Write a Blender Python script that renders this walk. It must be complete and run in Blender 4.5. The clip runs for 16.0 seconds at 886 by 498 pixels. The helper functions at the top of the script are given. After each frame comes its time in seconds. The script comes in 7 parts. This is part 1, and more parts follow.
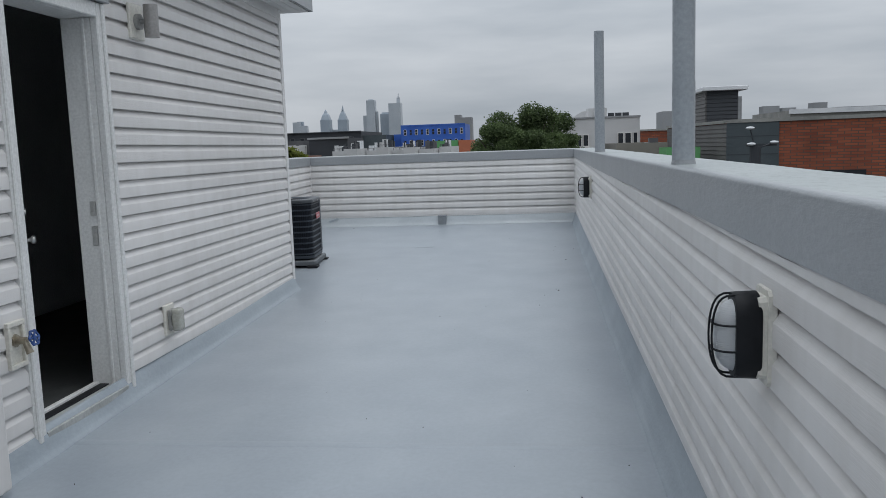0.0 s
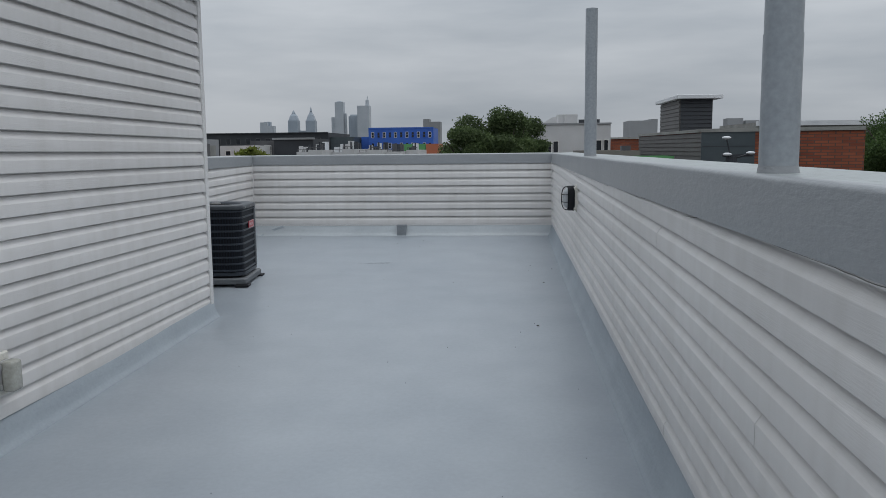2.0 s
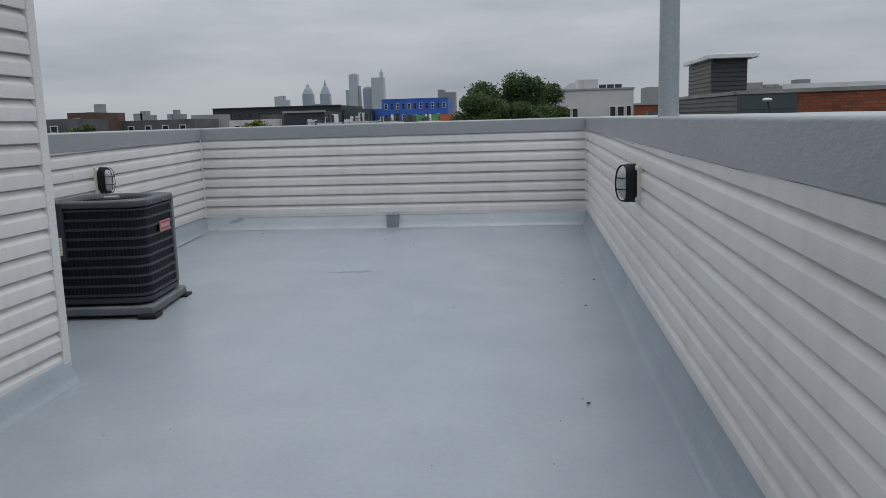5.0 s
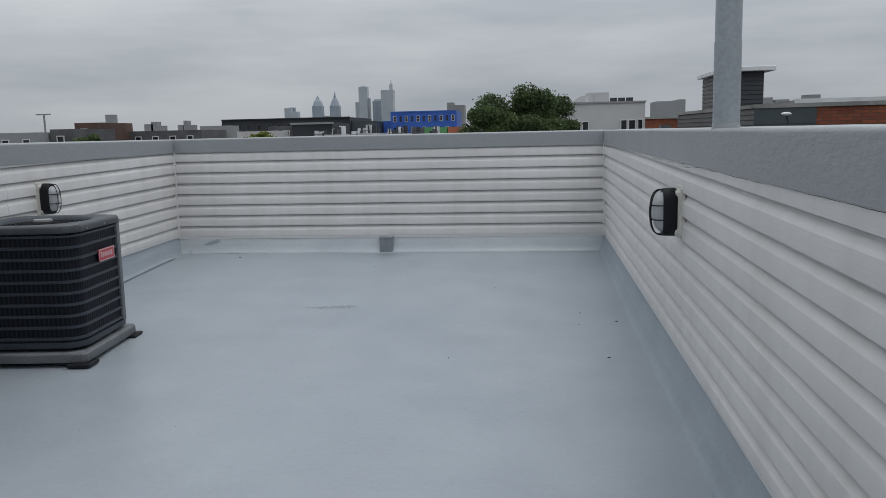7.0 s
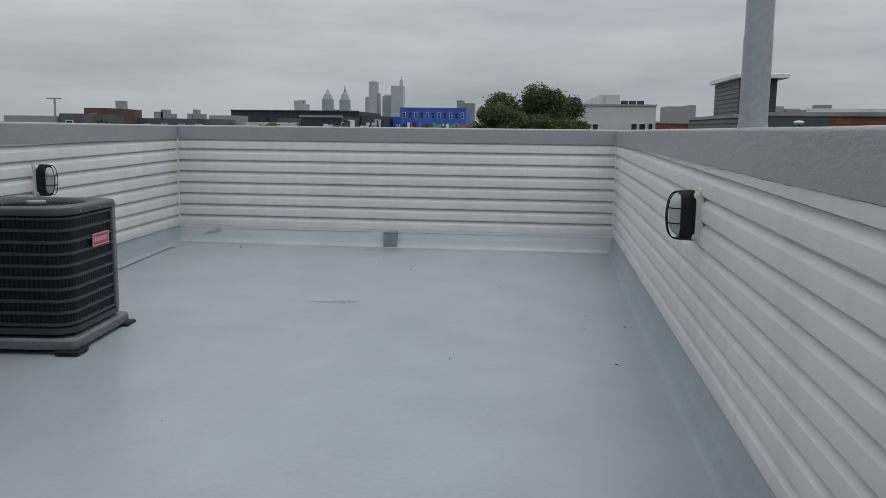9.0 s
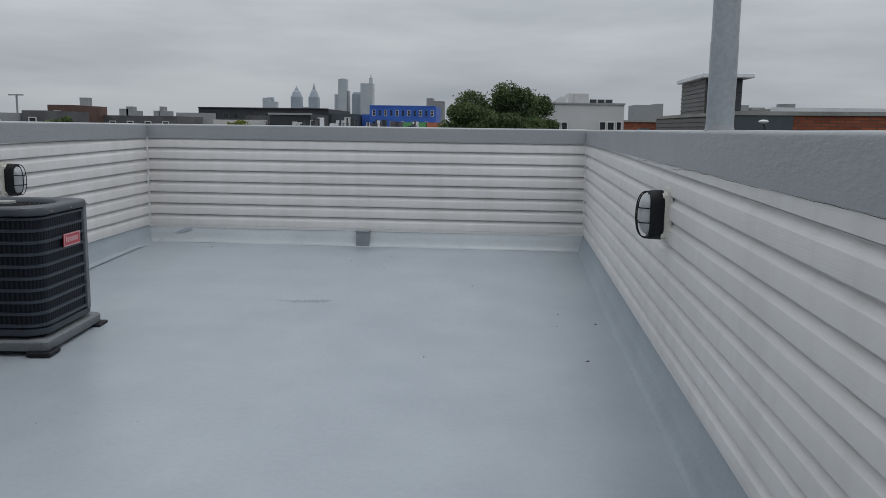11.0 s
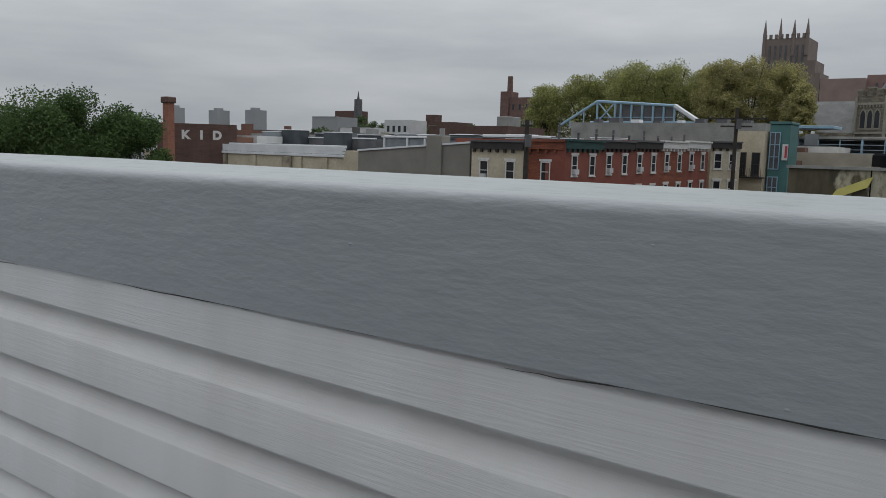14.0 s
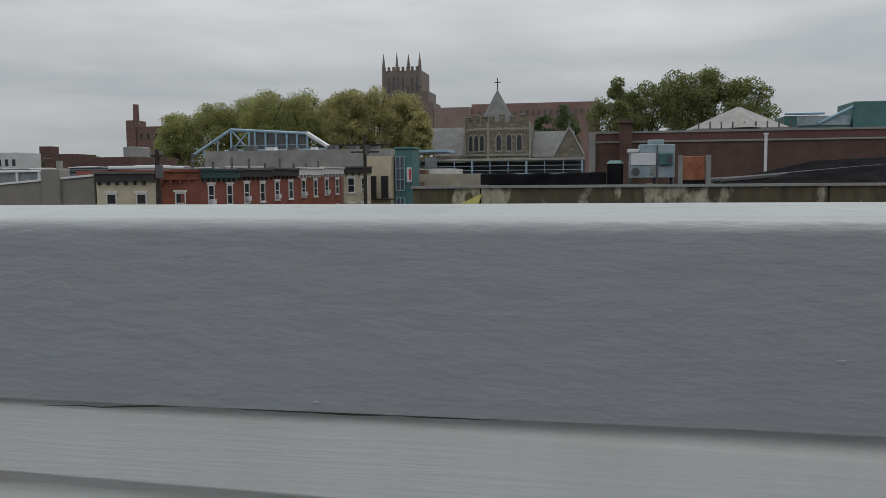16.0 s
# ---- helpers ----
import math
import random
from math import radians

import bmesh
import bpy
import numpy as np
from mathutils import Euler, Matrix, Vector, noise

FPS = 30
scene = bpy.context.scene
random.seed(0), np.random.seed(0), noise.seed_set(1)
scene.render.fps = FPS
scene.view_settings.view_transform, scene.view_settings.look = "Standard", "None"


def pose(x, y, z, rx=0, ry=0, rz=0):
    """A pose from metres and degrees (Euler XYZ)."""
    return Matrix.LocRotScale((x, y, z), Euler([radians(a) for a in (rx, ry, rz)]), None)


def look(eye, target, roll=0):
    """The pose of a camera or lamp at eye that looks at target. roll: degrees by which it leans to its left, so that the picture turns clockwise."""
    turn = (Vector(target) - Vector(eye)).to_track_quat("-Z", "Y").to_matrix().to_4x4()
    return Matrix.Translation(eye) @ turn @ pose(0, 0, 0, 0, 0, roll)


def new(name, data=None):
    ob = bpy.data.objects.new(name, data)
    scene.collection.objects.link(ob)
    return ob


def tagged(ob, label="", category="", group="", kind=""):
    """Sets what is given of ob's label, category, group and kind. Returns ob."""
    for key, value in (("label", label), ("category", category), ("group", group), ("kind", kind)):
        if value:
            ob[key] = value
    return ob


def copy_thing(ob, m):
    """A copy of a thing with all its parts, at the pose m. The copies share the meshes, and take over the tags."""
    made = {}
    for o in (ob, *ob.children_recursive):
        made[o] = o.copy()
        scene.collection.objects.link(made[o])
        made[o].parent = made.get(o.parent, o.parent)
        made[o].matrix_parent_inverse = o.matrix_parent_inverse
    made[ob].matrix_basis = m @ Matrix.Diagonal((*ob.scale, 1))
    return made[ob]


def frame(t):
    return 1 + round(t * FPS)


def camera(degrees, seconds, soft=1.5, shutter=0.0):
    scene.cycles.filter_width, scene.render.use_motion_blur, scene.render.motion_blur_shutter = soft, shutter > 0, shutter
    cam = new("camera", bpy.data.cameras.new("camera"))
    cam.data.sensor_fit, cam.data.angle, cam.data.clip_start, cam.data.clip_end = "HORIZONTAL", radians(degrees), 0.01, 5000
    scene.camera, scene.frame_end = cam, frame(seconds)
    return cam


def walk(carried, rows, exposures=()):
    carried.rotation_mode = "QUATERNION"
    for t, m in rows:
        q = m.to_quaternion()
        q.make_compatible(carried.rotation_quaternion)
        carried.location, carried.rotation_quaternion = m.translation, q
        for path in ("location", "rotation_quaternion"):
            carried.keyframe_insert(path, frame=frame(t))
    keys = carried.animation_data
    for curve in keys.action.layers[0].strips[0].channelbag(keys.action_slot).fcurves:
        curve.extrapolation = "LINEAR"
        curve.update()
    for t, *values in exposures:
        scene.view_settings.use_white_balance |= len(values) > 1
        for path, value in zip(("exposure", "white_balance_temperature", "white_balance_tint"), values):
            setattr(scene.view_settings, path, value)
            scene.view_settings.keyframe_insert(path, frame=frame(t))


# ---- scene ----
cam = camera(57.4, 16.0, soft=0.5)

PATH = [
    (0, (-0.615, 2.442, 1.488), (-0.852, 4.411, 1.234), -2.0),
    (0.5, (-0.612, 2.762, 1.504), (-0.81, 4.739, 1.273), -0.3),
    (1, (-0.692, 3.151, 1.522), (-0.88, 5.132, 1.319), -1.4),
    (1.5, (-0.685, 3.597, 1.49), (-0.83, 5.581, 1.281), -1.4),
    (2, (-0.695, 4.036, 1.438), (-0.849, 6.015, 1.192), -0.6),
    (2.5, (-0.767, 4.486, 1.409), (-0.922, 6.458, 1.115), -1.1),
    (3, (-0.753, 4.958, 1.353), (-0.923, 6.929, 1.059), -1.2),
    (3.5, (-0.754, 5.43, 1.334), (-0.935, 7.399, 1.033), -0.8),
    (6, (-0.72, 7.366, 1.4), (-0.925, 9.33, 1.084), -2.2),
    (6.5, (-0.714, 7.582, 1.395), (-0.92, 9.55, 1.11), -1.3),
    (7, (-0.749, 7.754, 1.368), (-0.965, 9.722, 1.084), -1.3),
    (7.5, (-0.753, 7.865, 1.335), (-0.979, 9.831, 1.049), -0.3),
    (8, (-0.744, 7.913, 1.334), (-0.975, 9.878, 1.046), -0.1),
    (8.5, (-0.757, 7.928, 1.335), (-0.998, 9.892, 1.046), 0.5),
    (11, (-0.786, 7.877, 1.353), (-0.94, 9.849, 1.059), 0.8),
    (11.5, (-0.793, 7.844, 1.351), (-0.936, 9.817, 1.057), 0.7),
    (12, (-0.796, 7.818, 1.364), (-0.753, 9.796, 1.07), 0.6),
    (12.5, (-0.774, 7.891, 1.364), (-0.351, 9.823, 1.07), 1.5),
    (13, (-0.732, 7.949, 1.369), (0.217, 9.689, 1.1), 3.5),
    (13.5, (-0.728, 7.958, 1.39), (0.625, 9.41, 1.139), 1.74),
    (14, (-0.726, 7.977, 1.405), (0.89, 9.129, 1.16), 1.6),
    (14.5, (-0.716, 7.958, 1.413), (1.051, 8.871, 1.2), 2.0),
    (15, (-0.714, 7.939, 1.421), (1.141, 8.669, 1.259), 1.1),
    (15.5, (-0.718, 7.91, 1.41), (1.198, 8.458, 1.246), 0.4),
    (16, (-0.701, 7.876, 1.394), (1.257, 8.244, 1.225), -0.5),
]
walk(cam, [(t, look(eye, target, roll)) for t, eye, target, roll in PATH],
     exposures=[(0, 0.10, 6350, 10), (0.5, 0.03, 6355, 10), (1.0, -0.06, 6360, 10), (1.5, -0.07, 6370, 10), (2.5, -0.09, 6390, 10), (3.5, -0.07, 6400, 10), (7, -0.06, 6450, 10), (12.5, -0.06, 6480, 10), (14, -0.05, 6570, 10), (16, 0.0, 6720, 10)])

# ---- light ----
world = bpy.data.worlds.new("overcast_sky")
scene.world = world
world.use_nodes = True
wn, wl = world.node_tree.nodes, world.node_tree.links
wn.clear()
w_out = wn.new("ShaderNodeOutputWorld")
w_bg = wn.new("ShaderNodeBackground")
w_sky = wn.new("ShaderNodeTexSky")
w_sky.sky_type = "NISHITA"
w_sky.sun_disc = False
w_sky.sun_elevation = radians(73)
w_sky.sun_rotation = radians(116)
w_sky.dust_density = 5.0
w_hsv = wn.new("ShaderNodeHueSaturation")
w_hsv.inputs["Saturation"].default_value = 0.12
wl.new(w_sky.outputs["Color"], w_hsv.inputs["Color"])
# cloud deck: soft streaks stretched along the horizon
w_tc = wn.new("ShaderNodeTexCoord")
w_map = wn.new("ShaderNodeMapping")
w_map.inputs["Scale"].default_value = (1.6, 1.6, 9.0)
w_noise = wn.new("ShaderNodeTexNoise")
w_noise.inputs["Scale"].default_value = 1.7
w_noise.inputs["Detail"].default_value = 5.0
w_noise.inputs["Roughness"].default_value = 0.52
w_ramp = wn.new("ShaderNodeValToRGB")
w_ramp.color_ramp.elements[0].position, w_ramp.color_ramp.elements[0].color = 0.32, (3.87, 4.25, 4.64, 1)
w_ramp.color_ramp.elements[1].position, w_ramp.color_ramp.elements[1].color = 0.68, (5.64, 5.94, 6.24, 1)
wl.new(w_tc.outputs["Generated"], w_map.inputs["Vector"])
wl.new(w_map.outputs["Vector"], w_noise.inputs["Vector"])
wl.new(w_noise.outputs["Fac"], w_ramp.inputs["Fac"])
w_mix = wn.new("ShaderNodeMix")
w_mix.data_type = "RGBA"
w_mix.inputs["Factor"].default_value = 0.92
wl.new(w_hsv.outputs["Color"], w_mix.inputs["A"])
wl.new(w_ramp.outputs["Color"], w_mix.inputs["B"])
# an overcast dome: the zenith is about three times as bright as the horizon
w_sep = wn.new("ShaderNodeSeparateXYZ")
wl.new(w_tc.outputs["Generated"], w_sep.inputs["Vector"])
w_grad = wn.new("ShaderNodeMapRange")
w_grad.inputs["From Min"].default_value, w_grad.inputs["From Max"].default_value = 0.0, 1.0
w_grad.inputs["To Min"].default_value, w_grad.inputs["To Max"].default_value = 1.0, 2.9
wl.new(w_sep.outputs["Z"], w_grad.inputs["Value"])
w_dome = wn.new("ShaderNodeVectorMath")
w_dome.operation = "SCALE"
wl.new(w_mix.outputs["Result"], w_dome.inputs[0])
wl.new(w_grad.outputs["Result"], w_dome.inputs["Scale"])
wl.new(w_dome.outputs["Vector"], w_bg.inputs["Color"])
w_bg.inputs["Strength"].default_value = 0.085
wl.new(w_bg.outputs["Background"], w_out.inputs["Surface"])

sun = new("sun", bpy.data.lights.new("sun", "SUN"))
sun.data.energy = 0.5
sun.data.angle = radians(40)
sun.data.color = (1.0, 0.97, 0.93)
sun.matrix_world = look((16, -8, 60), (0, 0, 0))


# ---- materials ----
def mat(name, color, rough=0.6, metal=0.0, spec=0.5):
    m = bpy.data.materials.new(name)
    m.use_nodes = True
    b = m.node_tree.nodes["Principled BSDF"]
    b.inputs["Base Color"].default_value = (*color, 1)
    b.inputs["Roughness"].default_value = rough
    b.inputs["Metallic"].default_value = metal
    b.inputs["Specular IOR Level"].default_value = spec
    return m


def noise_node(m, scale, detail=4.0, stretch=(1, 1, 1), rough=0.55, coords="Object"):
    nt = m.node_tree
    tc = nt.nodes.new("ShaderNodeTexCoord")
    mp = nt.nodes.new("ShaderNodeMapping")
    mp.inputs["Scale"].default_value = stretch
    n = nt.nodes.new("ShaderNodeTexNoise")
    n.inputs["Scale"].default_value = scale
    n.inputs["Detail"].default_value = detail
    n.inputs["Roughness"].default_value = rough
    nt.links.new(tc.outputs[coords], mp.inputs["Vector"])
    nt.links.new(mp.outputs["Vector"], n.inputs["Vector"])
    return n.outputs["Fac"]


def ramp(m, fac, lo, hi, p0=0.3, p1=0.7):
    r = m.node_tree.nodes.new("ShaderNodeValToRGB")
    r.color_ramp.elements[0].position, r.color_ramp.elements[0].color = p0, (*lo, 1)
    r.color_ramp.elements[1].position, r.color_ramp.elements[1].color = p1, (*hi, 1)
    m.node_tree.links.new(fac, r.inputs["Fac"])
    return r.outputs["Color"]


def mult(m, a, b, fac=1.0):
    x = m.node_tree.nodes.new("ShaderNodeMix")
    x.data_type, x.blend_type = "RGBA", "MULTIPLY"
    x.inputs["Factor"].default_value = fac
    m.node_tree.links.new(a, x.inputs["A"])
    m.node_tree.links.new(b, x.inputs["B"])
    return x.outputs["Result"]


def base(m, sock):
    m.node_tree.links.new(sock, m.node_tree.nodes["Principled BSDF"].inputs["Base Color"])


def bump(m, fac, strength, dist, after=None):
    b = m.node_tree.nodes.new("ShaderNodeBump")
    b.inputs["Strength"].default_value = strength
    b.inputs["Distance"].default_value = dist
    m.node_tree.links.new(fac, b.inputs["Height"])
    if after:
        m.node_tree.links.new(after, b.inputs["Normal"])
    m.node_tree.links.new(b.outputs["Normal"], m.node_tree.nodes["Principled BSDF"].inputs["Normal"])
    return b.outputs["Normal"]


def rough_from(m, fac, lo, hi):
    r = m.node_tree.nodes.new("ShaderNodeMapRange")
    r.inputs["To Min"].default_value, r.inputs["To Max"].default_value = lo, hi
    m.node_tree.links.new(fac, r.inputs["Value"])
    m.node_tree.links.new(r.outputs["Result"], m.node_tree.nodes["Principled BSDF"].inputs["Roughness"])


def varied(name, lo, hi, scale=3.0, rough=0.7, metal=0.0, grain=0.0, grain_scale=60.0, stretch=(1, 1, 1), per_piece=0.0):
    """A surface with two scales of variation: broad stains and fine grain."""
    m = mat(name, lo, rough, metal)
    broad = ramp(m, noise_node(m, scale, 5, stretch), lo, hi)
    fine = noise_node(m, grain_scale, 3, stretch)
    c = mult(m, broad, ramp(m, fine, (0.86, 0.86, 0.86), (1.06, 1.06, 1.06)))
    if per_piece:
        info = m.node_tree.nodes.new("ShaderNodeObjectInfo")
        k = 1 - per_piece
        c = mult(m, c, ramp(m, info.outputs["Random"], (k, k, k), (1.0, 1.0, 1.0), 0.0, 1.0))
    base(m, c)
    if grain:
        bump(m, fine, grain, 0.004)
    return m


def siding_material(name, lo, hi, along):
    """Embossed vinyl: wood grain running along the board."""
    st = (1, 0.035, 1) if along == "y" else (0.035, 1, 1)
    m = mat(name, lo, 0.42)
    broad = ramp(m, noise_node(m, 0.9, 4, (1, 0.5, 2.0)), lo, hi)
    streak = noise_node(m, 3.0, 4, (2.5, 2.5, 0.25))
    c = mult(m, broad, ramp(m, streak, (0.93, 0.925, 0.915), (1, 1, 1), 0.35, 0.6))
    info = m.node_tree.nodes.new("ShaderNodeObjectInfo")
    c = mult(m, c, ramp(m, info.outputs["Random"], (0.965, 0.965, 0.965), (1, 1, 1), 0, 1))
    base(m, c)
    grain = noise_node(m, 210, 5, st, 0.62)
    rough_from(m, grain, 0.34, 0.55)
    patch = ramp(m, noise_node(m, 5.0, 3, (1, 0.25, 1) if along == "y" else (0.25, 1, 1)), (0.15, 0.15, 0.15), (1, 1, 1), 0.38, 0.62)
    bump(m, mult(m, ramp(m, grain, (0, 0, 0), (1, 1, 1), 0.42, 0.62), patch), 0.30, 0.0018)
    return m


def coating_material(name, lo, hi, blotch, wrinkle=0.35, rough=(0.32, 0.55), grain=62, pucker=0.18):
    """Grey elastomeric roof coating with pale drying blotches, dirt and roller texture."""
    m = mat(name, lo, 0.45)
    a = ramp(m, noise_node(m, 0.45, 5, (1, 0.6, 1)), lo, hi, 0.32, 0.66)
    b = ramp(m, noise_node(m, 2.2, 6), (0.93, 0.935, 0.94), blotch, 0.35, 0.72)
    d = ramp(m, noise_node(m, 36, 3), (0.95, 0.95, 0.95), (1.03, 1.03, 1.03))
    base(m, mult(m, mult(m, a, b), d))
    rough_from(m, noise_node(m, 1.6, 5), *rough)
    n1 = bump(m, noise_node(m, grain, 4, (1, 0.36, 1)), wrinkle, 0.005)
    bump(m, noise_node(m, 4.0, 3), pucker, 0.012, n1)
    return m


M_SIDING_Y = siding_material("vinyl_siding", (0.60, 0.585, 0.575), (0.68, 0.665, 0.655), "y")
M_SIDING_X = siding_material("vinyl_siding_across", (0.60, 0.585, 0.575), (0.68, 0.665, 0.655), "x")
M_TRIM = varied("white_vinyl_trim", (0.62, 0.61, 0.60), (0.70, 0.69, 0.68), 2.0, 0.4, grain=0.05)
M_DOOR_TRIM = varied("white_door_paint", (0.62, 0.62, 0.61), (0.72, 0.72, 0.71), 2.5, 0.4, grain=0.05)
M_DECK = coating_material("grey_roof_coating", (0.291, 0.325, 0.362), (0.331, 0.362, 0.395), (1.06, 1.06, 1.05), 0.16, (0.26, 0.42), 62, 0.05)
# a dirty, damp spread in front of the scupper
nt_ = M_DECK.node_tree
geo_ = nt_.nodes.new("ShaderNodeNewGeometry")
sub_ = nt_.nodes.new("ShaderNodeVectorMath")
sub_.operation = "SUBTRACT"
sub_.inputs[1].default_value = (-2.24, 15.95, 0.1)
nt_.links.new(geo_.outputs["Position"], sub_.inputs[0])
squeeze_ = nt_.nodes.new("ShaderNodeVectorMath")
squeeze_.operation = "MULTIPLY"
squeeze_.inputs[1].default_value = (1.0, 1.0, 0.5)
nt_.links.new(sub_.outputs["Vector"], squeeze_.inputs[0])
len_ = nt_.nodes.new("ShaderNodeVectorMath")
len_.operation = "LENGTH"
nt_.links.new(squeeze_.outputs["Vector"], len_.inputs[0])
warp_ = nt_.nodes.new("ShaderNodeMath")
warp_.operation = "MULTIPLY_ADD"
nt_.links.new(noise_node(M_DECK, 3.0, 5, (1, 2, 1)), warp_.inputs[0])
warp_.inputs[1].default_value = 0.9
nt_.links.new(len_.outputs["Value"], warp_.inputs[2])
old_ = nt_.nodes["Principled BSDF"].inputs["Base Color"].links[0].from_socket
base(M_DECK, mult(M_DECK, old_, ramp(M_DECK, warp_.outputs["Value"], (0.76, 0.77, 0.78), (1, 1, 1), 0.42, 0.95)))
M_UPSTAND = coating_material("chalky_roof_coating", (0.29, 0.33, 0.368), (0.33, 0.368, 0.402), (1.08, 1.08, 1.07))
# end wall flashing: wet sheen put into the colour, paler than the other upstands
M_UPSTAND_SHEEN = coating_material("sheen_pale_coating", (0.37, 0.405, 0.43), (0.44, 0.47, 0.49), (1.08, 1.08, 1.07), 0.25, (0.25, 0.4))


def brushed_coating(name, lo, hi):
    """Brush-laid elastomeric paint: long fine ripples along the wall, faint drying marks, glossy."""
    m = mat(name, lo, 0.3)
    a = ramp(m, noise_node(m, 0.8, 5, (1, 0.5, 1)), lo, hi, 0.35, 0.65)
    d = ramp(m, noise_node(m, 45, 4, (1, 0.3, 1)), (0.955, 0.955, 0.955), (1.02, 1.02, 1.02))
    base(m, mult(m, a, d))
    rough_from(m, noise_node(m, 2.2, 5), 0.26, 0.42)
    n1 = bump(m, noise_node(m, 34, 3, (1, 0.22, 1), 0.5), 0.07, 0.006)
    bump(m, noise_node(m, 62, 4, (1, 0.3, 1), 0.55), 0.72, 0.0042, n1)
    return m


M_CAP = brushed_coating("grey_parapet_coating", (0.268, 0.281, 0.293), (0.294, 0.307, 0.320))
M_CAPTOP = brushed_coating("weathered_parapet_top", (0.27, 0.296, 0.296), (0.33, 0.355, 0.352))
old_ = M_CAPTOP.node_tree.nodes["Principled BSDF"].inputs["Base Color"].links[0].from_socket
dirt_ = ramp(M_CAPTOP, noise_node(M_CAPTOP, 38, 6, (1, 0.45, 1), 0.7), (0.74, 0.75, 0.74), (1.05, 1.05, 1.05), 0.34, 0.50)
base(M_CAPTOP, mult(M_CAPTOP, old_, dirt_))
M_PIPE = varied("grey_painted_pipe", (0.27, 0.295, 0.32), (0.32, 0.345, 0.37), 4.0, 0.4, grain_scale=50)
M_BLACK = varied("black_plastic", (0.007, 0.008, 0.010), (0.012, 0.013, 0.016), 8.0, 0.55, grain=0.08)
M_BLACK.node_tree.nodes["Principled BSDF"].inputs["Specular IOR Level"].default_value = 0.25
M_DARK = varied("interior_wall_paint", (0.60, 0.64, 0.62), (0.68, 0.71, 0.69), 2.0, 0.7)


# ---- building helpers ----
def finish(bm, name, material, parent=None, label=""):
    me = bpy.data.meshes.new(name)
    bmesh.ops.recalc_face_normals(bm, faces=bm.faces)
    bm.to_mesh(me)
    bm.free()
    for m in material if isinstance(material, (list, tuple)) else [material]:
        me.materials.append(m)
    ob = new(name, me)
    if parent:
        ob.parent = parent
    if label:
        ob["label"] = label
    return ob


def part(name, bm, material, parent, label=""):
    return finish(bm, name, material, parent, label)


def thing(name, loc, label, category, group="", kind=""):
    e = new(name)
    e.location = loc
    return tagged(e, label, category, group, kind)


def box(x0, y0, z0, x1, y1, z1, bevel=0.0, bm=None, seg=1):
    bm = bm or bmesh.new()
    r = bmesh.ops.create_cube(bm, size=1)
    for v in r["verts"]:
        v.co = Vector((x0 + (v.co.x + 0.5) * (x1 - x0), y0 + (v.co.y + 0.5) * (y1 - y0), z0 + (v.co.z + 0.5) * (z1 - z0)))
    if bevel:
        es = list({e for v in r["verts"] for e in v.link_edges})
        bmesh.ops.bevel(bm, geom=es, offset=bevel, segments=seg, affect="EDGES", profile=0.5)
    return bm


def tube(p, q, r0, r1=None, n=16, bm=None, caps=True):
    bm = bm or bmesh.new()
    p, q = Vector(p), Vector(q)
    m = Matrix.Translation((p + q) / 2) @ (q - p).to_track_quat("Z", "Y").to_matrix().to_4x4()
    bmesh.ops.create_cone(bm, cap_ends=caps, segments=n, radius1=r0, radius2=r0 if r1 is None else r1, depth=(q - p).length, matrix=m)
    return bm


def extrude_profile(points, axis, a0, a1, bm=None, closed=True):
    """Sweep a list of (u, z) points along the x or y axis; u is the other horizontal axis."""
    bm = bm or bmesh.new()
    rings = []
    for a in (a0, a1):
        rings.append([bm.verts.new((u, a, z) if axis == "y" else (a, u, z)) for u, z in points])
    n = len(points)
    for i in range(n if closed else n - 1):
        j = (i + 1) % n
        bm.faces.new((rings[0][i], rings[0][j], rings[1][j], rings[1][i]))
    if closed:
        bm.faces.new(rings[0])
        bm.faces.new(list(reversed(rings[1])))
    return bm


def smooth(ob, angle=40):
    for p in ob.data.polygons:
        p.use_smooth = True
    ob.data.set_sharp_from_angle(angle=radians(angle))
    return ob


# ---- the roof deck ----
SLOPE = 0.018


def deck_z(y):
    u = min(max((y - 13.2) / 2.8, 0.0), 1.0)
    return SLOPE * (y - 11.0) + 0.072 * u * u * (3 - 2 * u)


BACK, FAR = -2.0, 16.0
LEFT, PH_X, PH_END = -4.50, -3.275, 10.84
CAP_TOP = 1.360
COURSE = 0.1137


def cap_low(y):
    """Lower edge of the coping's face: level, then rising a little towards the far end."""
    return 1.189 + 0.00485 * max(0.0, y - 9.88)


bm = bmesh.new()
nx, ny = 10, 72
grid = [[bm.verts.new((LEFT - 0.25 + (0.25 - LEFT + 0.25) * i / nx, BACK - 0.25 + (FAR - BACK + 0.5) * j / ny, 0)) for i in range(nx + 1)] for j in range(ny + 1)]
for row in grid:
    for v in row:
        v.co.z = deck_z(v.co.y) + 0.006 * noise.noise(v.co * 0.7)
for j in range(ny):
    for i in range(nx):
        bm.faces.new((grid[j][i], grid[j][i + 1], grid[j + 1][i + 1], grid[j + 1][i]))
deck = finish(bm, "floor", M_DECK)
smooth(deck)
tagged(deck, "flat roof deck rolled with grey waterproof coating, slightly blotched", "floor", kind="structure")


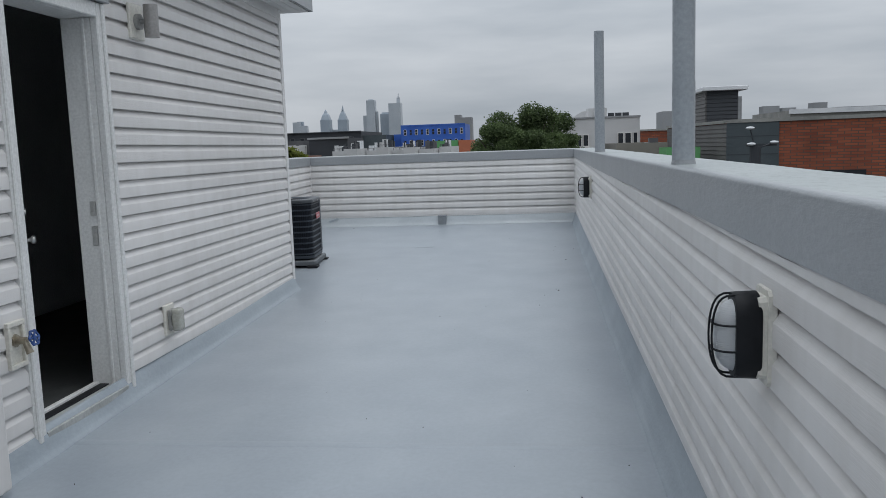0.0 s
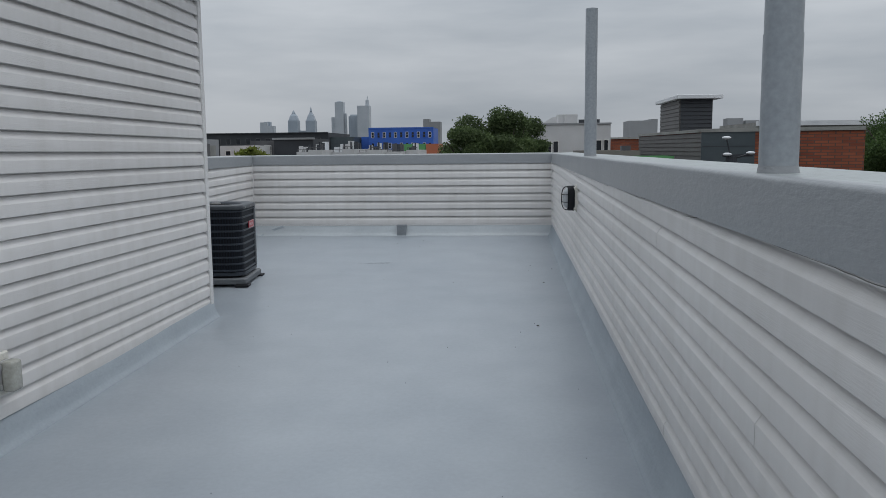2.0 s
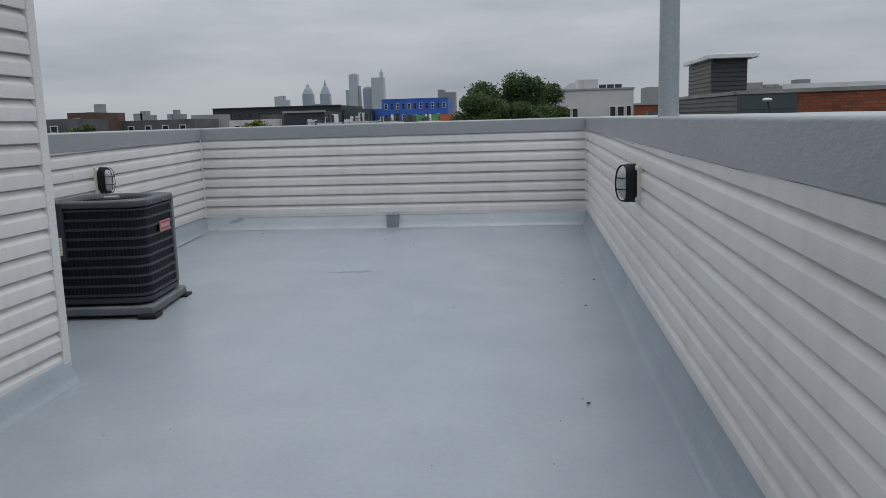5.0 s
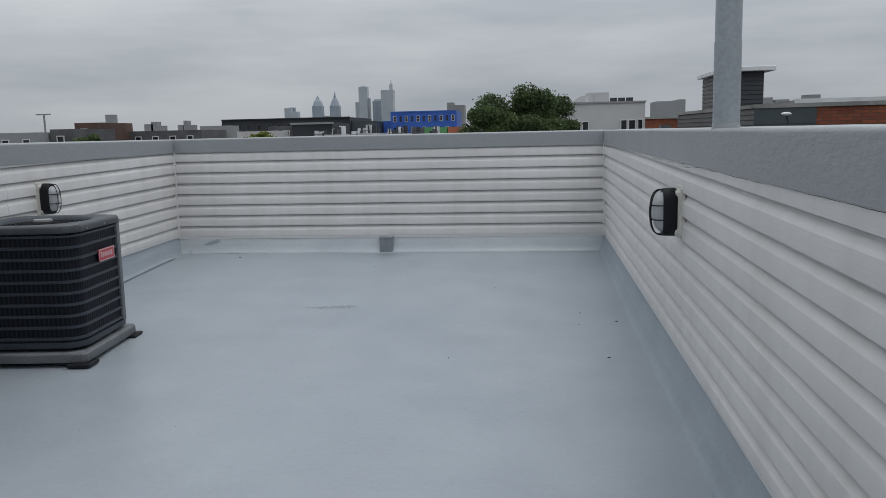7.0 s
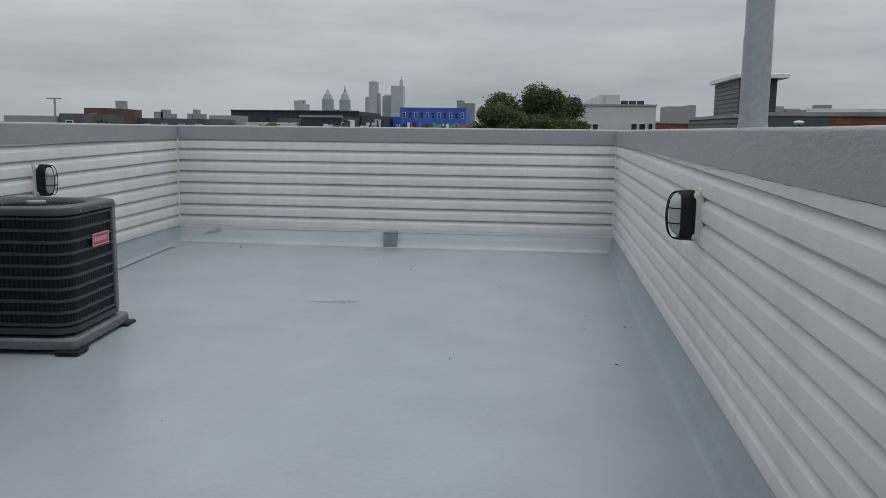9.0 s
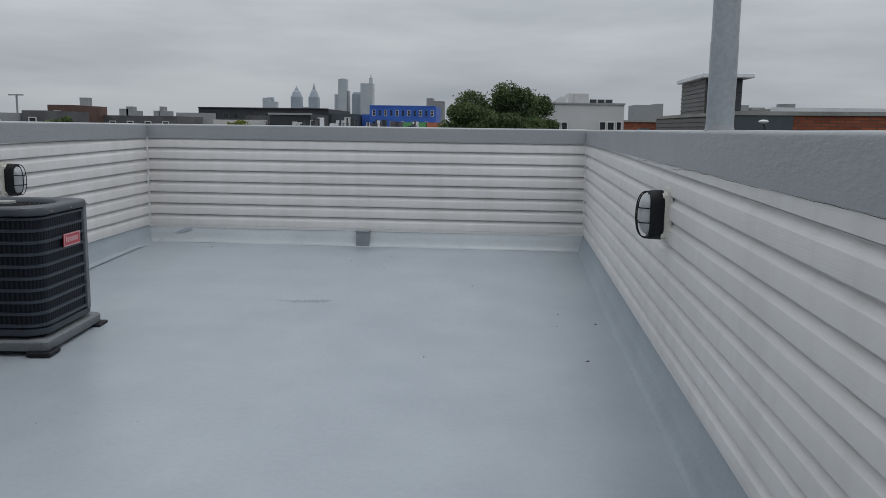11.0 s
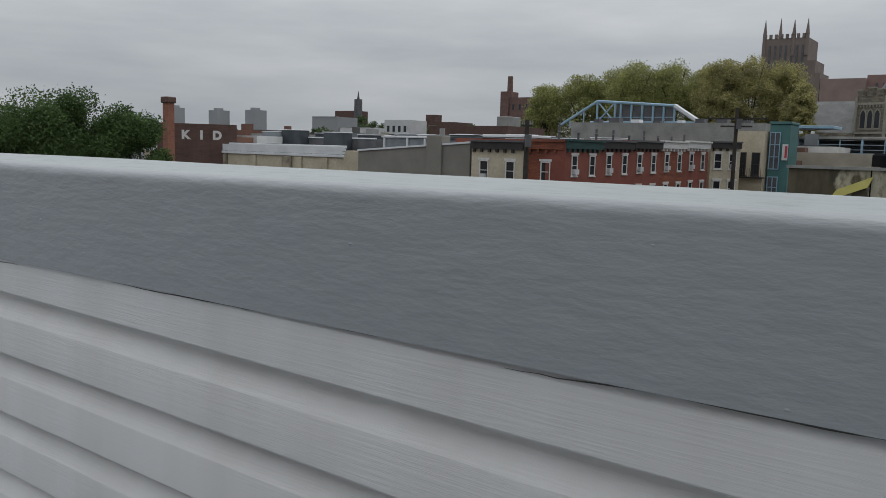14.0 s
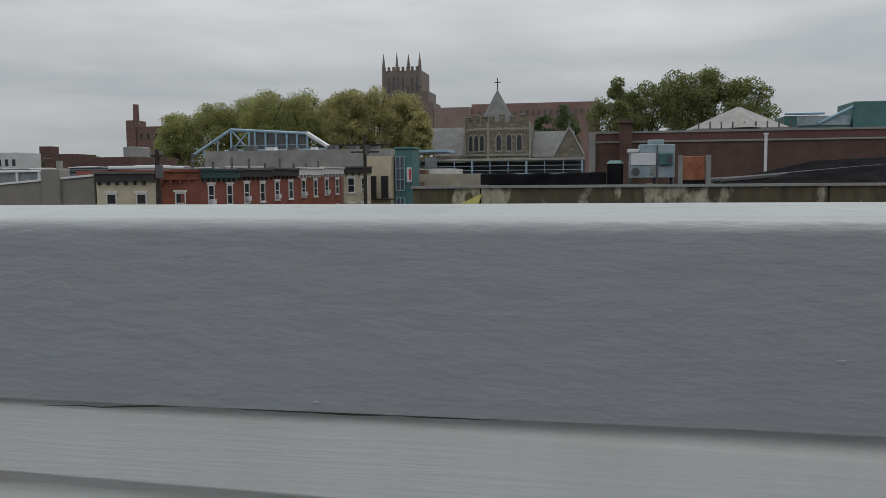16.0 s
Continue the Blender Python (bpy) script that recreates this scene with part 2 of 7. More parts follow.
for ys in (6.5,):
    bm = bmesh.new()
    n = 24
    rows_ = []
    for i in range(n + 1):
        x = -3.2 + 3.1 * i / n
        w = 0.006 * noise.noise(Vector((x * 2.0, ys, 0)))
        rows_.append([bm.verts.new((x, ys + w + d, deck_z(ys + d) + 0.006 * noise.noise(Vector((x, ys + d, 0)) * 0.7) + h)) for d, h in ((-0.05, -0.004), (-0.035, 0.0012), (0.035, 0.0016), (0.06, -0.004))])
    for p, q in zip(rows_, rows_[1:]):
        for i in range(3):
            bm.faces.new((p[i], p[i + 1], q[i + 1], q[i]))
    smooth(part("membrane_seam", bm, M_DECK, deck), 60)


def lap_profile(face, sign, z, h):
    """One course of lap siding: vertical lower face, coved upper part; the face grows in direction sign."""
    pts = [(-0.0150, 0.0), (0.002, 0.012), (0.0170, 0.0), (0.0185, 0.002), (0.0182, h * 0.57), (0.0174, h * 0.595), (-0.0035, h * 0.87), (-0.0052, h * 0.925), (-0.0135, h * 0.945), (-0.0135, h + 0.010), (-0.0150, h + 0.010)]
    return [(face + sign * d, z + dz) for d, dz in pts]


def course(parent, axis, a0, a1, face, sign, z0, slope, h, material, cut_low=None, cut_high=None, joint=None):
    """One course of siding, in panels that lap each other at staggered joints."""
    ends = [a0]
    if joint is not None:
        a = a0 + joint
        while a < a1 - 0.5:
            if a > a0 + 0.5:
                ends.append(a)
            a += 3.66
    ends.append(a1)
    for i, (p, q) in enumerate(zip(ends, ends[1:])):
        off = 0.0017 * (i % 2)
        bm = extrude_profile([(u + sign * off * (1 if abs(u - face) > 1e-6 else 0), z) for u, z in lap_profile(face, sign, 0, h)], axis, p, q)
        for v in bm.verts:
            a = v.co.y if axis == "y" else v.co.x
            v.co.z += z0 + slope * (a - a0)
        for cut, outer in ((cut_low, False), (cut_high, True)):
            if cut is not None and bm.faces:
                g = list(bm.verts) + list(bm.edges) + list(bm.faces)
                co, no = cut
                bmesh.ops.bisect_plane(bm, geom=g, plane_co=co, plane_no=no, clear_outer=outer, clear_inner=not outer)
        if not bm.faces:
            bm.free()
            continue
        smooth(part("siding_board", bm, material, parent), 16)


def siding_low_right(y):
    return 0.332 - 0.0158 * (16.0 - y)


C_SLOPE = 0.01666


def course_low(y):
    return 0.328 - C_SLOPE * (16.0 - y)


# right parapet
wall_e = finish(box(0.016, BACK, -0.6, 0.30, FAR + 0.30, CAP_TOP - 0.02), "wall_east", M_CAP)
tagged(wall_e, "long roof parapet clad in white lap siding", "wall", kind="structure")
y0 = BACK
for k in range(0, 12):
    course(wall_e, "y", y0, FAR - 0.02, 0.0, -1, course_low(y0) + k * COURSE, C_SLOPE, COURSE, M_SIDING_Y, ((0, FAR, 0.344), (0, -0.0158, 1)), ((0, 0, 1.230), (0, 0, 1)), {7: 2.38, 0: 2.13, 4: 0.9}.get(k))
# left parapet, beyond the stair head
wall_w = finish(box(LEFT - 0.30, PH_END - 0.6, -0.6, LEFT - 0.016, FAR + 0.30, CAP_TOP - 0.02), "wall_west", M_CAP)
tagged(wall_w, "roof parapet clad in white lap siding behind the air conditioner", "wall", kind="structure")
y0 = PH_END
for k in range(-1, 10):
    course(wall_w, "y", y0, FAR - 0.02, LEFT, 1, course_low(y0) + k * COURSE, C_SLOPE, COURSE, M_SIDING_Y, ((0, FAR, 0.344), (0, -0.0158, 1)), ((0, 0, 1.230), (0, 0, 1)), 2.35 if k in (5, 6) else None)
# far parapet
wall_n = finish(box(LEFT - 0.016, FAR + 0.016, -0.6, 0.016, FAR + 0.30, CAP_TOP - 0.02), "wall_north", M_CAP)
tagged(wall_n, "roof parapet at the end of the deck, white lap siding", "wall", kind="structure")
for k in range(8):
    course(wall_n, "x", LEFT + 0.02, -0.02, FAR, -1, 0.331 + k * COURSE, 0.0, COURSE, M_SIDING_X, cut_high=((0, 0, 1.230), (0, 0, 1)))
# rear parapet, never faced
wall_s = finish(box(LEFT - 0.30, BACK - 0.30, -0.8, 0.30, BACK, CAP_TOP - 0.02), "wall_south", M_CAP)
tagged(wall_s, "plain grey roof parapet closing the deck", "wall", kind="structure")


def cap_profile(inner, outer, sign, low):
    """Rounded parapet coping: fascia on the inner face, soft shoulder, top falling slightly outward."""
    pts = [(inner, low)]
    pts += [(inner - sign * 0.0235, low), (inner - sign * 0.0243, low + 0.02), (inner - sign * 0.0245, CAP_TOP - 0.020), (inner - sign * 0.0245, CAP_TOP - 0.013)]
    for i in range(1, 8):
        a = math.pi / 2 * i / 8
        pts.append((inner - sign * (0.0245 - 0.014 * (1 - math.cos(a))), CAP_TOP - 0.013 + 0.0143 * math.sin(a)))
    pts += [(inner - sign * 0.006, CAP_TOP + 0.0018), (inner + sign * 0.012, CAP_TOP + 0.0016), (inner + sign * 0.05, CAP_TOP + 0.001), (outer, CAP_TOP + 0.005), (outer + sign * 0.02, CAP_TOP - 0.004), (outer + sign * 0.022, low + 0.03), (outer, low + 0.03)]
    return pts


def coping(name, axis, a0, a1, inner, outer, sign, label):
    bm = bmesh.new()
    n = max(2, int((a1 - a0) / 0.25))
    rings = []
    for i in range(n + 1):
        a = a0 + (a1 - a0) * i / n
        pts = cap_profile(inner, outer, sign, cap_low(a if axis == "y" else FAR))
        ring = []
        for u, z in pts:
            w = 0.0018 * noise.noise(Vector((a * 1.7, u * 9, z * 9)))
            ring.append(bm.verts.new((u + w, a, z + w) if axis == "y" else (a, u + w, z + w)))
        rings.append(ring)
    for p, q in zip(rings, rings[1:]):
        for i in range(len(pts)):
            j = (i + 1) % len(pts)
            top = min(pts[i][1], pts[j][1]) > CAP_TOP and min(sign * (pts[i][0] - inner), sign * (pts[j][0] - inner)) > 0.011
            bm.faces.new((p[i], p[j], q[j], q[i])).material_index = 1 if top else 0
    bm.faces.new(rings[0])
    bm.faces.new(list(reversed(rings[-1])))
    ob = finish(bm, name, [M_CAP, M_CAPTOP])
    smooth(ob, 50)
    return tagged(ob, label, "parapet coping", kind="structure")


coping("trim_coping_east", "y", BACK - 0.3, FAR + 0.32, 0.0, 0.30, 1, "grey coated parapet coping with a rounded shoulder")
coping("trim_coping_west", "y", PH_END + 0.0, FAR + 0.32, LEFT, LEFT - 0.30, -1, "grey coated parapet coping with a rounded shoulder")
coping("trim_coping_north", "x", LEFT - 0.0, 0.0, FAR, FAR + 0.30, 1, "grey coated parapet coping at the deck's end")


SPECKS = ((7.683, 1.248, 0.0038), (8.61, 1.292, 0.003), (8.244, 1.324, 0.0022), (8.12, 1.197, 0.003), (9.3, 1.27, 0.004), (6.6, 1.30, 0.004), (10.4, 1.25, 0.004))
M_CRACK = varied("dark_dirt_in_crack", (0.09, 0.086, 0.08), (0.15, 0.145, 0.135), 20, 0.9)


def siding_depth(y, z):
    """How far the right-hand siding stands out from the wall at a height."""
    f = ((z - course_low(y)) / COURSE) % 1.0
    if f < 0.595:
        return 0.0185
    return max(-0.0052, 0.0174 - (f - 0.595) / 0.275 * 0.0209)


# hairline tears in the old sealant just below the coping
crack_rng = random.Random(12)
a = BACK + 2.0
while a < 13.0:
    n = crack_rng.randint(10, 26)
    zz = cap_low(a) - crack_rng.uniform(0.001, 0.008)
    step = crack_rng.uniform(0.012, 0.022)
    drift = crack_rng.uniform(-0.0006, 0.0004)
    bm = bmesh.new()
    pairs = []
    for i in range(n + 1):
        y = a + i * step
        zz += drift + crack_rng.uniform(-0.0011, 0.0011)
        zz = min(max(zz, cap_low(y) - 0.016), cap_low(y) - 0.0015)
        w = 0.0007 * math.sin(math.pi * i / n) + 0.0002
        pairs.append([bm.verts.new((-siding_depth(y, z) - 0.0007, y, z)) for z in (zz - w, zz + w)])
    for p, q in zip(pairs, pairs[1:]):
        bm.faces.new((p[0], q[0], q[1], p[1]))
    part("sealant_crack", bm, M_CRACK, wall_e)
    a += n * step * crack_rng.uniform(0.7, 1.8)

cap_e = bpy.data.objects["trim_coping_east"]
speck_rng = random.Random(3)
for y, z, r in SPECKS:
    bm = bmesh.new()
    bmesh.ops.create_icosphere(bm, subdivisions=2, radius=r * 0.65)
    for v in bm.verts:
        v.co *= 1.0 + 0.5 * noise.noise(v.co * 300 + Vector((y * 9, 0, 0)))
        v.co = Vector((v.co.x * 0.5 - 0.0245, v.co.y * 1.5 + y, v.co.z * 0.8 + z))
    smooth(part("paint_speck", bm, M_CAP, cap_e, "dried lump of grey coating"), 60)


def flashing(name, axis, a0, a1, face, sign, top, label, cant=0.085, material=None):
    """Coated upstand: cant at the floor, then up the wall behind the siding."""
    bm = bmesh.new()
    n = max(2, int(abs(a1 - a0) / 0.3))
    rings = []
    for i in range(n + 1):
        a = a0 + (a1 - a0) * i / n
        zf = deck_z(a) if axis == "y" else deck_z(face)
        zt = top(a)
        c = cant
        pts = [(c, zf + 0.001), (c * 0.82, zf + 0.012), (c * 0.62, zf + 0.040), (c * 0.45, zf + 0.075), (c * 0.32, zf + 0.11), (max(0.008, c * 0.16), zf + 0.135), (0.006, zt), (-0.012, zt), (-0.012, zf - 0.05), (c, zf - 0.05)]
        ring = []
        for d, z in pts:
            w = 0.006 * noise.noise(Vector((a * 2.3, d * 12, z * 6 + face)))
            u = face + sign * (d + (w if d > 0.01 else 0))
            ring.append(bm.verts.new((u, a, z) if axis == "y" else (a, u, z)))
        rings.append(ring)
    for p, q in zip(rings, rings[1:]):
        for i in range(len(p)):
            j = (i + 1) % len(p)
            bm.faces.new((p[i], p[j], q[j], q[i]))
    ob = finish(bm, name, material or M_UPSTAND)
    smooth(ob, 60)
    return tagged(ob, label, "flashing", kind="structure")


flashing("trim_flashing_east", "y", BACK, FAR, 0.0, -1, lambda a: siding_low_right(a) + 0.03, "grey coated flashing under the siding", 0.075)
flashing("trim_flashing_west", "y", PH_END, FAR, LEFT, 1, lambda a: siding_low_right(a) + 0.03, "grey coated flashing under the siding", 0.075)
flashing("trim_flashing_north", "x", LEFT, 0.0, FAR, -1, lambda a: 0.35, "streaked flashing under the siding of the end wall, its wet sheen put into a paler colour", 0.10, M_UPSTAND_SHEEN)


# ---- stair head (penthouse) ----
PH_TOP = 2.90
DOOR_Y0, DOOR_Y1, DOOR_TOP, SILL = 6.33, 7.20, 2.33, 0.04
PH_BACK, PH_LEFT = 1.5, -5.4


def ph_low(y):
    return 0.121 - 0.025 * (PH_END - y)


ph = finish(box(PH_X - 0.14, DOOR_Y1 + 0.02, -0.5, PH_X - 0.016, PH_END - 0.016, PH_TOP), "wall_stair_head", M_DARK)
tagged(ph, "stair head wall clad in white lap siding", "wall", kind="structure")
for nm, b in (("wall_stair_head_near", (PH_X - 0.14, PH_BACK, -0.5, PH_X - 0.016, DOOR_Y0 - 0.02, PH_TOP)),
              ("wall_stair_head_end", (PH_LEFT, PH_END - 0.14, -0.5, PH_X - 0.14, PH_END - 0.016, PH_TOP)),
              ("wall_stair_head_back", (PH_LEFT, PH_BACK, -0.5, PH_X - 0.14, PH_BACK + 0.14, PH_TOP)),
              ("wall_stair_head_side", (PH_LEFT - 0.14, PH_BACK, -0.5, PH_LEFT, PH_END, PH_TOP)),
              ("wall_stair_head_over_door", (PH_X - 0.14, DOOR_Y0 - 0.02, DOOR_TOP + 0.06, PH_X - 0.016, DOOR_Y1 + 0.02, PH_TOP))):
    w = finish(box(*b), nm, M_DARK)
    tagged(w, "stair head wall, white siding outside and dark paint inside", "wall", kind="structure")
# landing floor: the gloom of the unlit interior is put into its base colour
fl = finish(box(PH_LEFT, PH_BACK, -0.3, PH_X - 0.0, PH_END, 0.0), "floor_stair_head", varied("shade_dark_landing", (0.04, 0.043, 0.043), (0.06, 0.063, 0.063), 4, 0.95))
tagged(fl, "stair landing floor inside the doorway, coloured dark for the unlit interior", "floor", kind="structure")
OVER = 0.28
roof = finish(box(PH_LEFT - OVER, PH_BACK - OVER, 2.965, PH_X + OVER, PH_END + OVER, 3.17, 0.008), "ceiling", M_TRIM)
tagged(roof, "overhanging white eave of the stair head roof", "eave", kind="structure")
HP = 0.1130
for k in range(-2, 25):
    z = 0.207 + k * HP
    for a0, a1, low in ((PH_BACK, DOOR_Y0 - 0.09, 0), (DOOR_Y1 + 0.10, PH_END - 0.04, 0), (DOOR_Y0 - 0.09, DOOR_Y1 + 0.10, DOOR_TOP + 0.10)):
        cut = ((0, 0, low), (0, 0, 1)) if low else ((0, PH_END, 0.128), (0, -0.025, 1))
        course(ph, "y", a0, a1, PH_X, 1, z - 0.005 * (a0 - 7.3), -0.005, HP, M_SIDING_Y, cut_low=cut, cut_high=((0, 0, PH_TOP), (0, 0, 1)))
part("corner_post", box(PH_X - 0.02, PH_END - 0.045, 0.055, PH_X + 0.026, PH_END + 0.026, PH_TOP, 0.004), M_TRIM, ph)


def sloped_strip(parent, a0, a1, x0, x1, low, high):
    """A narrow trim strip along y that follows the fall of the roof."""
    bm = box(x0, a0, 0, x1, a1, 1, 0.0)
    for v in bm.verts:
        v.co.z = (high if v.co.z > 0.5 else low)(v.co.y)
    return part("starter_strip", bm, M_TRIM, parent)


for a0, a1 in ((PH_BACK, DOOR_Y0 - 0.10), (DOOR_Y1 + 0.11, PH_END - 0.05)):
    sloped_strip(ph, a0, a1, PH_X, PH_X + 0.014, lambda y: ph_low(y) - 0.012, lambda y: ph_low(y) + 0.012)
sloped_strip(wall_e, BACK, FAR - 0.02, -0.016, 0.0, lambda y: siding_low_right(y) - 0.006, lambda y: siding_low_right(y) + 0.012)
sloped_strip(wall_w, PH_END, FAR - 0.02, LEFT, LEFT + 0.016, lambda y: siding_low_right(y) - 0.006, lambda y: siding_low_right(y) + 0.012)
part("starter_strip", box(LEFT + 0.02, FAR - 0.016, 0.306, -0.02, FAR, 0.336, 0.002), M_TRIM, wall_n)
part("corner_post", box(LEFT, FAR - 0.028, 0.31, LEFT + 0.028, FAR, 1.235, 0.003), M_TRIM, wall_n)
part("corner_post", box(-0.028, FAR - 0.028, 0.31, 0.0, FAR, 1.235, 0.003), M_TRIM, wall_n)
flashing("trim_flashing_stair_head", "y", PH_BACK, PH_END + 0.01, PH_X, 1, lambda a: max(ph_low(a) + 0.02, deck_z(a) + 0.15), "grey coated flashing at the stair head wall")
flashing("trim_flashing_stair_head_end", "x", LEFT, PH_X, PH_END, 1, lambda a: ph_low(PH_END) + 0.02, "grey coated flashing at the stair head wall")
for k in range(-1, 25):
    course(ph, "x", LEFT, PH_X - 0.02, PH_END, 1, 0.207 + k * HP, 0.0, HP, M_SIDING_X, cut_low=((0, 0, 0.125), (0, 0, 1)), cut_high=((0, 0, PH_TOP), (0, 0, 1)))

# soffit boards and fascia under the eave
for i in range(3):
    part("soffit_board", box(PH_X + 0.02 + i * 0.082, PH_BACK - OVER, 2.945, PH_X + 0.098 + i * 0.082, PH_END + OVER - 0.02, 2.966, 0.003), M_TRIM, roof)
for i in range(3):
    part("soffit_board", box(PH_LEFT, PH_END + 0.02 + i * 0.082, 2.945, PH_X + 0.015, PH_END + 0.098 + i * 0.082, 2.966, 0.003), M_TRIM, roof)
part("fascia", box(PH_X + OVER, PH_BACK - OVER, 2.95, PH_X + OVER + 0.02, PH_END + OVER + 0.02, 3.10, 0.004), M_CAP, roof, "grey eave fascia")
part("fascia", box(PH_LEFT, PH_END + OVER, 2.95, PH_X + OVER - 0.002, PH_END + OVER + 0.02, 3.10, 0.004), M_CAP, roof, "grey eave fascia")
part("frieze", box(PH_X, PH_BACK, PH_TOP - 0.05, PH_X + 0.024, PH_END - 0.05, PH_TOP + 0.05, 0.003), M_TRIM, ph)

# ---- doorway ----
M_STEEL = varied("brushed_nickel", (0.45, 0.45, 0.44), (0.55, 0.55, 0.54), 20, 0.32, 0.9)
M_SILL = varied("worn_sill_aluminium", (0.30, 0.31, 0.30), (0.45, 0.46, 0.45), 7, 0.5, 0.0, grain=0.1)
M_GREYPLASTIC = varied("grey_plastic", (0.26, 0.26, 0.25), (0.33, 0.33, 0.32), 9, 0.5)
M_IVORY = varied("ivory_plastic", (0.60, 0.58, 0.52), (0.67, 0.65, 0.59), 6, 0.45)
M_BLUE = varied("blue_enamel", (0.015, 0.05, 0.19), (0.03, 0.08, 0.26), 12, 0.4)
M_BRASS = varied("dull_brass", (0.30, 0.26, 0.20), (0.42, 0.38, 0.30), 20, 0.42, 0.7)
M_DOORLEAF = varied("white_steel_door", (0.60, 0.60, 0.59), (0.68, 0.68, 0.67), 2, 0.4)

d1 = thing("door_1", (PH_X, (DOOR_Y0 + DOOR_Y1) / 2, 0), "white painted door frame with its white door ajar inward", "door", kind="structure")


def at_part(name, bm, material, parent, label=""):
    """A part given in world coordinates under a thing that stands at its own place."""
    ob = part(name, bm, material, parent, label)
    ob.matrix_parent_inverse = Matrix.Translation(parent.location).inverted()
    return ob


for y0, y1 in ((DOOR_Y0 - 0.09, DOOR_Y0), (DOOR_Y1, DOOR_Y1 + 0.09)):
    bm = box(PH_X - 0.02, y0, 0.0, PH_X + 0.028, y1, DOOR_TOP + 0.09, 0.006)
    inner = y1 if y0 < DOOR_Y0 - 0.01 else y0
    mid = (y0 + y1) / 2
    box(PH_X + 0.02, min(mid, mid + (mid - inner) * 0.8), 0.002, PH_X + 0.042, max(mid, mid + (mid - inner) * 0.8), DOOR_TOP + 0.085, 0.006, bm)
    at_part("casing", bm, M_DOOR_TRIM, d1)
bm = box(PH_X - 0.02, DOOR_Y0 - 0.002, DOOR_TOP, PH_X + 0.027, DOOR_Y1 + 0.002, DOOR_TOP + 0.09, 0.006)
at_part("head_casing", bm, M_DOOR_TRIM, d1)
at_part("drip_cap", box(PH_X, DOOR_Y0 - 0.11, DOOR_TOP + 0.092, PH_X + 0.06, DOOR_Y1 + 0.11, DOOR_TOP + 0.118, 0.004), M_CAP, d1, "grey metal drip cap")
for y0, y1, s in ((DOOR_Y0 - 0.03, DOOR_Y0 - 0.002, 1), (DOOR_Y1 + 0.002, DOOR_Y1 + 0.03, -1)):
    bm = box(PH_X - 0.21, y0, 0.0, PH_X - 0.021, y1, DOOR_TOP, 0.002)
    e = y1 if s > 0 else y0
    box(PH_X - 0.075, min(e, e + s * 0.014), 0.045, PH_X - 0.055, max(e, e + s * 0.014), DOOR_TOP, 0.003, bm)
    at_part("jamb", bm, M_DOOR_TRIM, d1)
at_part("head_jamb", box(PH_X - 0.21, DOOR_Y0, DOOR_TOP + 0.001, PH_X - 0.021, DOOR_Y1, DOOR_TOP + 0.03, 0.002), M_DOOR_TRIM, d1)
bm = box(PH_X - 0.21, DOOR_Y0 - 0.0, -0.03, PH_X + 0.035, DOOR_Y1 + 0.0, SILL, 0.004)
at_part("sill", bm, M_SILL, d1, "worn grey metal sill")
at_part("threshold", box(PH_X - 0.20, DOOR_Y0, SILL, PH_X - 0.165, DOOR_Y1, SILL + 0.022, 0.004), M_DOOR_TRIM, d1)
at_part("rubber_sweep", box(PH_X - 0.163, DOOR_Y0, SILL, PH_X - 0.10, DOOR_Y1, SILL + 0.008, 0.003), M_BLACK, d1)
for z, h in ((1.0, 0.06), (1.172, 0.045)):
    bm = box(PH_X - 0.122, DOOR_Y1 - 0.004, z - h, PH_X - 0.086, DOOR_Y1 + 0.003, z + h, 0.001)
    box(PH_X - 0.114, DOOR_Y1 - 0.006, z - h * 0.4, PH_X - 0.097, DOOR_Y1 - 0.003, z + h * 0.4, 0.001, bm)
    at_part("strike_plate", bm, [M_STEEL, M_BLACK], d1, "steel strike plate")
SWING = Matrix.Translation((PH_X - 0.078, DOOR_Y0 + 0.004, 0)) @ Matrix.Rotation(math.radians(30), 4, "Z")


def swung(bm):
    """Turns what is drawn for a shut door, hinge line at the origin, to where the door stands."""
    bmesh.ops.transform(bm, matrix=SWING, verts=bm.verts)
    return bm


at_part("door_leaf", swung(box(-0.044, 0.0, 0.068, 0.0, 0.86, DOOR_TOP - 0.006, 0.003)), M_DOORLEAF, d1, "white steel door leaf standing ajar")
for z, kind in ((1.0, "knob"), (1.172, "lock")):
    bm = tube((0.0, 0.80, z), (0.014, 0.80, z), 0.033 if kind == "knob" else 0.028, n=24)
    if kind == "knob":
        tube((0.014, 0.80, z), (0.05, 0.80, z), 0.012, 0.014, 14, bm)
        bmesh.ops.create_uvsphere(bm, u_segments=18, v_segments=12, radius=0.027, matrix=Matrix.Translation((0.06, 0.80, z)) @ Matrix.Diagonal((0.7, 1, 1, 1)))
    else:
        tube((0.014, 0.80, z), (0.034, 0.80, z), 0.022, 0.019, 20, bm)
    smooth(at_part("handle", swung(bm), M_STEEL, d1, "satin metal knob" if kind == "knob" else "satin metal lock cylinder"))
for z in (0.3, 1.2, 2.1):
    at_part("hinge", swung(tube((-0.004, -0.002, z - 0.05), (-0.004, -0.002, z + 0.05), 0.007, n=10)), M_STEEL, d1)

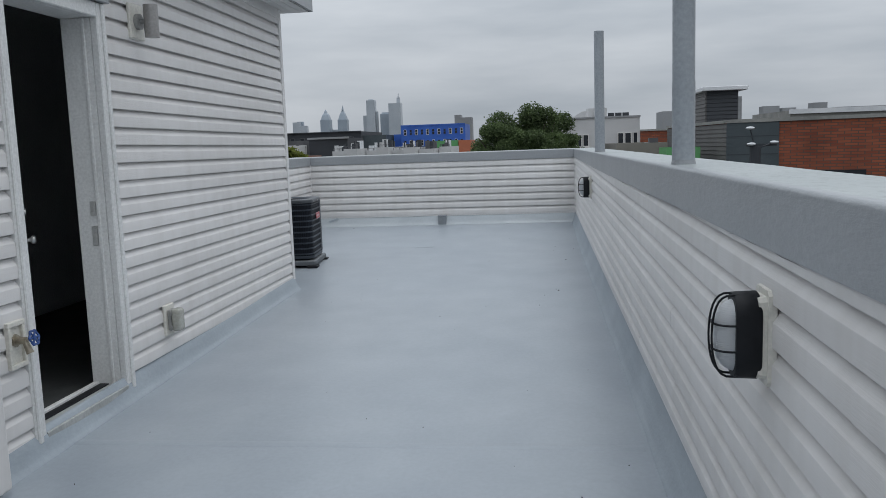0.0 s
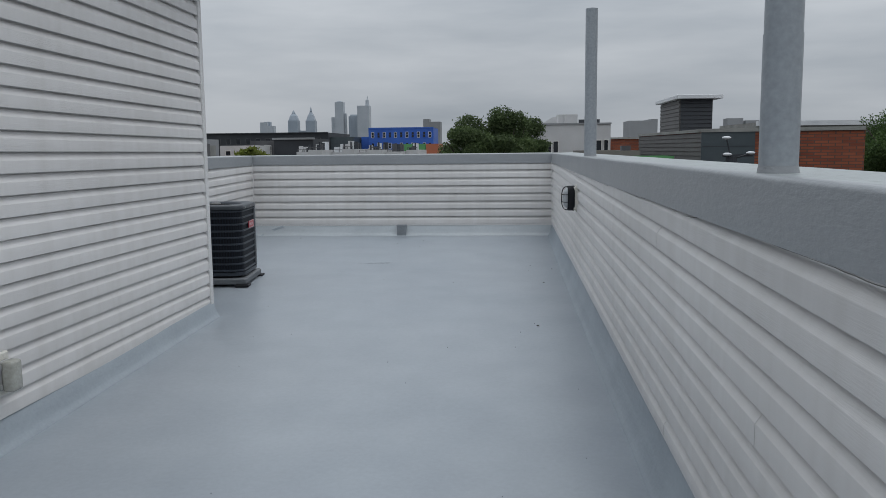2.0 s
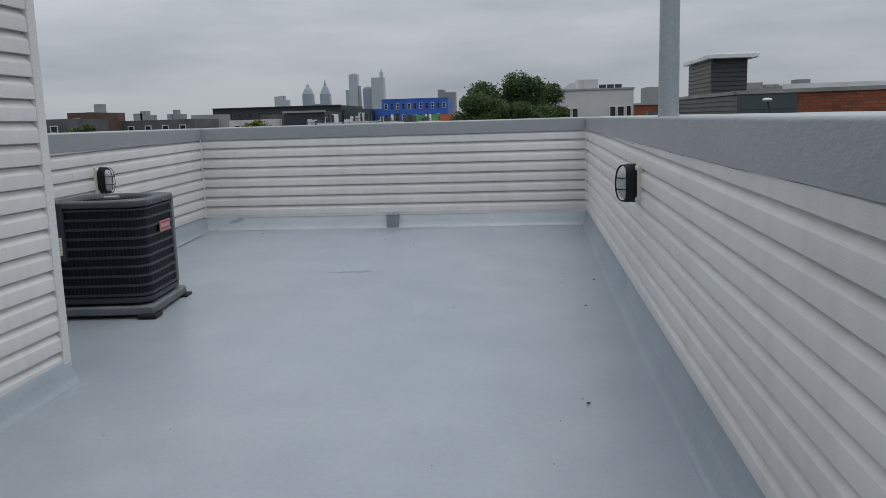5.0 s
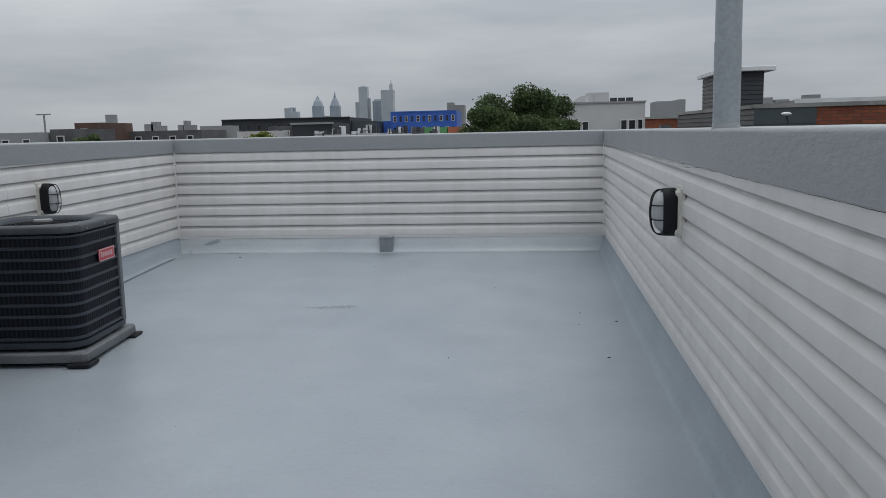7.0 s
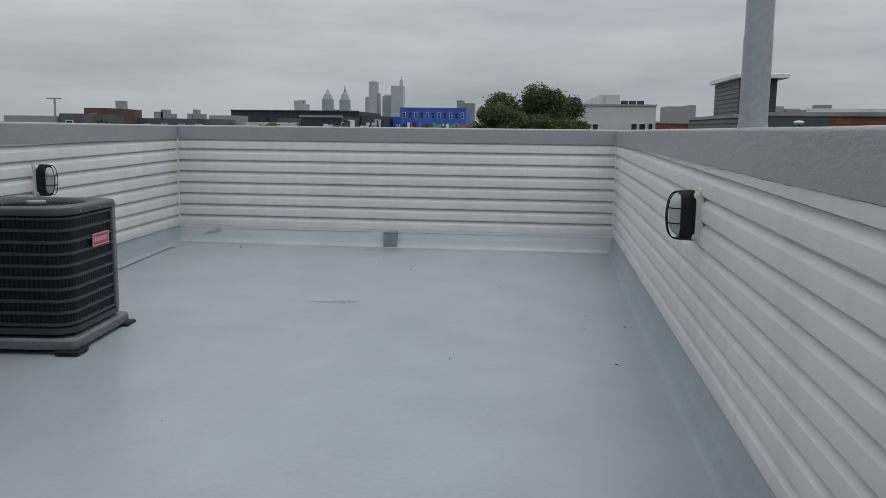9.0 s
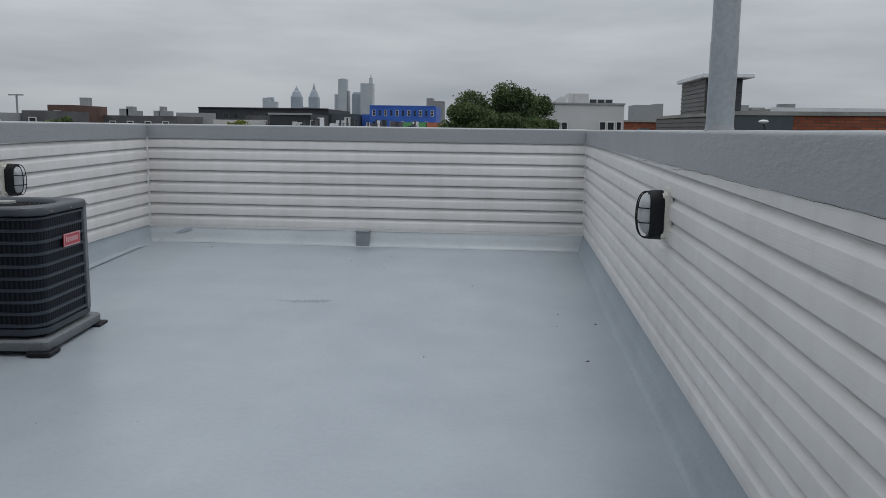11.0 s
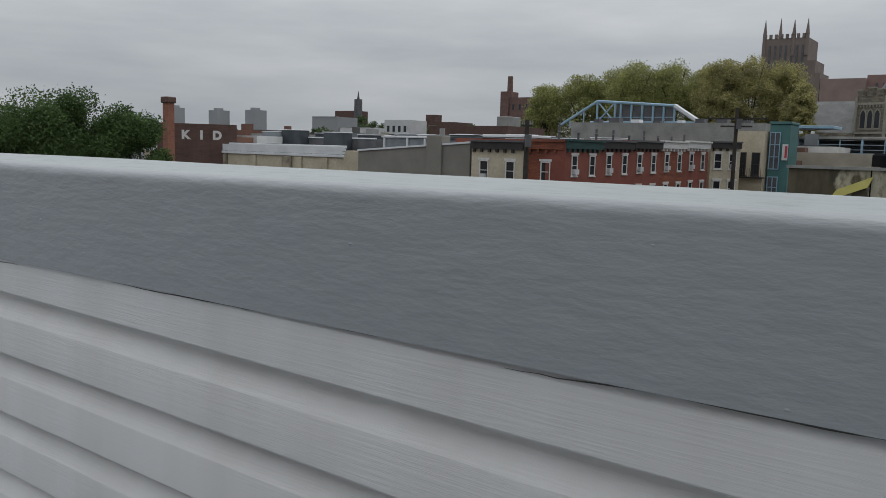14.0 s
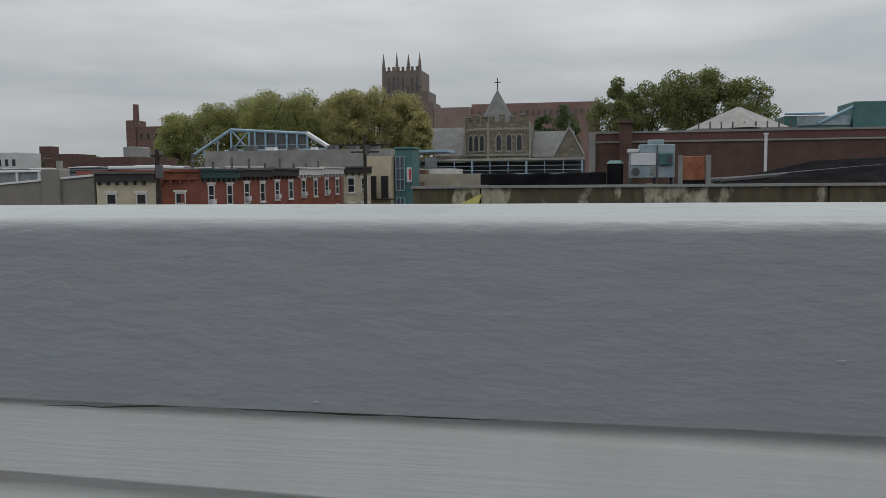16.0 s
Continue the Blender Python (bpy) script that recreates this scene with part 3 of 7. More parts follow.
# ---- wall fittings by the door ----
wl_y, wl_z = 7.74, 2.37
th = thing("wall_light", (PH_X, wl_y, wl_z), "grey cylinder wall light on a white siding block", "wall light")
bm = box(PH_X + 0.012, wl_y - 0.14, wl_z - 0.115, PH_X + 0.036, wl_y + 0.05, wl_z + 0.115, 0.006)
at_part("mounting_block", bm, M_IVORY, th, "white plastic siding block")
bm = tube((PH_X + 0.036, wl_y - 0.045, wl_z), (PH_X + 0.06, wl_y - 0.045, wl_z), 0.052, n=28)
smooth(at_part("backplate", bm, M_GREYPLASTIC, th))
bm = tube((PH_X + 0.06, wl_y - 0.045, wl_z), (PH_X + 0.11, wl_y - 0.045, wl_z), 0.016, n=12)
smooth(at_part("arm", bm, M_GREYPLASTIC, th))
bm = tube((PH_X + 0.135, wl_y - 0.045, wl_z - 0.105), (PH_X + 0.135, wl_y - 0.045, wl_z + 0.105), 0.047, n=32)
smooth(at_part("cylinder", bm, varied("satin_grey_metal", (0.30, 0.29, 0.28), (0.36, 0.35, 0.34), 8, 0.4, 0.5), th))

ot_y, ot_z = 7.84, 0.325
th = thing("outdoor_outlet", (PH_X, ot_y, ot_z), "weatherproof outdoor outlet with a clear hinged cover", "outlet")
at_part("mounting_block", box(PH_X + 0.012, ot_y - 0.075, ot_z - 0.11, PH_X + 0.034, ot_y + 0.075, ot_z + 0.11, 0.006), M_IVORY, th, "white plastic siding block")
at_part("socket_box", box(PH_X + 0.034, ot_y - 0.042, ot_z - 0.075, PH_X + 0.06, ot_y + 0.042, ot_z + 0.075, 0.006), M_GREYPLASTIC, th)
bm = box(PH_X + 0.06, ot_y - 0.045, ot_z - 0.08, PH_X + 0.125, ot_y + 0.045, ot_z + 0.08, 0.018, seg=3)
smooth(at_part("cover", bm, varied("smoky_plastic_cover", (0.34, 0.34, 0.30), (0.42, 0.42, 0.38), 8, 0.25), th))
for dz in (-0.05, 0.05):
    at_part("hinge", tube((PH_X + 0.065, ot_y - 0.05, ot_z + dz - 0.012), (PH_X + 0.065, ot_y - 0.05, ot_z + dz + 0.012), 0.007, n=10), M_GREYPLASTIC, th)

tp_y, tp_z = 6.155, 0.565
th = thing("garden_tap", (PH_X, tp_y, tp_z), "brass hose tap with a blue wheel in a white box", "tap")
bm = bmesh.new()
for b in ((-0.068, -0.12, 0.068, -0.095), (-0.068, 0.095, 0.068, 0.12), (-0.068, -0.0949, -0.046, 0.0949), (0.046, -0.0949, 0.068, 0.0949)):
    box(PH_X + 0.012, tp_y + b[0], tp_z + b[1], PH_X + 0.04, tp_y + b[2], tp_z + b[3], 0.003, bm)
at_part("box_frame", bm, M_IVORY, th, "white plastic tap box")
at_part("box_back", box(PH_X + 0.008, tp_y - 0.047, tp_z - 0.096, PH_X + 0.022, tp_y + 0.047, tp_z + 0.096, 0.001), M_IVORY, th)
bm = tube((PH_X + 0.02, tp_y, tp_z + 0.02), (PH_X + 0.085, tp_y, tp_z + 0.02), 0.019, n=14)
tube((PH_X + 0.022, tp_y, tp_z + 0.02), (PH_X + 0.034, tp_y, tp_z + 0.02), 0.034, n=6, bm=bm)
tube((PH_X + 0.075, tp_y, tp_z + 0.02), (PH_X + 0.10, tp_y, tp_z - 0.045), 0.014, 0.019, 14, bm)
smooth(at_part("spout", bm, M_BRASS, th))
smooth(at_part("stem", tube((PH_X + 0.085, tp_y, tp_z + 0.02), (PH_X + 0.125, tp_y, tp_z + 0.035), 0.008, n=10), M_BRASS, th))
bm = bmesh.new()
hub = Vector((PH_X + 0.128, tp_y, tp_z + 0.036))
ring = []
for i in range(24):
    a = 2 * math.pi * i / 24
    r = 0.036 + 0.004 * math.cos(6 * a)
    ring.append(hub + Vector((-0.35 * r * math.sin(a) * 0.6, r * math.cos(a), r * math.sin(a))))
for p, q in zip(ring, ring[1:] + ring[:1]):
    tube(p, q, 0.0055, n=6, bm=bm)
for i in range(0, 24, 4):
    tube(hub, ring[i], 0.005, n=6, bm=bm)
tube(hub - Vector((0.01, 0, 0)), hub + Vector((0.008, 0, 0)), 0.011, n=10, bm=bm)
smooth(at_part("wheel", bm, M_BLUE, th, "blue enamelled wheel"))

th = thing("downspout", (PH_X + 0.10, 5.77, -0.05), "white rectangular downspout against the siding", "downspout")
bm = box(PH_X + 0.06, 5.69, -0.055, PH_X + 0.165, 5.835, 2.95, 0.014, seg=2)
at_part("pipe", bm, M_SIDING_Y, th)
for z in (0.9, 2.2):
    at_part("strap", box(PH_X + 0.02, 5.68, z, PH_X + 0.169, 5.845, z + 0.04, 0.004), M_TRIM, th)

# ---- bulkhead lamps ----
M_FROST = mat("frosted_ribbed_glass", (0.62, 0.64, 0.66), 0.35)
M_FROST.node_tree.nodes["Principled BSDF"].inputs["Transmission Weight"].default_value = 0.35
wv = M_FROST.node_tree.nodes.new("ShaderNodeTexWave")
wv.bands_direction = "Z"
wv.inputs["Scale"].default_value = 62.0
tcx = M_FROST.node_tree.nodes.new("ShaderNodeTexCoord")
M_FROST.node_tree.links.new(tcx.outputs["Object"], wv.inputs["Vector"])
bump(M_FROST, wv.outputs["Fac"], 0.22, 0.004)


def stadium(w, h, n=10):
    """Oval outline, upright, in the plane of the wall."""
    r = w / 2
    pts = [(r * math.cos(math.pi * i / n), h / 2 - r + r * math.sin(math.pi * i / n)) for i in range(n + 1)]
    pts += [(r * math.cos(math.pi + math.pi * i / n), -h / 2 + r + r * math.sin(math.pi + math.pi * i / n)) for i in range(n + 1)]
    return pts


def stacked(levels, caps=True):
    """Oval loops (depth, width, height) joined into a shell; depth runs along -x."""
    bm = bmesh.new()
    rings = [[bm.verts.new((-d, y, z)) for y, z in stadium(w, h)] for d, w, h in levels]
    for p, q in zip(rings, rings[1:]):
        for i in range(len(p)):
            j = (i + 1) % len(p)
            bm.faces.new((p[i], p[j], q[j], q[i]))
    if caps:
        bm.faces.new(rings[0])
        bm.faces.new(rings[-1])
    return bm


lamp = thing("bulkhead_light", (0, 4.65, 0.955), "black oval bulkhead light with a wire cage and frosted lens", "bulkhead light", "parapet lights")
bm = bmesh.new()
oct_pts = [(-0.066, -0.118), (-0.054, -0.132), (0.054, -0.132), (0.066, -0.118), (0.066, 0.118), (0.054, 0.132), (-0.054, 0.132), (-0.066, 0.118)]
for d0, d1_, s in ((0.006, 0.028, 1.0), (0.028, 0.050, 0.84)):
    lo = [bm.verts.new((-d0, y * s, z * s)) for y, z in oct_pts]
    hi = [bm.verts.new((-d1_, y * s * 0.97, z * s * 0.97)) for y, z in oct_pts]
    for i in range(8):
        j = (i + 1) % 8
        bm.faces.new((lo[i], lo[j], hi[j], hi[i]))
    bm.faces.new(lo)
    bm.faces.new(hi)
part("mounting_block", bm, M_IVORY, lamp, "ivory plastic siding block")
smooth(part("housing", stacked([(0.040, 0.116, 0.232), (0.044, 0.122, 0.240), (0.100, 0.118, 0.236), (0.106, 0.112, 0.230), (0.106, 0.092, 0.20)]), M_BLACK, lamp), 50)
smooth(part("lens", stacked([(0.090, 0.092, 0.204), (0.104, 0.090, 0.198), (0.120, 0.084, 0.184), (0.134, 0.072, 0.160), (0.145, 0.054, 0.124), (0.150, 0.034, 0.080), (0.152, 0.014, 0.034)]), M_FROST, lamp, "frosted ribbed lens"), 80)
cage = []
for yy in (-0.02, 0.02):
    pts = []
    for i in range(17):
        a = math.pi * i / 16
        pts.append(Vector((-0.092 - 0.070 * math.sin(a) ** 0.5, yy, 0.112 * math.cos(a))))
    cage.append(pts)
for zz in (-0.035, 0.035):
    pts = []
    for i in range(13):
        a = math.pi * i / 12
        pts.append(Vector((-0.092 - 0.066 * math.sin(a) ** 0.6, 0.056 * math.cos(a), zz)))
    cage.append(pts)


def sweep(pts, r, n=6):
    """One closed round bar along a line of points."""
    bm = bmesh.new()
    rings = []
    for i, p in enumerate(pts):
        t = (pts[min(i + 1, len(pts) - 1)] - pts[max(i - 1, 0)]).normalized()
        u = t.cross(Vector((0.31, 0.47, 0.83))).normalized() if not rings else (axis_u - t * axis_u.dot(t)).normalized()
        axis_u = u
        w = t.cross(u)
        rings.append([bm.verts.new(p + (u * math.cos(2 * math.pi * k / n) + w * math.sin(2 * math.pi * k / n)) * r) for k in range(n)])
    for a_, b_ in zip(rings, rings[1:]):
        for k in range(n):
            bm.faces.new((a_[k], a_[(k + 1) % n], b_[(k + 1) % n], b_[k]))
    bm.faces.new(rings[0])
    bm.faces.new(rings[-1])
    return bm


for pts in cage:
    smooth(part("cage_wire", sweep(pts, 0.0032), M_BLACK, lamp))
for yy in (-0.05, 0.05):
    part("screw", tube((-0.098, yy * 0.8, -0.1), (-0.103, yy * 0.8, -0.1), 0.006, n=8), M_BLACK, lamp)
copy_thing(lamp, pose(0, 11.82, 0.958))
copy_thing(lamp, pose(LEFT, 13.60, 0.935, 0, 0, 180))

# ---- vent pipes on the parapet ----
for px, py, top, ring_z in ((0.064, 6.37, 3.05, 1.74), (0.035, 11.15, 2.60, 1.70)):
    th = thing("vent_pipe", (px, py, CAP_TOP), "grey painted plumbing vent pipe rising from the coping", "vent pipe", "vent pipes")
    r = 0.051
    bm = tube((px, py, CAP_TOP - 0.05), (px, py, top), r, n=36, caps=False)
    tube((px, py, CAP_TOP - 0.05), (px, py, top), r - 0.006, n=36, bm=bm, caps=False)
    bmesh.ops.bridge_loops(bm, edges=[e for e in bm.edges if all(v.co.z > top - 0.001 for v in e.verts)])
    smooth(at_part("pipe", bm, M_PIPE, th))
    bm = tube((px, py, CAP_TOP), (px, py, ring_z), r + 0.0016, n=36)
    smooth(at_part("coupling", bm, M_PIPE, th))
    bm = tube((px, py, CAP_TOP - 0.004), (px, py, CAP_TOP + 0.022), r + 0.006, r + 0.002, 36)
    smooth(at_part("sealant_boot", bm, M_CAP, th), 60)

# ---- air conditioner ----
M_ACDARK = varied("dark_grey_ac_paint", (0.034, 0.041, 0.052), (0.048, 0.056, 0.068), 5, 0.42, 0.2, grain=0.1, grain_scale=120)
M_ACDARK.node_tree.nodes["Principled BSDF"].inputs["Specular IOR Level"].default_value = 0.3
M_ACRIB = varied("slate_grey_ac_ribs", (0.032, 0.040, 0.053), (0.044, 0.053, 0.067), 5, 0.38, 0.2)
M_ACCOIL = mat("black_condenser_louvers", (0.012, 0.014, 0.018), 0.6, 0.0, 0.2)
cw = M_ACCOIL.node_tree.nodes.new("ShaderNodeTexWave")
cw.bands_direction = "DIAGONAL"
cw.inputs["Scale"].default_value = 22.0
ctc = M_ACCOIL.node_tree.nodes.new("ShaderNodeTexCoord")
cmp_ = M_ACCOIL.node_tree.nodes.new("ShaderNodeMapping")
cmp_.inputs["Scale"].default_value = (1, 1, 0.0)
M_ACCOIL.node_tree.links.new(ctc.outputs["Object"], cmp_.inputs["Vector"])
M_ACCOIL.node_tree.links.new(cmp_.outputs["Vector"], cw.inputs["Vector"])
base(M_ACCOIL, ramp(M_ACCOIL, cw.outputs["Fac"], (0.003, 0.004, 0.007), (0.012, 0.016, 0.024), 0.35, 0.8))
bump(M_ACCOIL, cw.outputs["Fac"], 0.3, 0.004)
M_PAD = varied("grey_plastic_pad", (0.12, 0.13, 0.14), (0.17, 0.18, 0.19), 5, 0.7, grain=0.2)
M_BADGE = varied("red_badge", (0.40, 0.03, 0.05), (0.48, 0.05, 0.07), 6, 0.35)
M_BADGE_TEXT = mat("pale_badge_print", (0.52, 0.33, 0.34), 0.4)


def rsq(w, r, z, n=6):
    pts = []
    for cx, cy, a0 in ((1, 1, 0), (-1, 1, 90), (-1, -1, 180), (1, -1, 270)):
        for i in range(n + 1):
            a = radians(a0 + 90 * i / n)
            pts.append((cx * (w / 2 - r) + r * math.cos(a), cy * (w / 2 - r) + r * math.sin(a), z))
    return pts


def rsq_stack(levels, bm=None, cap_lo=True, cap_hi=True):
    bm = bm or bmesh.new()
    rings = [[bm.verts.new(p) for p in rsq(w, r, z)] for w, r, z in levels]
    for p, q in zip(rings, rings[1:]):
        for i in range(len(p)):
            j = (i + 1) % len(p)
            bm.faces.new((p[i], p[j], q[j], q[i]))
    if cap_lo:
        bm.faces.new(rings[0])
    if cap_hi:
        bm.faces.new(rings[-1])
    return bm


AC_X, AC_Y = -3.815, 12.545
AC_Z = deck_z(AC_Y)
ac = thing("air_conditioner", (AC_X, AC_Y, AC_Z), "dark grey outdoor air conditioning condenser on a plastic pad", "air conditioner")
ac.rotation_euler[2] = radians(5)
W = 0.72
smooth(part("coil", rsq_stack([(W - 0.03, 0.10, 0.135), (W - 0.03, 0.10, 0.810)]), M_ACCOIL, ac, "black louvred coil guard"), 30)
n_rib = 10
for i in range(n_rib):
    z = 0.165 + i * (0.785 - 0.165) / (n_rib - 1)
    smooth(part("rib", rsq_stack([(W - 0.028, 0.10, z - 0.009), (W - 0.004, 0.108, z - 0.007), (W - 0.004, 0.108, z + 0.005), (W - 0.028, 0.10, z + 0.010)], cap_lo=False, cap_hi=False), M_ACRIB, ac), 40)
smooth(part("base_pan", rsq_stack([(W - 0.005, 0.11, 0.108), (W + 0.003, 0.112, 0.112), (W + 0.003, 0.112, 0.142), (W - 0.02, 0.10, 0.146)]), M_ACDARK, ac), 40)
# the right-hand corner post of the service panel
part("corner_post", box(W / 2 - 0.03, W / 2 - 0.115, 0.14, W / 2 + 0.003, W / 2 - 0.075, 0.805, 0.004), M_PAD, ac)
bm = rsq_stack([(W - 0.01, 0.11, 0.800), (W + 0.010, 0.115, 0.804), (W + 0.012, 0.115, 0.832), (W - 0.006, 0.105, 0.846), (W - 0.09, 0.10, 0.852)], cap_hi=False, cap_lo=False)
lid = part("lid", bm, varied("grey_ac_lid", (0.042, 0.048, 0.056), (0.058, 0.065, 0.074), 5, 0.4, 0.2), ac, "grey top lid")
smooth(lid, 50)
bm = bmesh.new()
n = 48
loops = []
for r, z in ((0.305, 0.850), (0.285, 0.845), (0.27, 0.822), (0.262, 0.795)):
    loops.append([bm.verts.new((r * math.cos(2 * math.pi * i / n), r * math.sin(2 * math.pi * i / n), z)) for i in range(n)])
sq = [bm.verts.new(p) for p in rsq(W - 0.09, 0.10, 0.852, 11)]
for p, q in zip(loops, loops[1:]):
    for i in range(n):
        j = (i + 1) % n
        bm.faces.new((p[i], p[j], q[j], q[i]))
for i in range(n):
    j = (i + 1) % n
    bm.faces.new((sq[i % len(sq)], sq[j % len(sq)], loops[0][j], loops[0][i]))
smooth(part("fan_shroud", bm, M_ACDARK, ac), 50)
part("fan_well", tube((0, 0, 0.75), (0, 0, 0.792), 0.27, n=48), M_ACCOIL, ac)
for i in range(9):
    r = 0.06 + i * 0.025
    bm = bmesh.new()
    ring = [Vector((r * math.cos(2 * math.pi * k / 40), r * math.sin(2 * math.pi * k / 40), 0.843 - 0.02 * (r / 0.27) ** 2)) for k in range(40)]
    for p, q in zip(ring, ring[1:] + ring[:1]):
        tube(p, q, 0.0028, n=5, bm=bm, caps=False)
    part("guard_ring", bm, M_BLACK, ac)
for i in range(12):
    a = 2 * math.pi * i / 12
    part("guard_spoke", tube((0.04 * math.cos(a), 0.04 * math.sin(a), 0.840), (0.285 * math.cos(a), 0.285 * math.sin(a), 0.820), 0.0035, n=6), M_BLACK, ac)
smooth(part("fan_motor", tube((0, 0, 0.76), (0, 0, 0.856), 0.062, 0.055, 24), M_GREYPLASTIC, ac, "grey fan motor cap"), 40)
bm = rsq_stack([(0.765, 0.03, 0.026), (0.772, 0.03, 0.032), (0.772, 0.03, 0.076), (0.755, 0.03, 0.086)])
smooth(part("pad", bm, M_PAD, ac, "grey plastic equipment pad"), 40)
for sx, sy in ((1, 1), (1, -1), (-1, 1), (-1, -1)):
    part("rubber_foot", box(sx * 0.345 - 0.07, sy * 0.345 - 0.07, 0.0, sx * 0.345 + 0.07, sy * 0.345 + 0.07, 0.026, 0.006), M_BLACK, ac)
# added recessed block carrying the unit, black for the shadow gap above the pad
part("gap_shade_block", rsq_stack([(W - 0.10, 0.10, 0.084), (W - 0.10, 0.10, 0.112)]), M_BLACK, ac)
badge = part("badge", box(W / 2 - 0.002, -0.055, 0.585, W / 2 + 0.006, 0.165, 0.662, 0.003), M_BADGE, ac, "red maker's badge")
for k in range(7):
    part("badge_print", box(W / 2 + 0.006, -0.032 + k * 0.025, 0.610, W / 2 + 0.0075, -0.014 + k * 0.025, 0.638 if k else 0.645, 0.0), M_BADGE_TEXT, badge)
for y0_, y1_, z0_, z1_ in ((-0.055, 0.165, 0.655, 0.662), (-0.055, 0.165, 0.585, 0.592), (-0.055, -0.048, 0.592, 0.655), (0.158, 0.165, 0.592, 0.655)):
    part("badge_border", box(W / 2 + 0.006, y0_, z0_, W / 2 + 0.0072, y1_, z1_), M_BADGE_TEXT, badge)
for yy in (-0.2, 0.05, 0.28):
    part("screw", tube((W / 2 + 0.004, yy, 0.818), (W / 2 + 0.012, yy, 0.818), 0.006, n=8), M_STEEL, ac)

# control panel on the corner by the wall, its sticker, whip and line set
bm = box(-W / 2 - 0.006, -W / 2 - 0.012, 0.42, -W / 2 + 0.15, -W / 2 + 0.10, 0.845, 0.012, seg=2)
panel = part("control_panel", bm, M_ACDARK, ac, "dark grey control panel cover")
M_STICKER = varied("yellowed_sticker", (0.62, 0.60, 0.36), (0.70, 0.69, 0.52), 14, 0.5)
part("sticker", box(-W / 2 + 0.005, -W / 2 - 0.0145, 0.47, -W / 2 + 0.13, -W / 2 - 0.0125, 0.60), M_STICKER, panel, "pale yellow instruction sticker")
for zz in (0.565, 0.535, 0.505):
    part("print_line", box(-W / 2 + 0.015, -W / 2 - 0.016, zz, -W / 2 + 0.12, -W / 2 - 0.0146, zz + 0.008), M_GREYPLASTIC, panel)


def hose(name, pts, r, material, parent, label=""):
    cu = bpy.data.curves.new(name, "CURVE")
    cu.dimensions, cu.bevel_depth, cu.bevel_resolution = "3D", r, 3
    sp = cu.splines.new("NURBS")
    sp.points.add(len(pts) - 1)
    for p, c in zip(sp.points, pts):
        p.co = (*c, 1)
    sp.use_endpoint_u, sp.order_u = True, 3
    tmp = bpy.data.objects.new(name, cu)
    me = bpy.data.meshes.new_from_object(tmp)
    bpy.data.objects.remove(tmp)
    me.materials.clear()
    me.materials.append(material)
    ob = new(name, me)
    ob.parent = parent
    if label:
        ob["label"] = label
    return smooth(ob, 60)


hose("conduit", [(-W / 2 + 0.05, -W / 2 + 0.02, 0.43), (-W / 2 + 0.05, -W / 2 - 0.03, 0.33), (-W / 2 - 0.02, -W / 2 - 0.05, 0.20), (-W / 2 - 0.20, -W / 2 + 0.0, 0.14), (-W / 2 - 0.36, -W / 2 + 0.0, 0.30)], 0.014, M_GREYPLASTIC, ac, "grey flexible conduit")
hose("line_set", [(-W / 2 + 0.08, -W / 2 + 0.03, 0.24), (-W / 2 + 0.02, -W / 2 - 0.02, 0.17), (-W / 2 - 0.10, -W / 2 - 0.03, 0.13), (-W / 2 - 0.35, -W / 2 + 0.02, 0.12)], 0.022, M_BLACK, ac, "black insulated refrigerant line")

# ---- scupper at the deck's end ----
sc = thing("scupper", (-2.235, FAR, 0.16), "grey coated scupper box below the end parapet", "scupper")
M_SLEEVE = varied("grey_painted_sleeve", (0.20, 0.22, 0.24), (0.25, 0.27, 0.29), 7, 0.45, grain=0.1)
bm = box(-2.300, FAR - 0.095, 0.12, -2.165, FAR - 0.004, 0.322, 0.004)
at_part("sleeve", bm, M_SLEEVE, sc)
at_part("flange", box(-2.322, FAR - 0.10, 0.13, -2.143, FAR - 0.06, 0.160, 0.006), M_DECK, sc)
at_part("lip", box(-2.308, FAR - 0.100, 0.306, -2.157, FAR - 0.03, 0.320, 0.003), M_SLEEVE, sc)

# pale lap edge of the membrane, along the foot of the wall and up across the corner
bm = bmesh.new()
lap = [(-4.435, 13.2), (-4.435, 13.8), (-4.435, 14.4), (-4.433, 15.0), (-4.428, 15.5)]
pairs = [[bm.verts.new((x + d, y, deck_z(y) + 0.010 + 0.25 * abs(d - 0.05))) for d in (0.0, 0.05)] for x, y in lap[2:]]
pairs += [[bm.verts.new((-4.40, 15.84, 0.145)), bm.verts.new((-4.35, 15.84, 0.135))]]
pairs += [[bm.verts.new((x, FAR - 0.045 + 0.12 * (z - 0.2), z + 0.012)), bm.verts.new((x + 0.03, FAR - 0.05 + 0.12 * (z - 0.2), z - 0.012))] for x, z in ((-4.32, 0.195), (-4.17, 0.258), (-4.05, 0.300))]
for p, q in zip(pairs, pairs[1:]):
    bm.faces.new((p[0], p[1], q[1], q[0]))
smooth(part("membrane_lap", bm, M_UPSTAND, bpy.data.objects["trim_flashing_west"], "pale lap edge of the membrane"), 60)

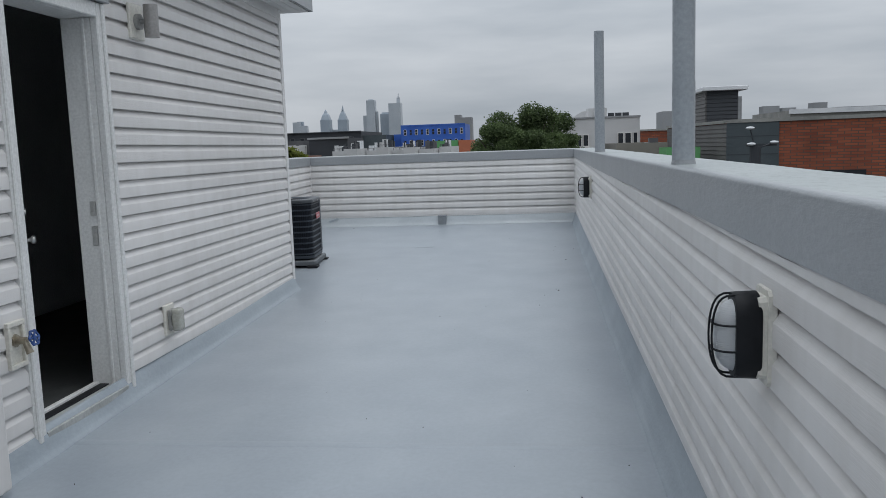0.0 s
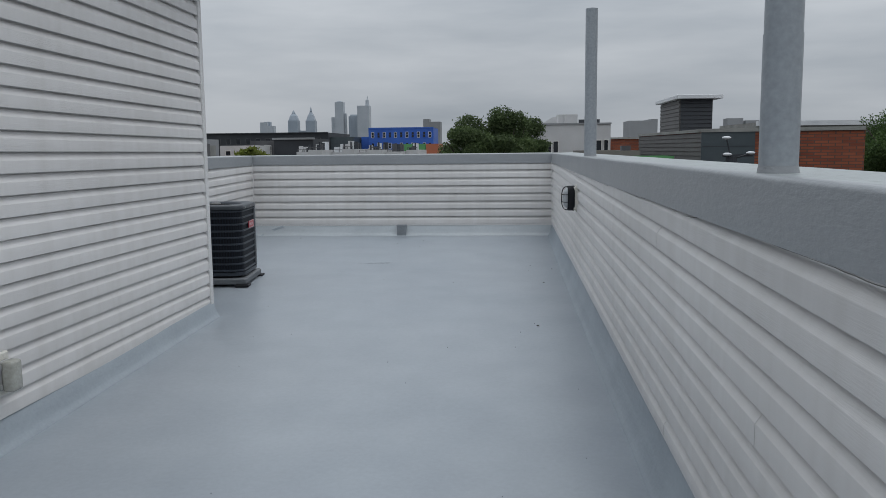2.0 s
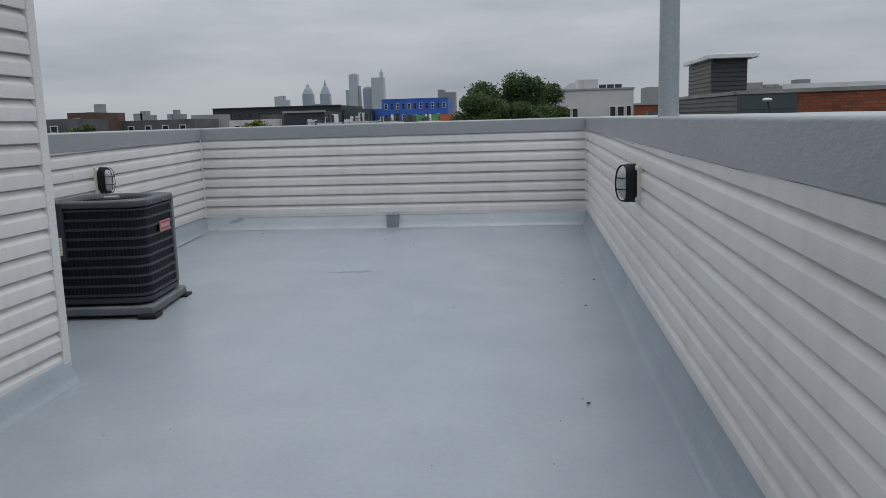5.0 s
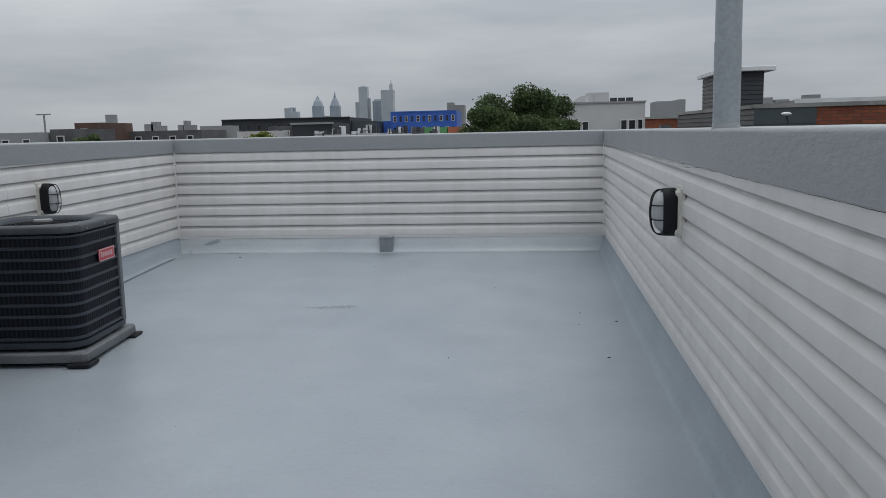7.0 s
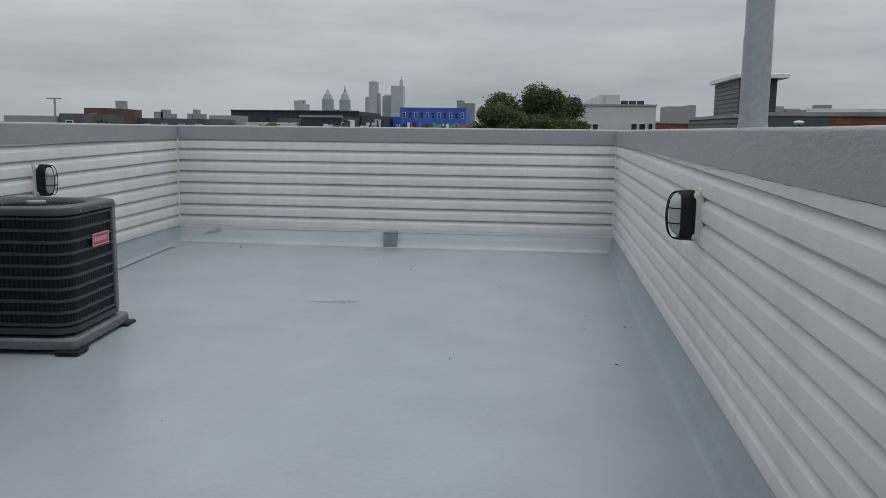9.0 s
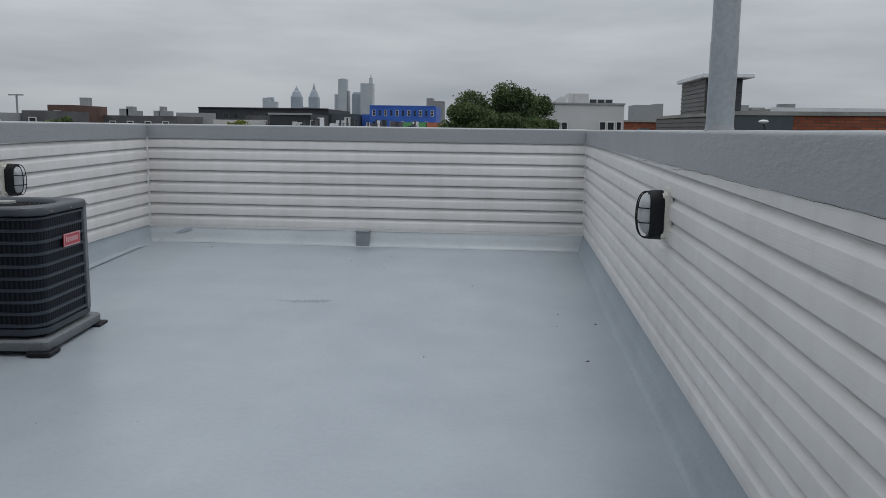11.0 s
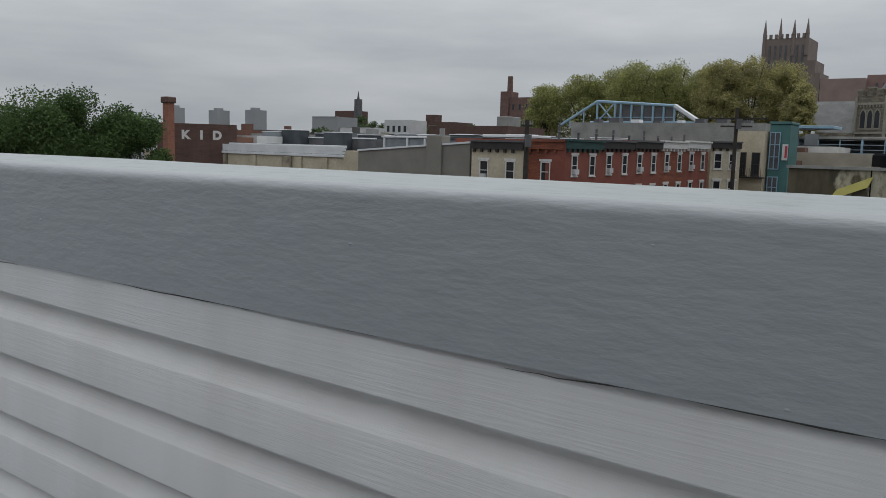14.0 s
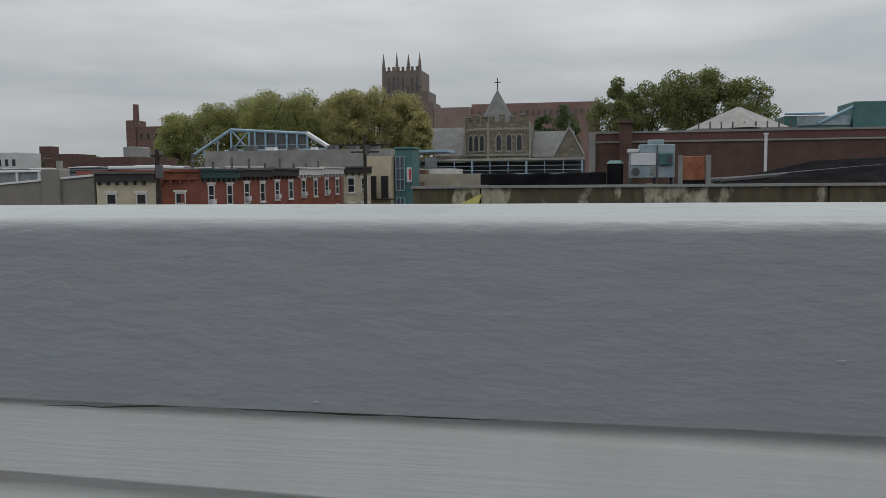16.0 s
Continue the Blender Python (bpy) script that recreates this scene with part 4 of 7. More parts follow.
# specks and scuffs on the coating
rng = random.Random(4)
bm = bmesh.new()
spots = [(-0.435, 10.53, 0.03), (-0.166, 13.3, 0.03), (-0.294, 12.45, 0.02), (-3.68, 15.6, 0.03), (-1.0, 5.6, 0.012), (-0.45, 5.9, 0.01), (-1.6, 5.7, 0.008)]
spots += [(rng.uniform(-3.0, -0.2), rng.uniform(4, 15.5), rng.uniform(0.003, 0.009)) for _ in range(40)]
for x, y, s in spots:
    a = rng.uniform(0, 3.1)
    v = []
    for k in range(6):
        t = a + k * math.pi / 3
        rr = s * rng.uniform(0.35, 1.0) * (1.0 if k % 3 == 0 else 0.5)
        v.append(bm.verts.new((x + rr * math.cos(t), y + rr * math.sin(t), deck_z(y) + 0.010 + 0.003 * (k % 2))))
    c = bm.verts.new((x, y, deck_z(y) + 0.018))
    for k in range(6):
        bm.faces.new((v[k], v[(k + 1) % 6], c))
ob = finish(bm, "debris", varied("dark_debris", (0.03, 0.028, 0.025), (0.07, 0.06, 0.05), 30, 0.9))
tagged(ob, "tiny dark leaf bits and grit lying on the roof", "debris", kind="stuff")


# a scraped, darker streak on the coating, and the end flashing's crease shade painted as dark ribbons
M_SCUFF_CREASE = coating_material("scuff_and_crease_coating", (0.20, 0.225, 0.25), (0.25, 0.28, 0.31), (1.1, 1.1, 1.1))
rng = random.Random(8)


def ribbon(name, p, q, w0, w1, n, lift, material, parent, label=""):
    """A ragged film lying on the deck, its width wandering between w0 and w1."""
    bm = bmesh.new()
    pairs = []
    for i in range(n + 1):
        t = i / n
        x, y = p[0] + (q[0] - p[0]) * t, p[1] + (q[1] - p[1]) * t
        w = rng.uniform(w0, w1) * min(1.0, 6 * t + 0.05, 6 * (1 - t) + 0.05)
        j = rng.uniform(-0.3, 0.3) * w
        pairs.append([bm.verts.new((x, v, deck_z(v) + 0.006 * noise.noise(Vector((x, v, 0)) * 0.7) + lift)) for v in (y - w / 2 + j, y + w / 2 + j)])
    for a_, b_ in zip(pairs, pairs[1:]):
        bm.faces.new((a_[0], b_[0], b_[1], a_[1]))
    return part(name, bm, material, parent, label)


ribbon("scuff_mark", (-2.40, 13.72), (-2.07, 13.76), 0.05, 0.10, 26, 0.0015, M_SCUFF_CREASE, deck, "darker scraped streak")
ribbon("scuff_mark", (-2.50, 13.73), (-2.36, 13.73), 0.015, 0.03, 12, 0.0016, M_SCUFF_CREASE, deck, "darker scraped streak")
for x0, x1 in ((-4.35, -3.62), (-3.58, -2.36), (-2.12, -1.35), (-1.30, -0.12)):
    ribbon("crease_line", (x0, FAR - 0.092), (x1, FAR - 0.092), 0.004, 0.02, int((x1 - x0) * 30), 0.003, M_SCUFF_CREASE, deck, "dark crease line painted along the foot of the flashing")
fln = bpy.data.objects["trim_flashing_north"]
M_FLAKE = varied("pale_peeled_primer", (0.5, 0.5, 0.49), (0.62, 0.62, 0.6), 30, 0.7)
for x, z, w, h in ((-2.365, 0.215, 0.035, 0.10), (-2.42, 0.175, 0.10, 0.016), (-2.60, 0.245, 0.12, 0.012), (-2.10, 0.20, 0.018, 0.09)):
    bm = bmesh.new()
    front = []
    for k in range(9):
        a = 2 * math.pi * k / 9
        r = rng.uniform(0.6, 1.1)
        front.append(bm.verts.new((x + w / 2 * r * math.cos(a), FAR - 0.016 - 0.004 * (k % 2), z + h / 2 * r * math.sin(a))))
    bm.faces.new(front)
    part("peeling_flake", bm, M_FLAKE, fln, "pale peeling flake")


# ---- the city around ----
GROUND = -10.0
M_GROUND = varied("street_asphalt", (0.045, 0.045, 0.045), (0.075, 0.073, 0.07), 0.05, 0.9, grain_scale=2.0)
me = bpy.data.meshes.new("ground")
me.from_pydata([(-4800, -4800, GROUND), (4800, -4800, GROUND), (4800, 4800, GROUND), (-4800, 4800, GROUND)], [], [(0, 1, 2, 3)])
me.materials.append(M_GROUND)
tagged(new("ground", me), "grey asphalt ground of the city streets", "ground", kind="structure")
# the house that carries the roof deck
own = finish(box(LEFT - 0.29, BACK - 0.29, GROUND, 0.29, FAR + 0.29, -0.62), "wall_house", varied("stucco_below", (0.4, 0.39, 0.37), (0.48, 0.47, 0.45), 1, 0.8))
tagged(own, "house walls below the roof deck", "wall", kind="structure")


def brick_material(name, a, b, mortar, scale=1.0):
    m = mat(name, a, 0.85)
    nt = m.node_tree
    tc = nt.nodes.new("ShaderNodeTexCoord")
    sep = nt.nodes.new("ShaderNodeSeparateXYZ")
    add = nt.nodes.new("ShaderNodeMath")
    com = nt.nodes.new("ShaderNodeCombineXYZ")
    br = nt.nodes.new("ShaderNodeTexBrick")
    nt.links.new(tc.outputs["Object"], sep.inputs["Vector"])
    nt.links.new(sep.outputs["X"], add.inputs[0])
    nt.links.new(sep.outputs["Y"], add.inputs[1])
    nt.links.new(add.outputs["Value"], com.inputs["X"])
    nt.links.new(sep.outputs["Z"], com.inputs["Y"])
    nt.links.new(com.outputs["Vector"], br.inputs["Vector"])
    br.inputs["Scale"].default_value = scale
    br.inputs["Brick Width"].default_value, br.inputs["Row Height"].default_value = 0.215, 0.075
    br.inputs["Mortar Size"].default_value = 0.010
    br.inputs["Color1"].default_value, br.inputs["Color2"].default_value, br.inputs["Mortar"].default_value = (*a, 1), (*b, 1), (*mortar, 1)
    stain = ramp(m, noise_node(m, 0.6, 5), (0.72, 0.72, 0.72), (1.1, 1.1, 1.1))
    base(m, mult(m, br.outputs["Color"], stain))
    bump(m, br.outputs["Fac"], 0.4, 0.01)
    return m


M_REDBRICK = brick_material("red_brick", (0.20, 0.050, 0.024), (0.29, 0.082, 0.036), (0.11, 0.06, 0.045), 0.6)
M_REDPAINT = varied("red_painted_brick", (0.165, 0.046, 0.032), (0.235, 0.072, 0.048), 0.6, 0.8, grain_scale=5)
M_BROWNBRICK = brick_material("brown_brick", (0.085, 0.042, 0.032), (0.12, 0.06, 0.045), (0.10, 0.07, 0.06))
M_DARKSIDE = varied("charcoal_siding", (0.075, 0.072, 0.07), (0.10, 0.097, 0.094), 0.8, 0.6, grain_scale=8)
M_TEAL = varied("slate_blue_panel", (0.045, 0.06, 0.068), (0.062, 0.078, 0.086), 0.8, 0.6)
M_NEARBLACK = varied("black_cladding", (0.022, 0.026, 0.032), (0.034, 0.038, 0.045), 0.3, 0.6)
M_CONC = varied("grey_concrete", (0.20, 0.20, 0.19), (0.30, 0.30, 0.28), 0.5, 0.9, grain_scale=6)
M_STAINCONC = mat("stained_concrete", (0.12, 0.10, 0.07), 0.92)
base(M_STAINCONC, mult(M_STAINCONC, ramp(M_STAINCONC, noise_node(M_STAINCONC, 0.55, 6, (1, 1, 0.6)), (0.095, 0.080, 0.052), (0.40, 0.37, 0.29), 0.53, 0.585), ramp(M_STAINCONC, noise_node(M_STAINCONC, 2.5, 6, (1, 1, 0.3)), (0.55, 0.55, 0.52), (1.15, 1.15, 1.15), 0.3, 0.7)))
M_WHITEWALL = varied("off_white_stucco", (0.46, 0.46, 0.46), (0.56, 0.56, 0.56), 0.3, 0.85)
M_WHITEROOF = varied("white_roof_coating", (0.55, 0.57, 0.59), (0.70, 0.71, 0.72), 0.4, 0.6)
M_TAN = varied("tan_stucco", (0.40, 0.345, 0.25), (0.54, 0.48, 0.365), 0.55, 0.85, grain_scale=4)
M_STUCCO = varied("grey_brown_stucco", (0.17, 0.16, 0.14), (0.24, 0.225, 0.20), 0.4, 0.9)
M_GLASS = mat("dark_window_glass", (0.02, 0.023, 0.028), 0.12)
M_WFRAME = varied("white_window_frame", (0.55, 0.54, 0.52), (0.66, 0.65, 0.63), 3, 0.5)
M_CORNICE_G = varied("dark_green_cornice", (0.012, 0.045, 0.042), (0.02, 0.065, 0.06), 2, 0.6)
M_CORNICE_B = varied("black_cornice", (0.018, 0.016, 0.016), (0.035, 0.03, 0.03), 2, 0.6)
M_BLUESHEET = varied("blue_wall_sheathing", (0.02, 0.088, 0.40), (0.036, 0.13, 0.49), 0.3, 0.5)
M_GREENSHEET = varied("green_sheathing", (0.09, 0.28, 0.10), (0.12, 0.34, 0.13), 0.3, 0.7)
M_ORANGE = varied("orange_brown_panel", (0.38, 0.12, 0.06), (0.45, 0.15, 0.08), 0.5, 0.8)
# towers and far city: distance haze is mixed into these pale blue-grey base colours
M_TOWER = varied("hazed_grey_tower", (0.25, 0.295, 0.345), (0.31, 0.355, 0.40), 0.02, 0.35)
M_TOWER2 = varied("hazed_pale_tower", (0.35, 0.385, 0.42), (0.42, 0.45, 0.48), 0.02, 0.3)
M_FARCITY = varied("hazed_grey_masonry", (0.22, 0.225, 0.23), (0.32, 0.33, 0.34), 0.012, 0.9)
M_ROOFMIX = mat("mixed_city_walls", (0.2, 0.2, 0.2), 0.9)
rm_geo = M_ROOFMIX.node_tree.nodes.new("ShaderNodeNewGeometry")
rm_ramp = M_ROOFMIX.node_tree.nodes.new("ShaderNodeValToRGB")
rm_ramp.color_ramp.interpolation = "CONSTANT"
rm_cols = ((0.10, 0.095, 0.09), (0.26, 0.26, 0.25), (0.14, 0.075, 0.055), (0.45, 0.45, 0.44), (0.06, 0.065, 0.07), (0.33, 0.30, 0.24), (0.18, 0.19, 0.20), (0.20, 0.10, 0.07))
for rm_i, rm_c in enumerate(rm_cols):
    rm_e = rm_ramp.color_ramp.elements[0] if rm_i == 0 else rm_ramp.color_ramp.elements[1] if rm_i == 1 else rm_ramp.color_ramp.elements.new(rm_i / 8)
    rm_e.position, rm_e.color = rm_i / 8, (*rm_c, 1)
M_ROOFMIX.node_tree.links.new(rm_geo.outputs["Random Per Island"], rm_ramp.inputs["Fac"])
base(M_ROOFMIX, mult(M_ROOFMIX, rm_ramp.outputs["Color"], ramp(M_ROOFMIX, noise_node(M_ROOFMIX, 0.3, 4), (0.75, 0.75, 0.75), (1.15, 1.15, 1.15))))
M_STONE = brick_material("church_stone", (0.155, 0.135, 0.10), (0.27, 0.24, 0.185), (0.12, 0.11, 0.09), 0.22)
M_DRESSED = varied("dressed_stone", (0.24, 0.225, 0.185), (0.33, 0.31, 0.26), 0.5, 0.9, grain_scale=4)
M_SLATE = varied("grey_slate", (0.105, 0.105, 0.105), (0.165, 0.165, 0.163), 0.35, 0.8, grain_scale=2.5)
M_BROWNSTONE = varied("brown_stone_tower", (0.15, 0.12, 0.105), (0.21, 0.17, 0.15), 0.1, 0.9)
M_STATION = varied("pale_blue_steel", (0.20, 0.32, 0.42), (0.28, 0.41, 0.50), 0.5, 0.5)
M_STATIONG = varied("teal_station_panel", (0.038, 0.125, 0.12), (0.065, 0.165, 0.16), 0.5, 0.5)
M_TAR = mat("black_tar_roof", (0.012, 0.012, 0.013), 1.0, 0.0, 0.0)
base(M_TAR, ramp(M_TAR, noise_node(M_TAR, 0.5, 5), (0.009, 0.009, 0.010), (0.02, 0.02, 0.022)))
M_TARGREY = varied("grey_felt_roof", (0.07, 0.07, 0.075), (0.12, 0.12, 0.125), 0.5, 0.8)
M_HVAC = varied("blue_grey_hvac", (0.20, 0.27, 0.31), (0.34, 0.40, 0.43), 0.8, 0.6)
M_RUST = varied("rusted_panel", (0.20, 0.03, 0.015), (0.36, 0.17, 0.09), 1.2, 0.8)
M_WOOD = varied("dark_pole_wood", (0.025, 0.02, 0.017), (0.045, 0.037, 0.03), 2, 0.9)
M_BARK = varied("bark", (0.05, 0.042, 0.034), (0.09, 0.075, 0.06), 3, 0.95)


def footprint(name, pts, z0, z1, material, label, category, group="", roof=None, lip=0.35, kind=""):
    """A building on a polygon plan: walls with a parapet lip and a roof set below it."""
    cx, cy = sum(p[0] for p in pts) / len(pts), sum(p[1] for p in pts) / len(pts)
    th = thing(name, (cx, cy, z0), label, category, group, kind)
    bm = bmesh.new()
    n = len(pts)
    lo = [bm.verts.new((x, y, z0)) for x, y in pts]
    hi = [bm.verts.new((x, y, z1)) for x, y in pts]
    inn = [bm.verts.new((cx + (x - cx) * 0.965, cy + (y - cy) * 0.965, z1)) for x, y in pts]
    inl = [bm.verts.new((v.co.x, v.co.y, z1 - lip)) for v in inn]
    for i in range(n):
        j = (i + 1) % n
        bm.faces.new((lo[i], lo[j], hi[j], hi[i]))
        bm.faces.new((hi[i], hi[j], inn[j], inn[i]))
        bm.faces.new((inn[i], inn[j], inl[j], inl[i]))
    at_part("wall", bm, material, th)
    bm = bmesh.new()
    v = [bm.verts.new((cx + (x - cx) * 0.964, cy + (y - cy) * 0.964, z1 - lip * 0.9)) for x, y in pts]
    w = [bm.verts.new((p.co.x, p.co.y, p.co.z - 0.2)) for p in v]
    bm.faces.new(v)
    for i in range(n):
        j = (i + 1) % n
        bm.faces.new((v[i], v[j], w[j], w[i]))
    at_part("roof", bm, roof or M_TARGREY, th)
    return th


def rect(x0, y0, x1, y1):
    return [(x0, y0), (x1, y0), (x1, y1), (x0, y1)]


class Face:
    """A facade: origin, direction to the right as seen from outside, outward normal."""

    def __init__(self, a, b):
        self.a = Vector((a[0], a[1], 0))
        d = Vector((b[0] - a[0], b[1] - a[1], 0))
        self.len = d.length
        self.u = d.normalized()
        self.n = Vector((self.u.y, -self.u.x, 0))

    def slab(self, s0, s1, z0, z1, d0, d1, bm=None, bevel=0.0):
        bm = bm or bmesh.new()
        r = bmesh.ops.create_cube(bm, size=1)
        for v in r["verts"]:
            s, d, z = v.co.x + 0.5, v.co.y + 0.5, v.co.z + 0.5
            p = self.a + self.u * (s0 + s * (s1 - s0)) + self.n * (d0 + d * (d1 - d0))
            v.co = (p.x, p.y, z0 + z * (z1 - z0))
        return bm

    def window(self, parent, s, z, w, h, frame_mat=None, mullion=True, sill=True, name="window"):
        f = min(0.10, w * 0.13)
        bm = bmesh.new()
        for a in ((s - w / 2, s - w / 2 + f, z, z + h), (s + w / 2 - f, s + w / 2, z, z + h), (s - w / 2 + f, s + w / 2 - f, z, z + f), (s - w / 2 + f, s + w / 2 - f, z + h - f, z + h)):
            self.slab(*a, -0.04, 0.07, bm)
        if mullion:
            self.slab(s - w / 2 + f, s + w / 2 - f, z + h * 0.48, z + h * 0.48 + 0.06, -0.04, 0.05, bm)
        win = at_part(name, bm, frame_mat or M_WFRAME, parent)
        p = part("pane", self.slab(s - w / 2 + f, s + w / 2 - f, z + f, z + h - f, -0.03, 0.02), M_GLASS, win)
        p.matrix_parent_inverse = Matrix.Identity(4)
        if sill:
            part("sill", self.slab(s - w / 2 - 0.06, s + w / 2 + 0.06, z - 0.11, z - 0.003, -0.03, 0.12), frame_mat or M_WFRAME, win)
        return win


def boards(face, parent, s0, s1, z0, z1, pitch, material, name="siding_board"):
    n = int((z1 - z0) / pitch)
    for i in range(n):
        z = z0 + i * pitch
        bm = face.slab(s0, s1, z, z + pitch * 0.97, -0.05, 0.02)
        for v in bm.verts:
            d = (v.co - face.a).dot(face.n)
            if d > 0 and v.co.z < z + pitch * 0.5:
                v.co += face.n * 0.035
        at_part(name, bm, material, parent)


# leaves
def leaf_material(name, lo, hi):
    m = mat(name, lo, 0.75)
    g = m.node_tree.nodes.new("ShaderNodeNewGeometry")
    c = ramp(m, g.outputs["Random Per Island"], lo, hi, 0.0, 1.0)
    c = mult(m, c, ramp(m, noise_node(m, 0.5, 3), (0.65, 0.67, 0.65), (1.2, 1.2, 1.15)))
    base(m, c)
    nt = m.node_tree
    tr = nt.nodes.new("ShaderNodeBsdfTranslucent")
    mx = nt.nodes.new("ShaderNodeMixShader")
    mx.inputs["Fac"].default_value = 0.4
    nt.links.new(c, tr.inputs["Color"])
    nt.links.new(nt.nodes["Principled BSDF"].outputs["BSDF"], mx.inputs[1])
    nt.links.new(tr.outputs["BSDF"], mx.inputs[2])
    nt.links.new(mx.outputs["Shader"], nt.nodes["Material Output"].inputs["Surface"])
    return m


M_LEAF = leaf_material("green_leaves", (0.040, 0.075, 0.022), (0.10, 0.165, 0.05))
M_LEAF_DARK = leaf_material("dark_green_leaves", (0.046, 0.073, 0.028), (0.125, 0.175, 0.07))
# olive and browning leaves are lightened, hillside haze being part of their colour
M_LEAF_OLIVE = leaf_material("hazed_olive_leaves", (0.205, 0.225, 0.078), (0.40, 0.395, 0.15))
M_LEAF_MID = leaf_material("green_olive_leaves", (0.10, 0.125, 0.04), (0.22, 0.24, 0.085))
M_LEAF_RUST = leaf_material("hazed_browning_leaves", (0.26, 0.245, 0.105), (0.45, 0.41, 0.18))
M_LEAF_YEL = leaf_material("yellow_green_leaves", (0.10, 0.12, 0.02), (0.22, 0.25, 0.05))


def tree(x, y, z0, top, radius, crown_low, seed, leaves, leaf, material, label, clumps=26, group="", squash=1.0):
    rg = np.random.RandomState(seed)
    th = thing("tree", (x, y, z0), label, "tree", group)
    h = top - z0
    bm = bmesh.new()
    mid = Vector((rg.uniform(-0.3, 0.3), rg.uniform(-0.3, 0.3), (crown_low - z0) + (top - crown_low) * 0.35))
    tube((0, 0, 0), mid, radius * 0.085, radius * 0.05, 10, bm)
    limbs = []
    for i in range(9):
        a = 2 * math.pi * i / 9 + rg.uniform(-0.3, 0.3)
        e = Vector((math.cos(a) * radius * rg.uniform(0.35, 0.75), math.sin(a) * radius * rg.uniform(0.35, 0.75), (crown_low - z0) + (top - crown_low) * rg.uniform(0.45, 0.9)))
        st = Vector((0, 0, 0)).lerp(mid, rg.uniform(0.6, 1.0))
        k = st.lerp(e, 0.5) + Vector((0, 0, 0.06 * h))
        tube(st, k, radius * 0.035, radius * 0.022, 7, bm)
        tube(k, e, radius * 0.022, radius * 0.006, 7, bm)
        limbs.append(e)
    smooth(part("trunk", bm, M_BARK, th), 60)
    zc = (crown_low + top) / 2 - z0
    zh = (top - crown_low) / 2
    centres, radii = [], []
    lim = min(radius, zh)
    for i in range(clumps):
        while True:
            p = rg.uniform(-1, 1, 3)
            if 0.2 < (p ** 2).sum() < 1:
                break
        if p[2] < -0.2 and rg.uniform() < 0.5:
            p[2] = -p[2]
        r_ = lim * rg.uniform(0.20, 0.36)
        centres.append((p[0] * (radius - r_ * 0.8), p[1] * (radius - r_ * 0.8), zc + p[2] * (zh - r_ * 0.6)))
        radii.append(r_)
    ids = rg.randint(0, clumps, leaves)
    d = rg.normal(size=(leaves, 3))
    d /= np.linalg.norm(d, axis=1)[:, None]
    rr = np.array(radii)[ids] * (rg.uniform(0.05, 1.0, leaves) ** 0.45 + np.abs(rg.normal(0, 0.16, leaves)))
    pos = np.array(centres)[ids] + d * rr[:, None] * np.array([1, 1, 0.8 * squash])
    a = rg.normal(size=(leaves, 3))
    a /= np.linalg.norm(a, axis=1)[:, None]
    b = np.cross(a, rg.normal(size=(leaves, 3)))
    b /= np.linalg.norm(b, axis=1)[:, None]
    s = leaf * rg.uniform(0.6, 1.3, leaves)[:, None]
    verts = np.stack([pos - a * s, pos + b * s * 0.5, pos + a * s, pos - b * s * 0.5], axis=1).reshape(-1, 3)
    faces = np.arange(leaves * 4).reshape(-1, 4)
    me = bpy.data.meshes.new("crown")
    me.from_pydata(verts.tolist(), [], faces.tolist())
    me.materials.append(material)
    ob = new("crown", me)
    ob.parent = th
    return th


# ---- north: skyline ----
def tower(parts_, label, material):
    """A skyscraper of stacked tapering blocks: (x0, x1, z0, z1, taper)."""
    xs = [p[0] for p in parts_] + [p[1] for p in parts_]
    cx = (min(xs) + max(xs)) / 2
    depth_y = 3300 + (abs(int(cx)) * 7) % 11 * 9
    th = thing("skyscraper", (cx, depth_y, GROUND), label, "skyscraper", "downtown skyline")
    for x0, x1, z0, z1, tp in parts_:
        bm = bmesh.new()
        c, w = (x0 + x1) / 2, (x1 - x0) / 2
        dep = max(6, w)
        lo = [bm.verts.new((c + sx * w, depth_y + sy * dep, z0)) for sx, sy in ((-1, -1), (1, -1), (1, 1), (-1, 1))]
        hi = [bm.verts.new((c + sx * w * tp, depth_y + sy * dep * tp, z1)) for sx, sy in ((-1, -1), (1, -1), (1, 1), (-1, 1))]
        for i in range(4):
            j = (i + 1) % 4
            bm.faces.new((lo[i], lo[j], hi[j], hi[i]))
        bm.faces.new(hi)
        at_part("spire" if tp < 0.3 else "block", bm, material, th)
    return th


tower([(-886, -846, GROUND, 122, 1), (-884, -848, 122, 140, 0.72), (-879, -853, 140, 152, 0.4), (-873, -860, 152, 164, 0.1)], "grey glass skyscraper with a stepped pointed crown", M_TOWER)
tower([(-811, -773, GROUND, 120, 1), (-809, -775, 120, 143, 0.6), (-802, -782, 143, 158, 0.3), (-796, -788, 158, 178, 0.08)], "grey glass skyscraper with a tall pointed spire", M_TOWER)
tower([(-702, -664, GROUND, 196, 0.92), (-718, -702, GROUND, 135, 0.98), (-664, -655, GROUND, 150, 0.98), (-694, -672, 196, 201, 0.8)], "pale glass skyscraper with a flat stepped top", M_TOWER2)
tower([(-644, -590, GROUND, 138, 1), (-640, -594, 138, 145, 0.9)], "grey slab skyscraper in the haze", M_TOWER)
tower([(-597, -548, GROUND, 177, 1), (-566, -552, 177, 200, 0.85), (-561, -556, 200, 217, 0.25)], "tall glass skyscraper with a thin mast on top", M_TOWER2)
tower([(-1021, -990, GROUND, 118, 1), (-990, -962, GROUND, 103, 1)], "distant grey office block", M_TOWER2)
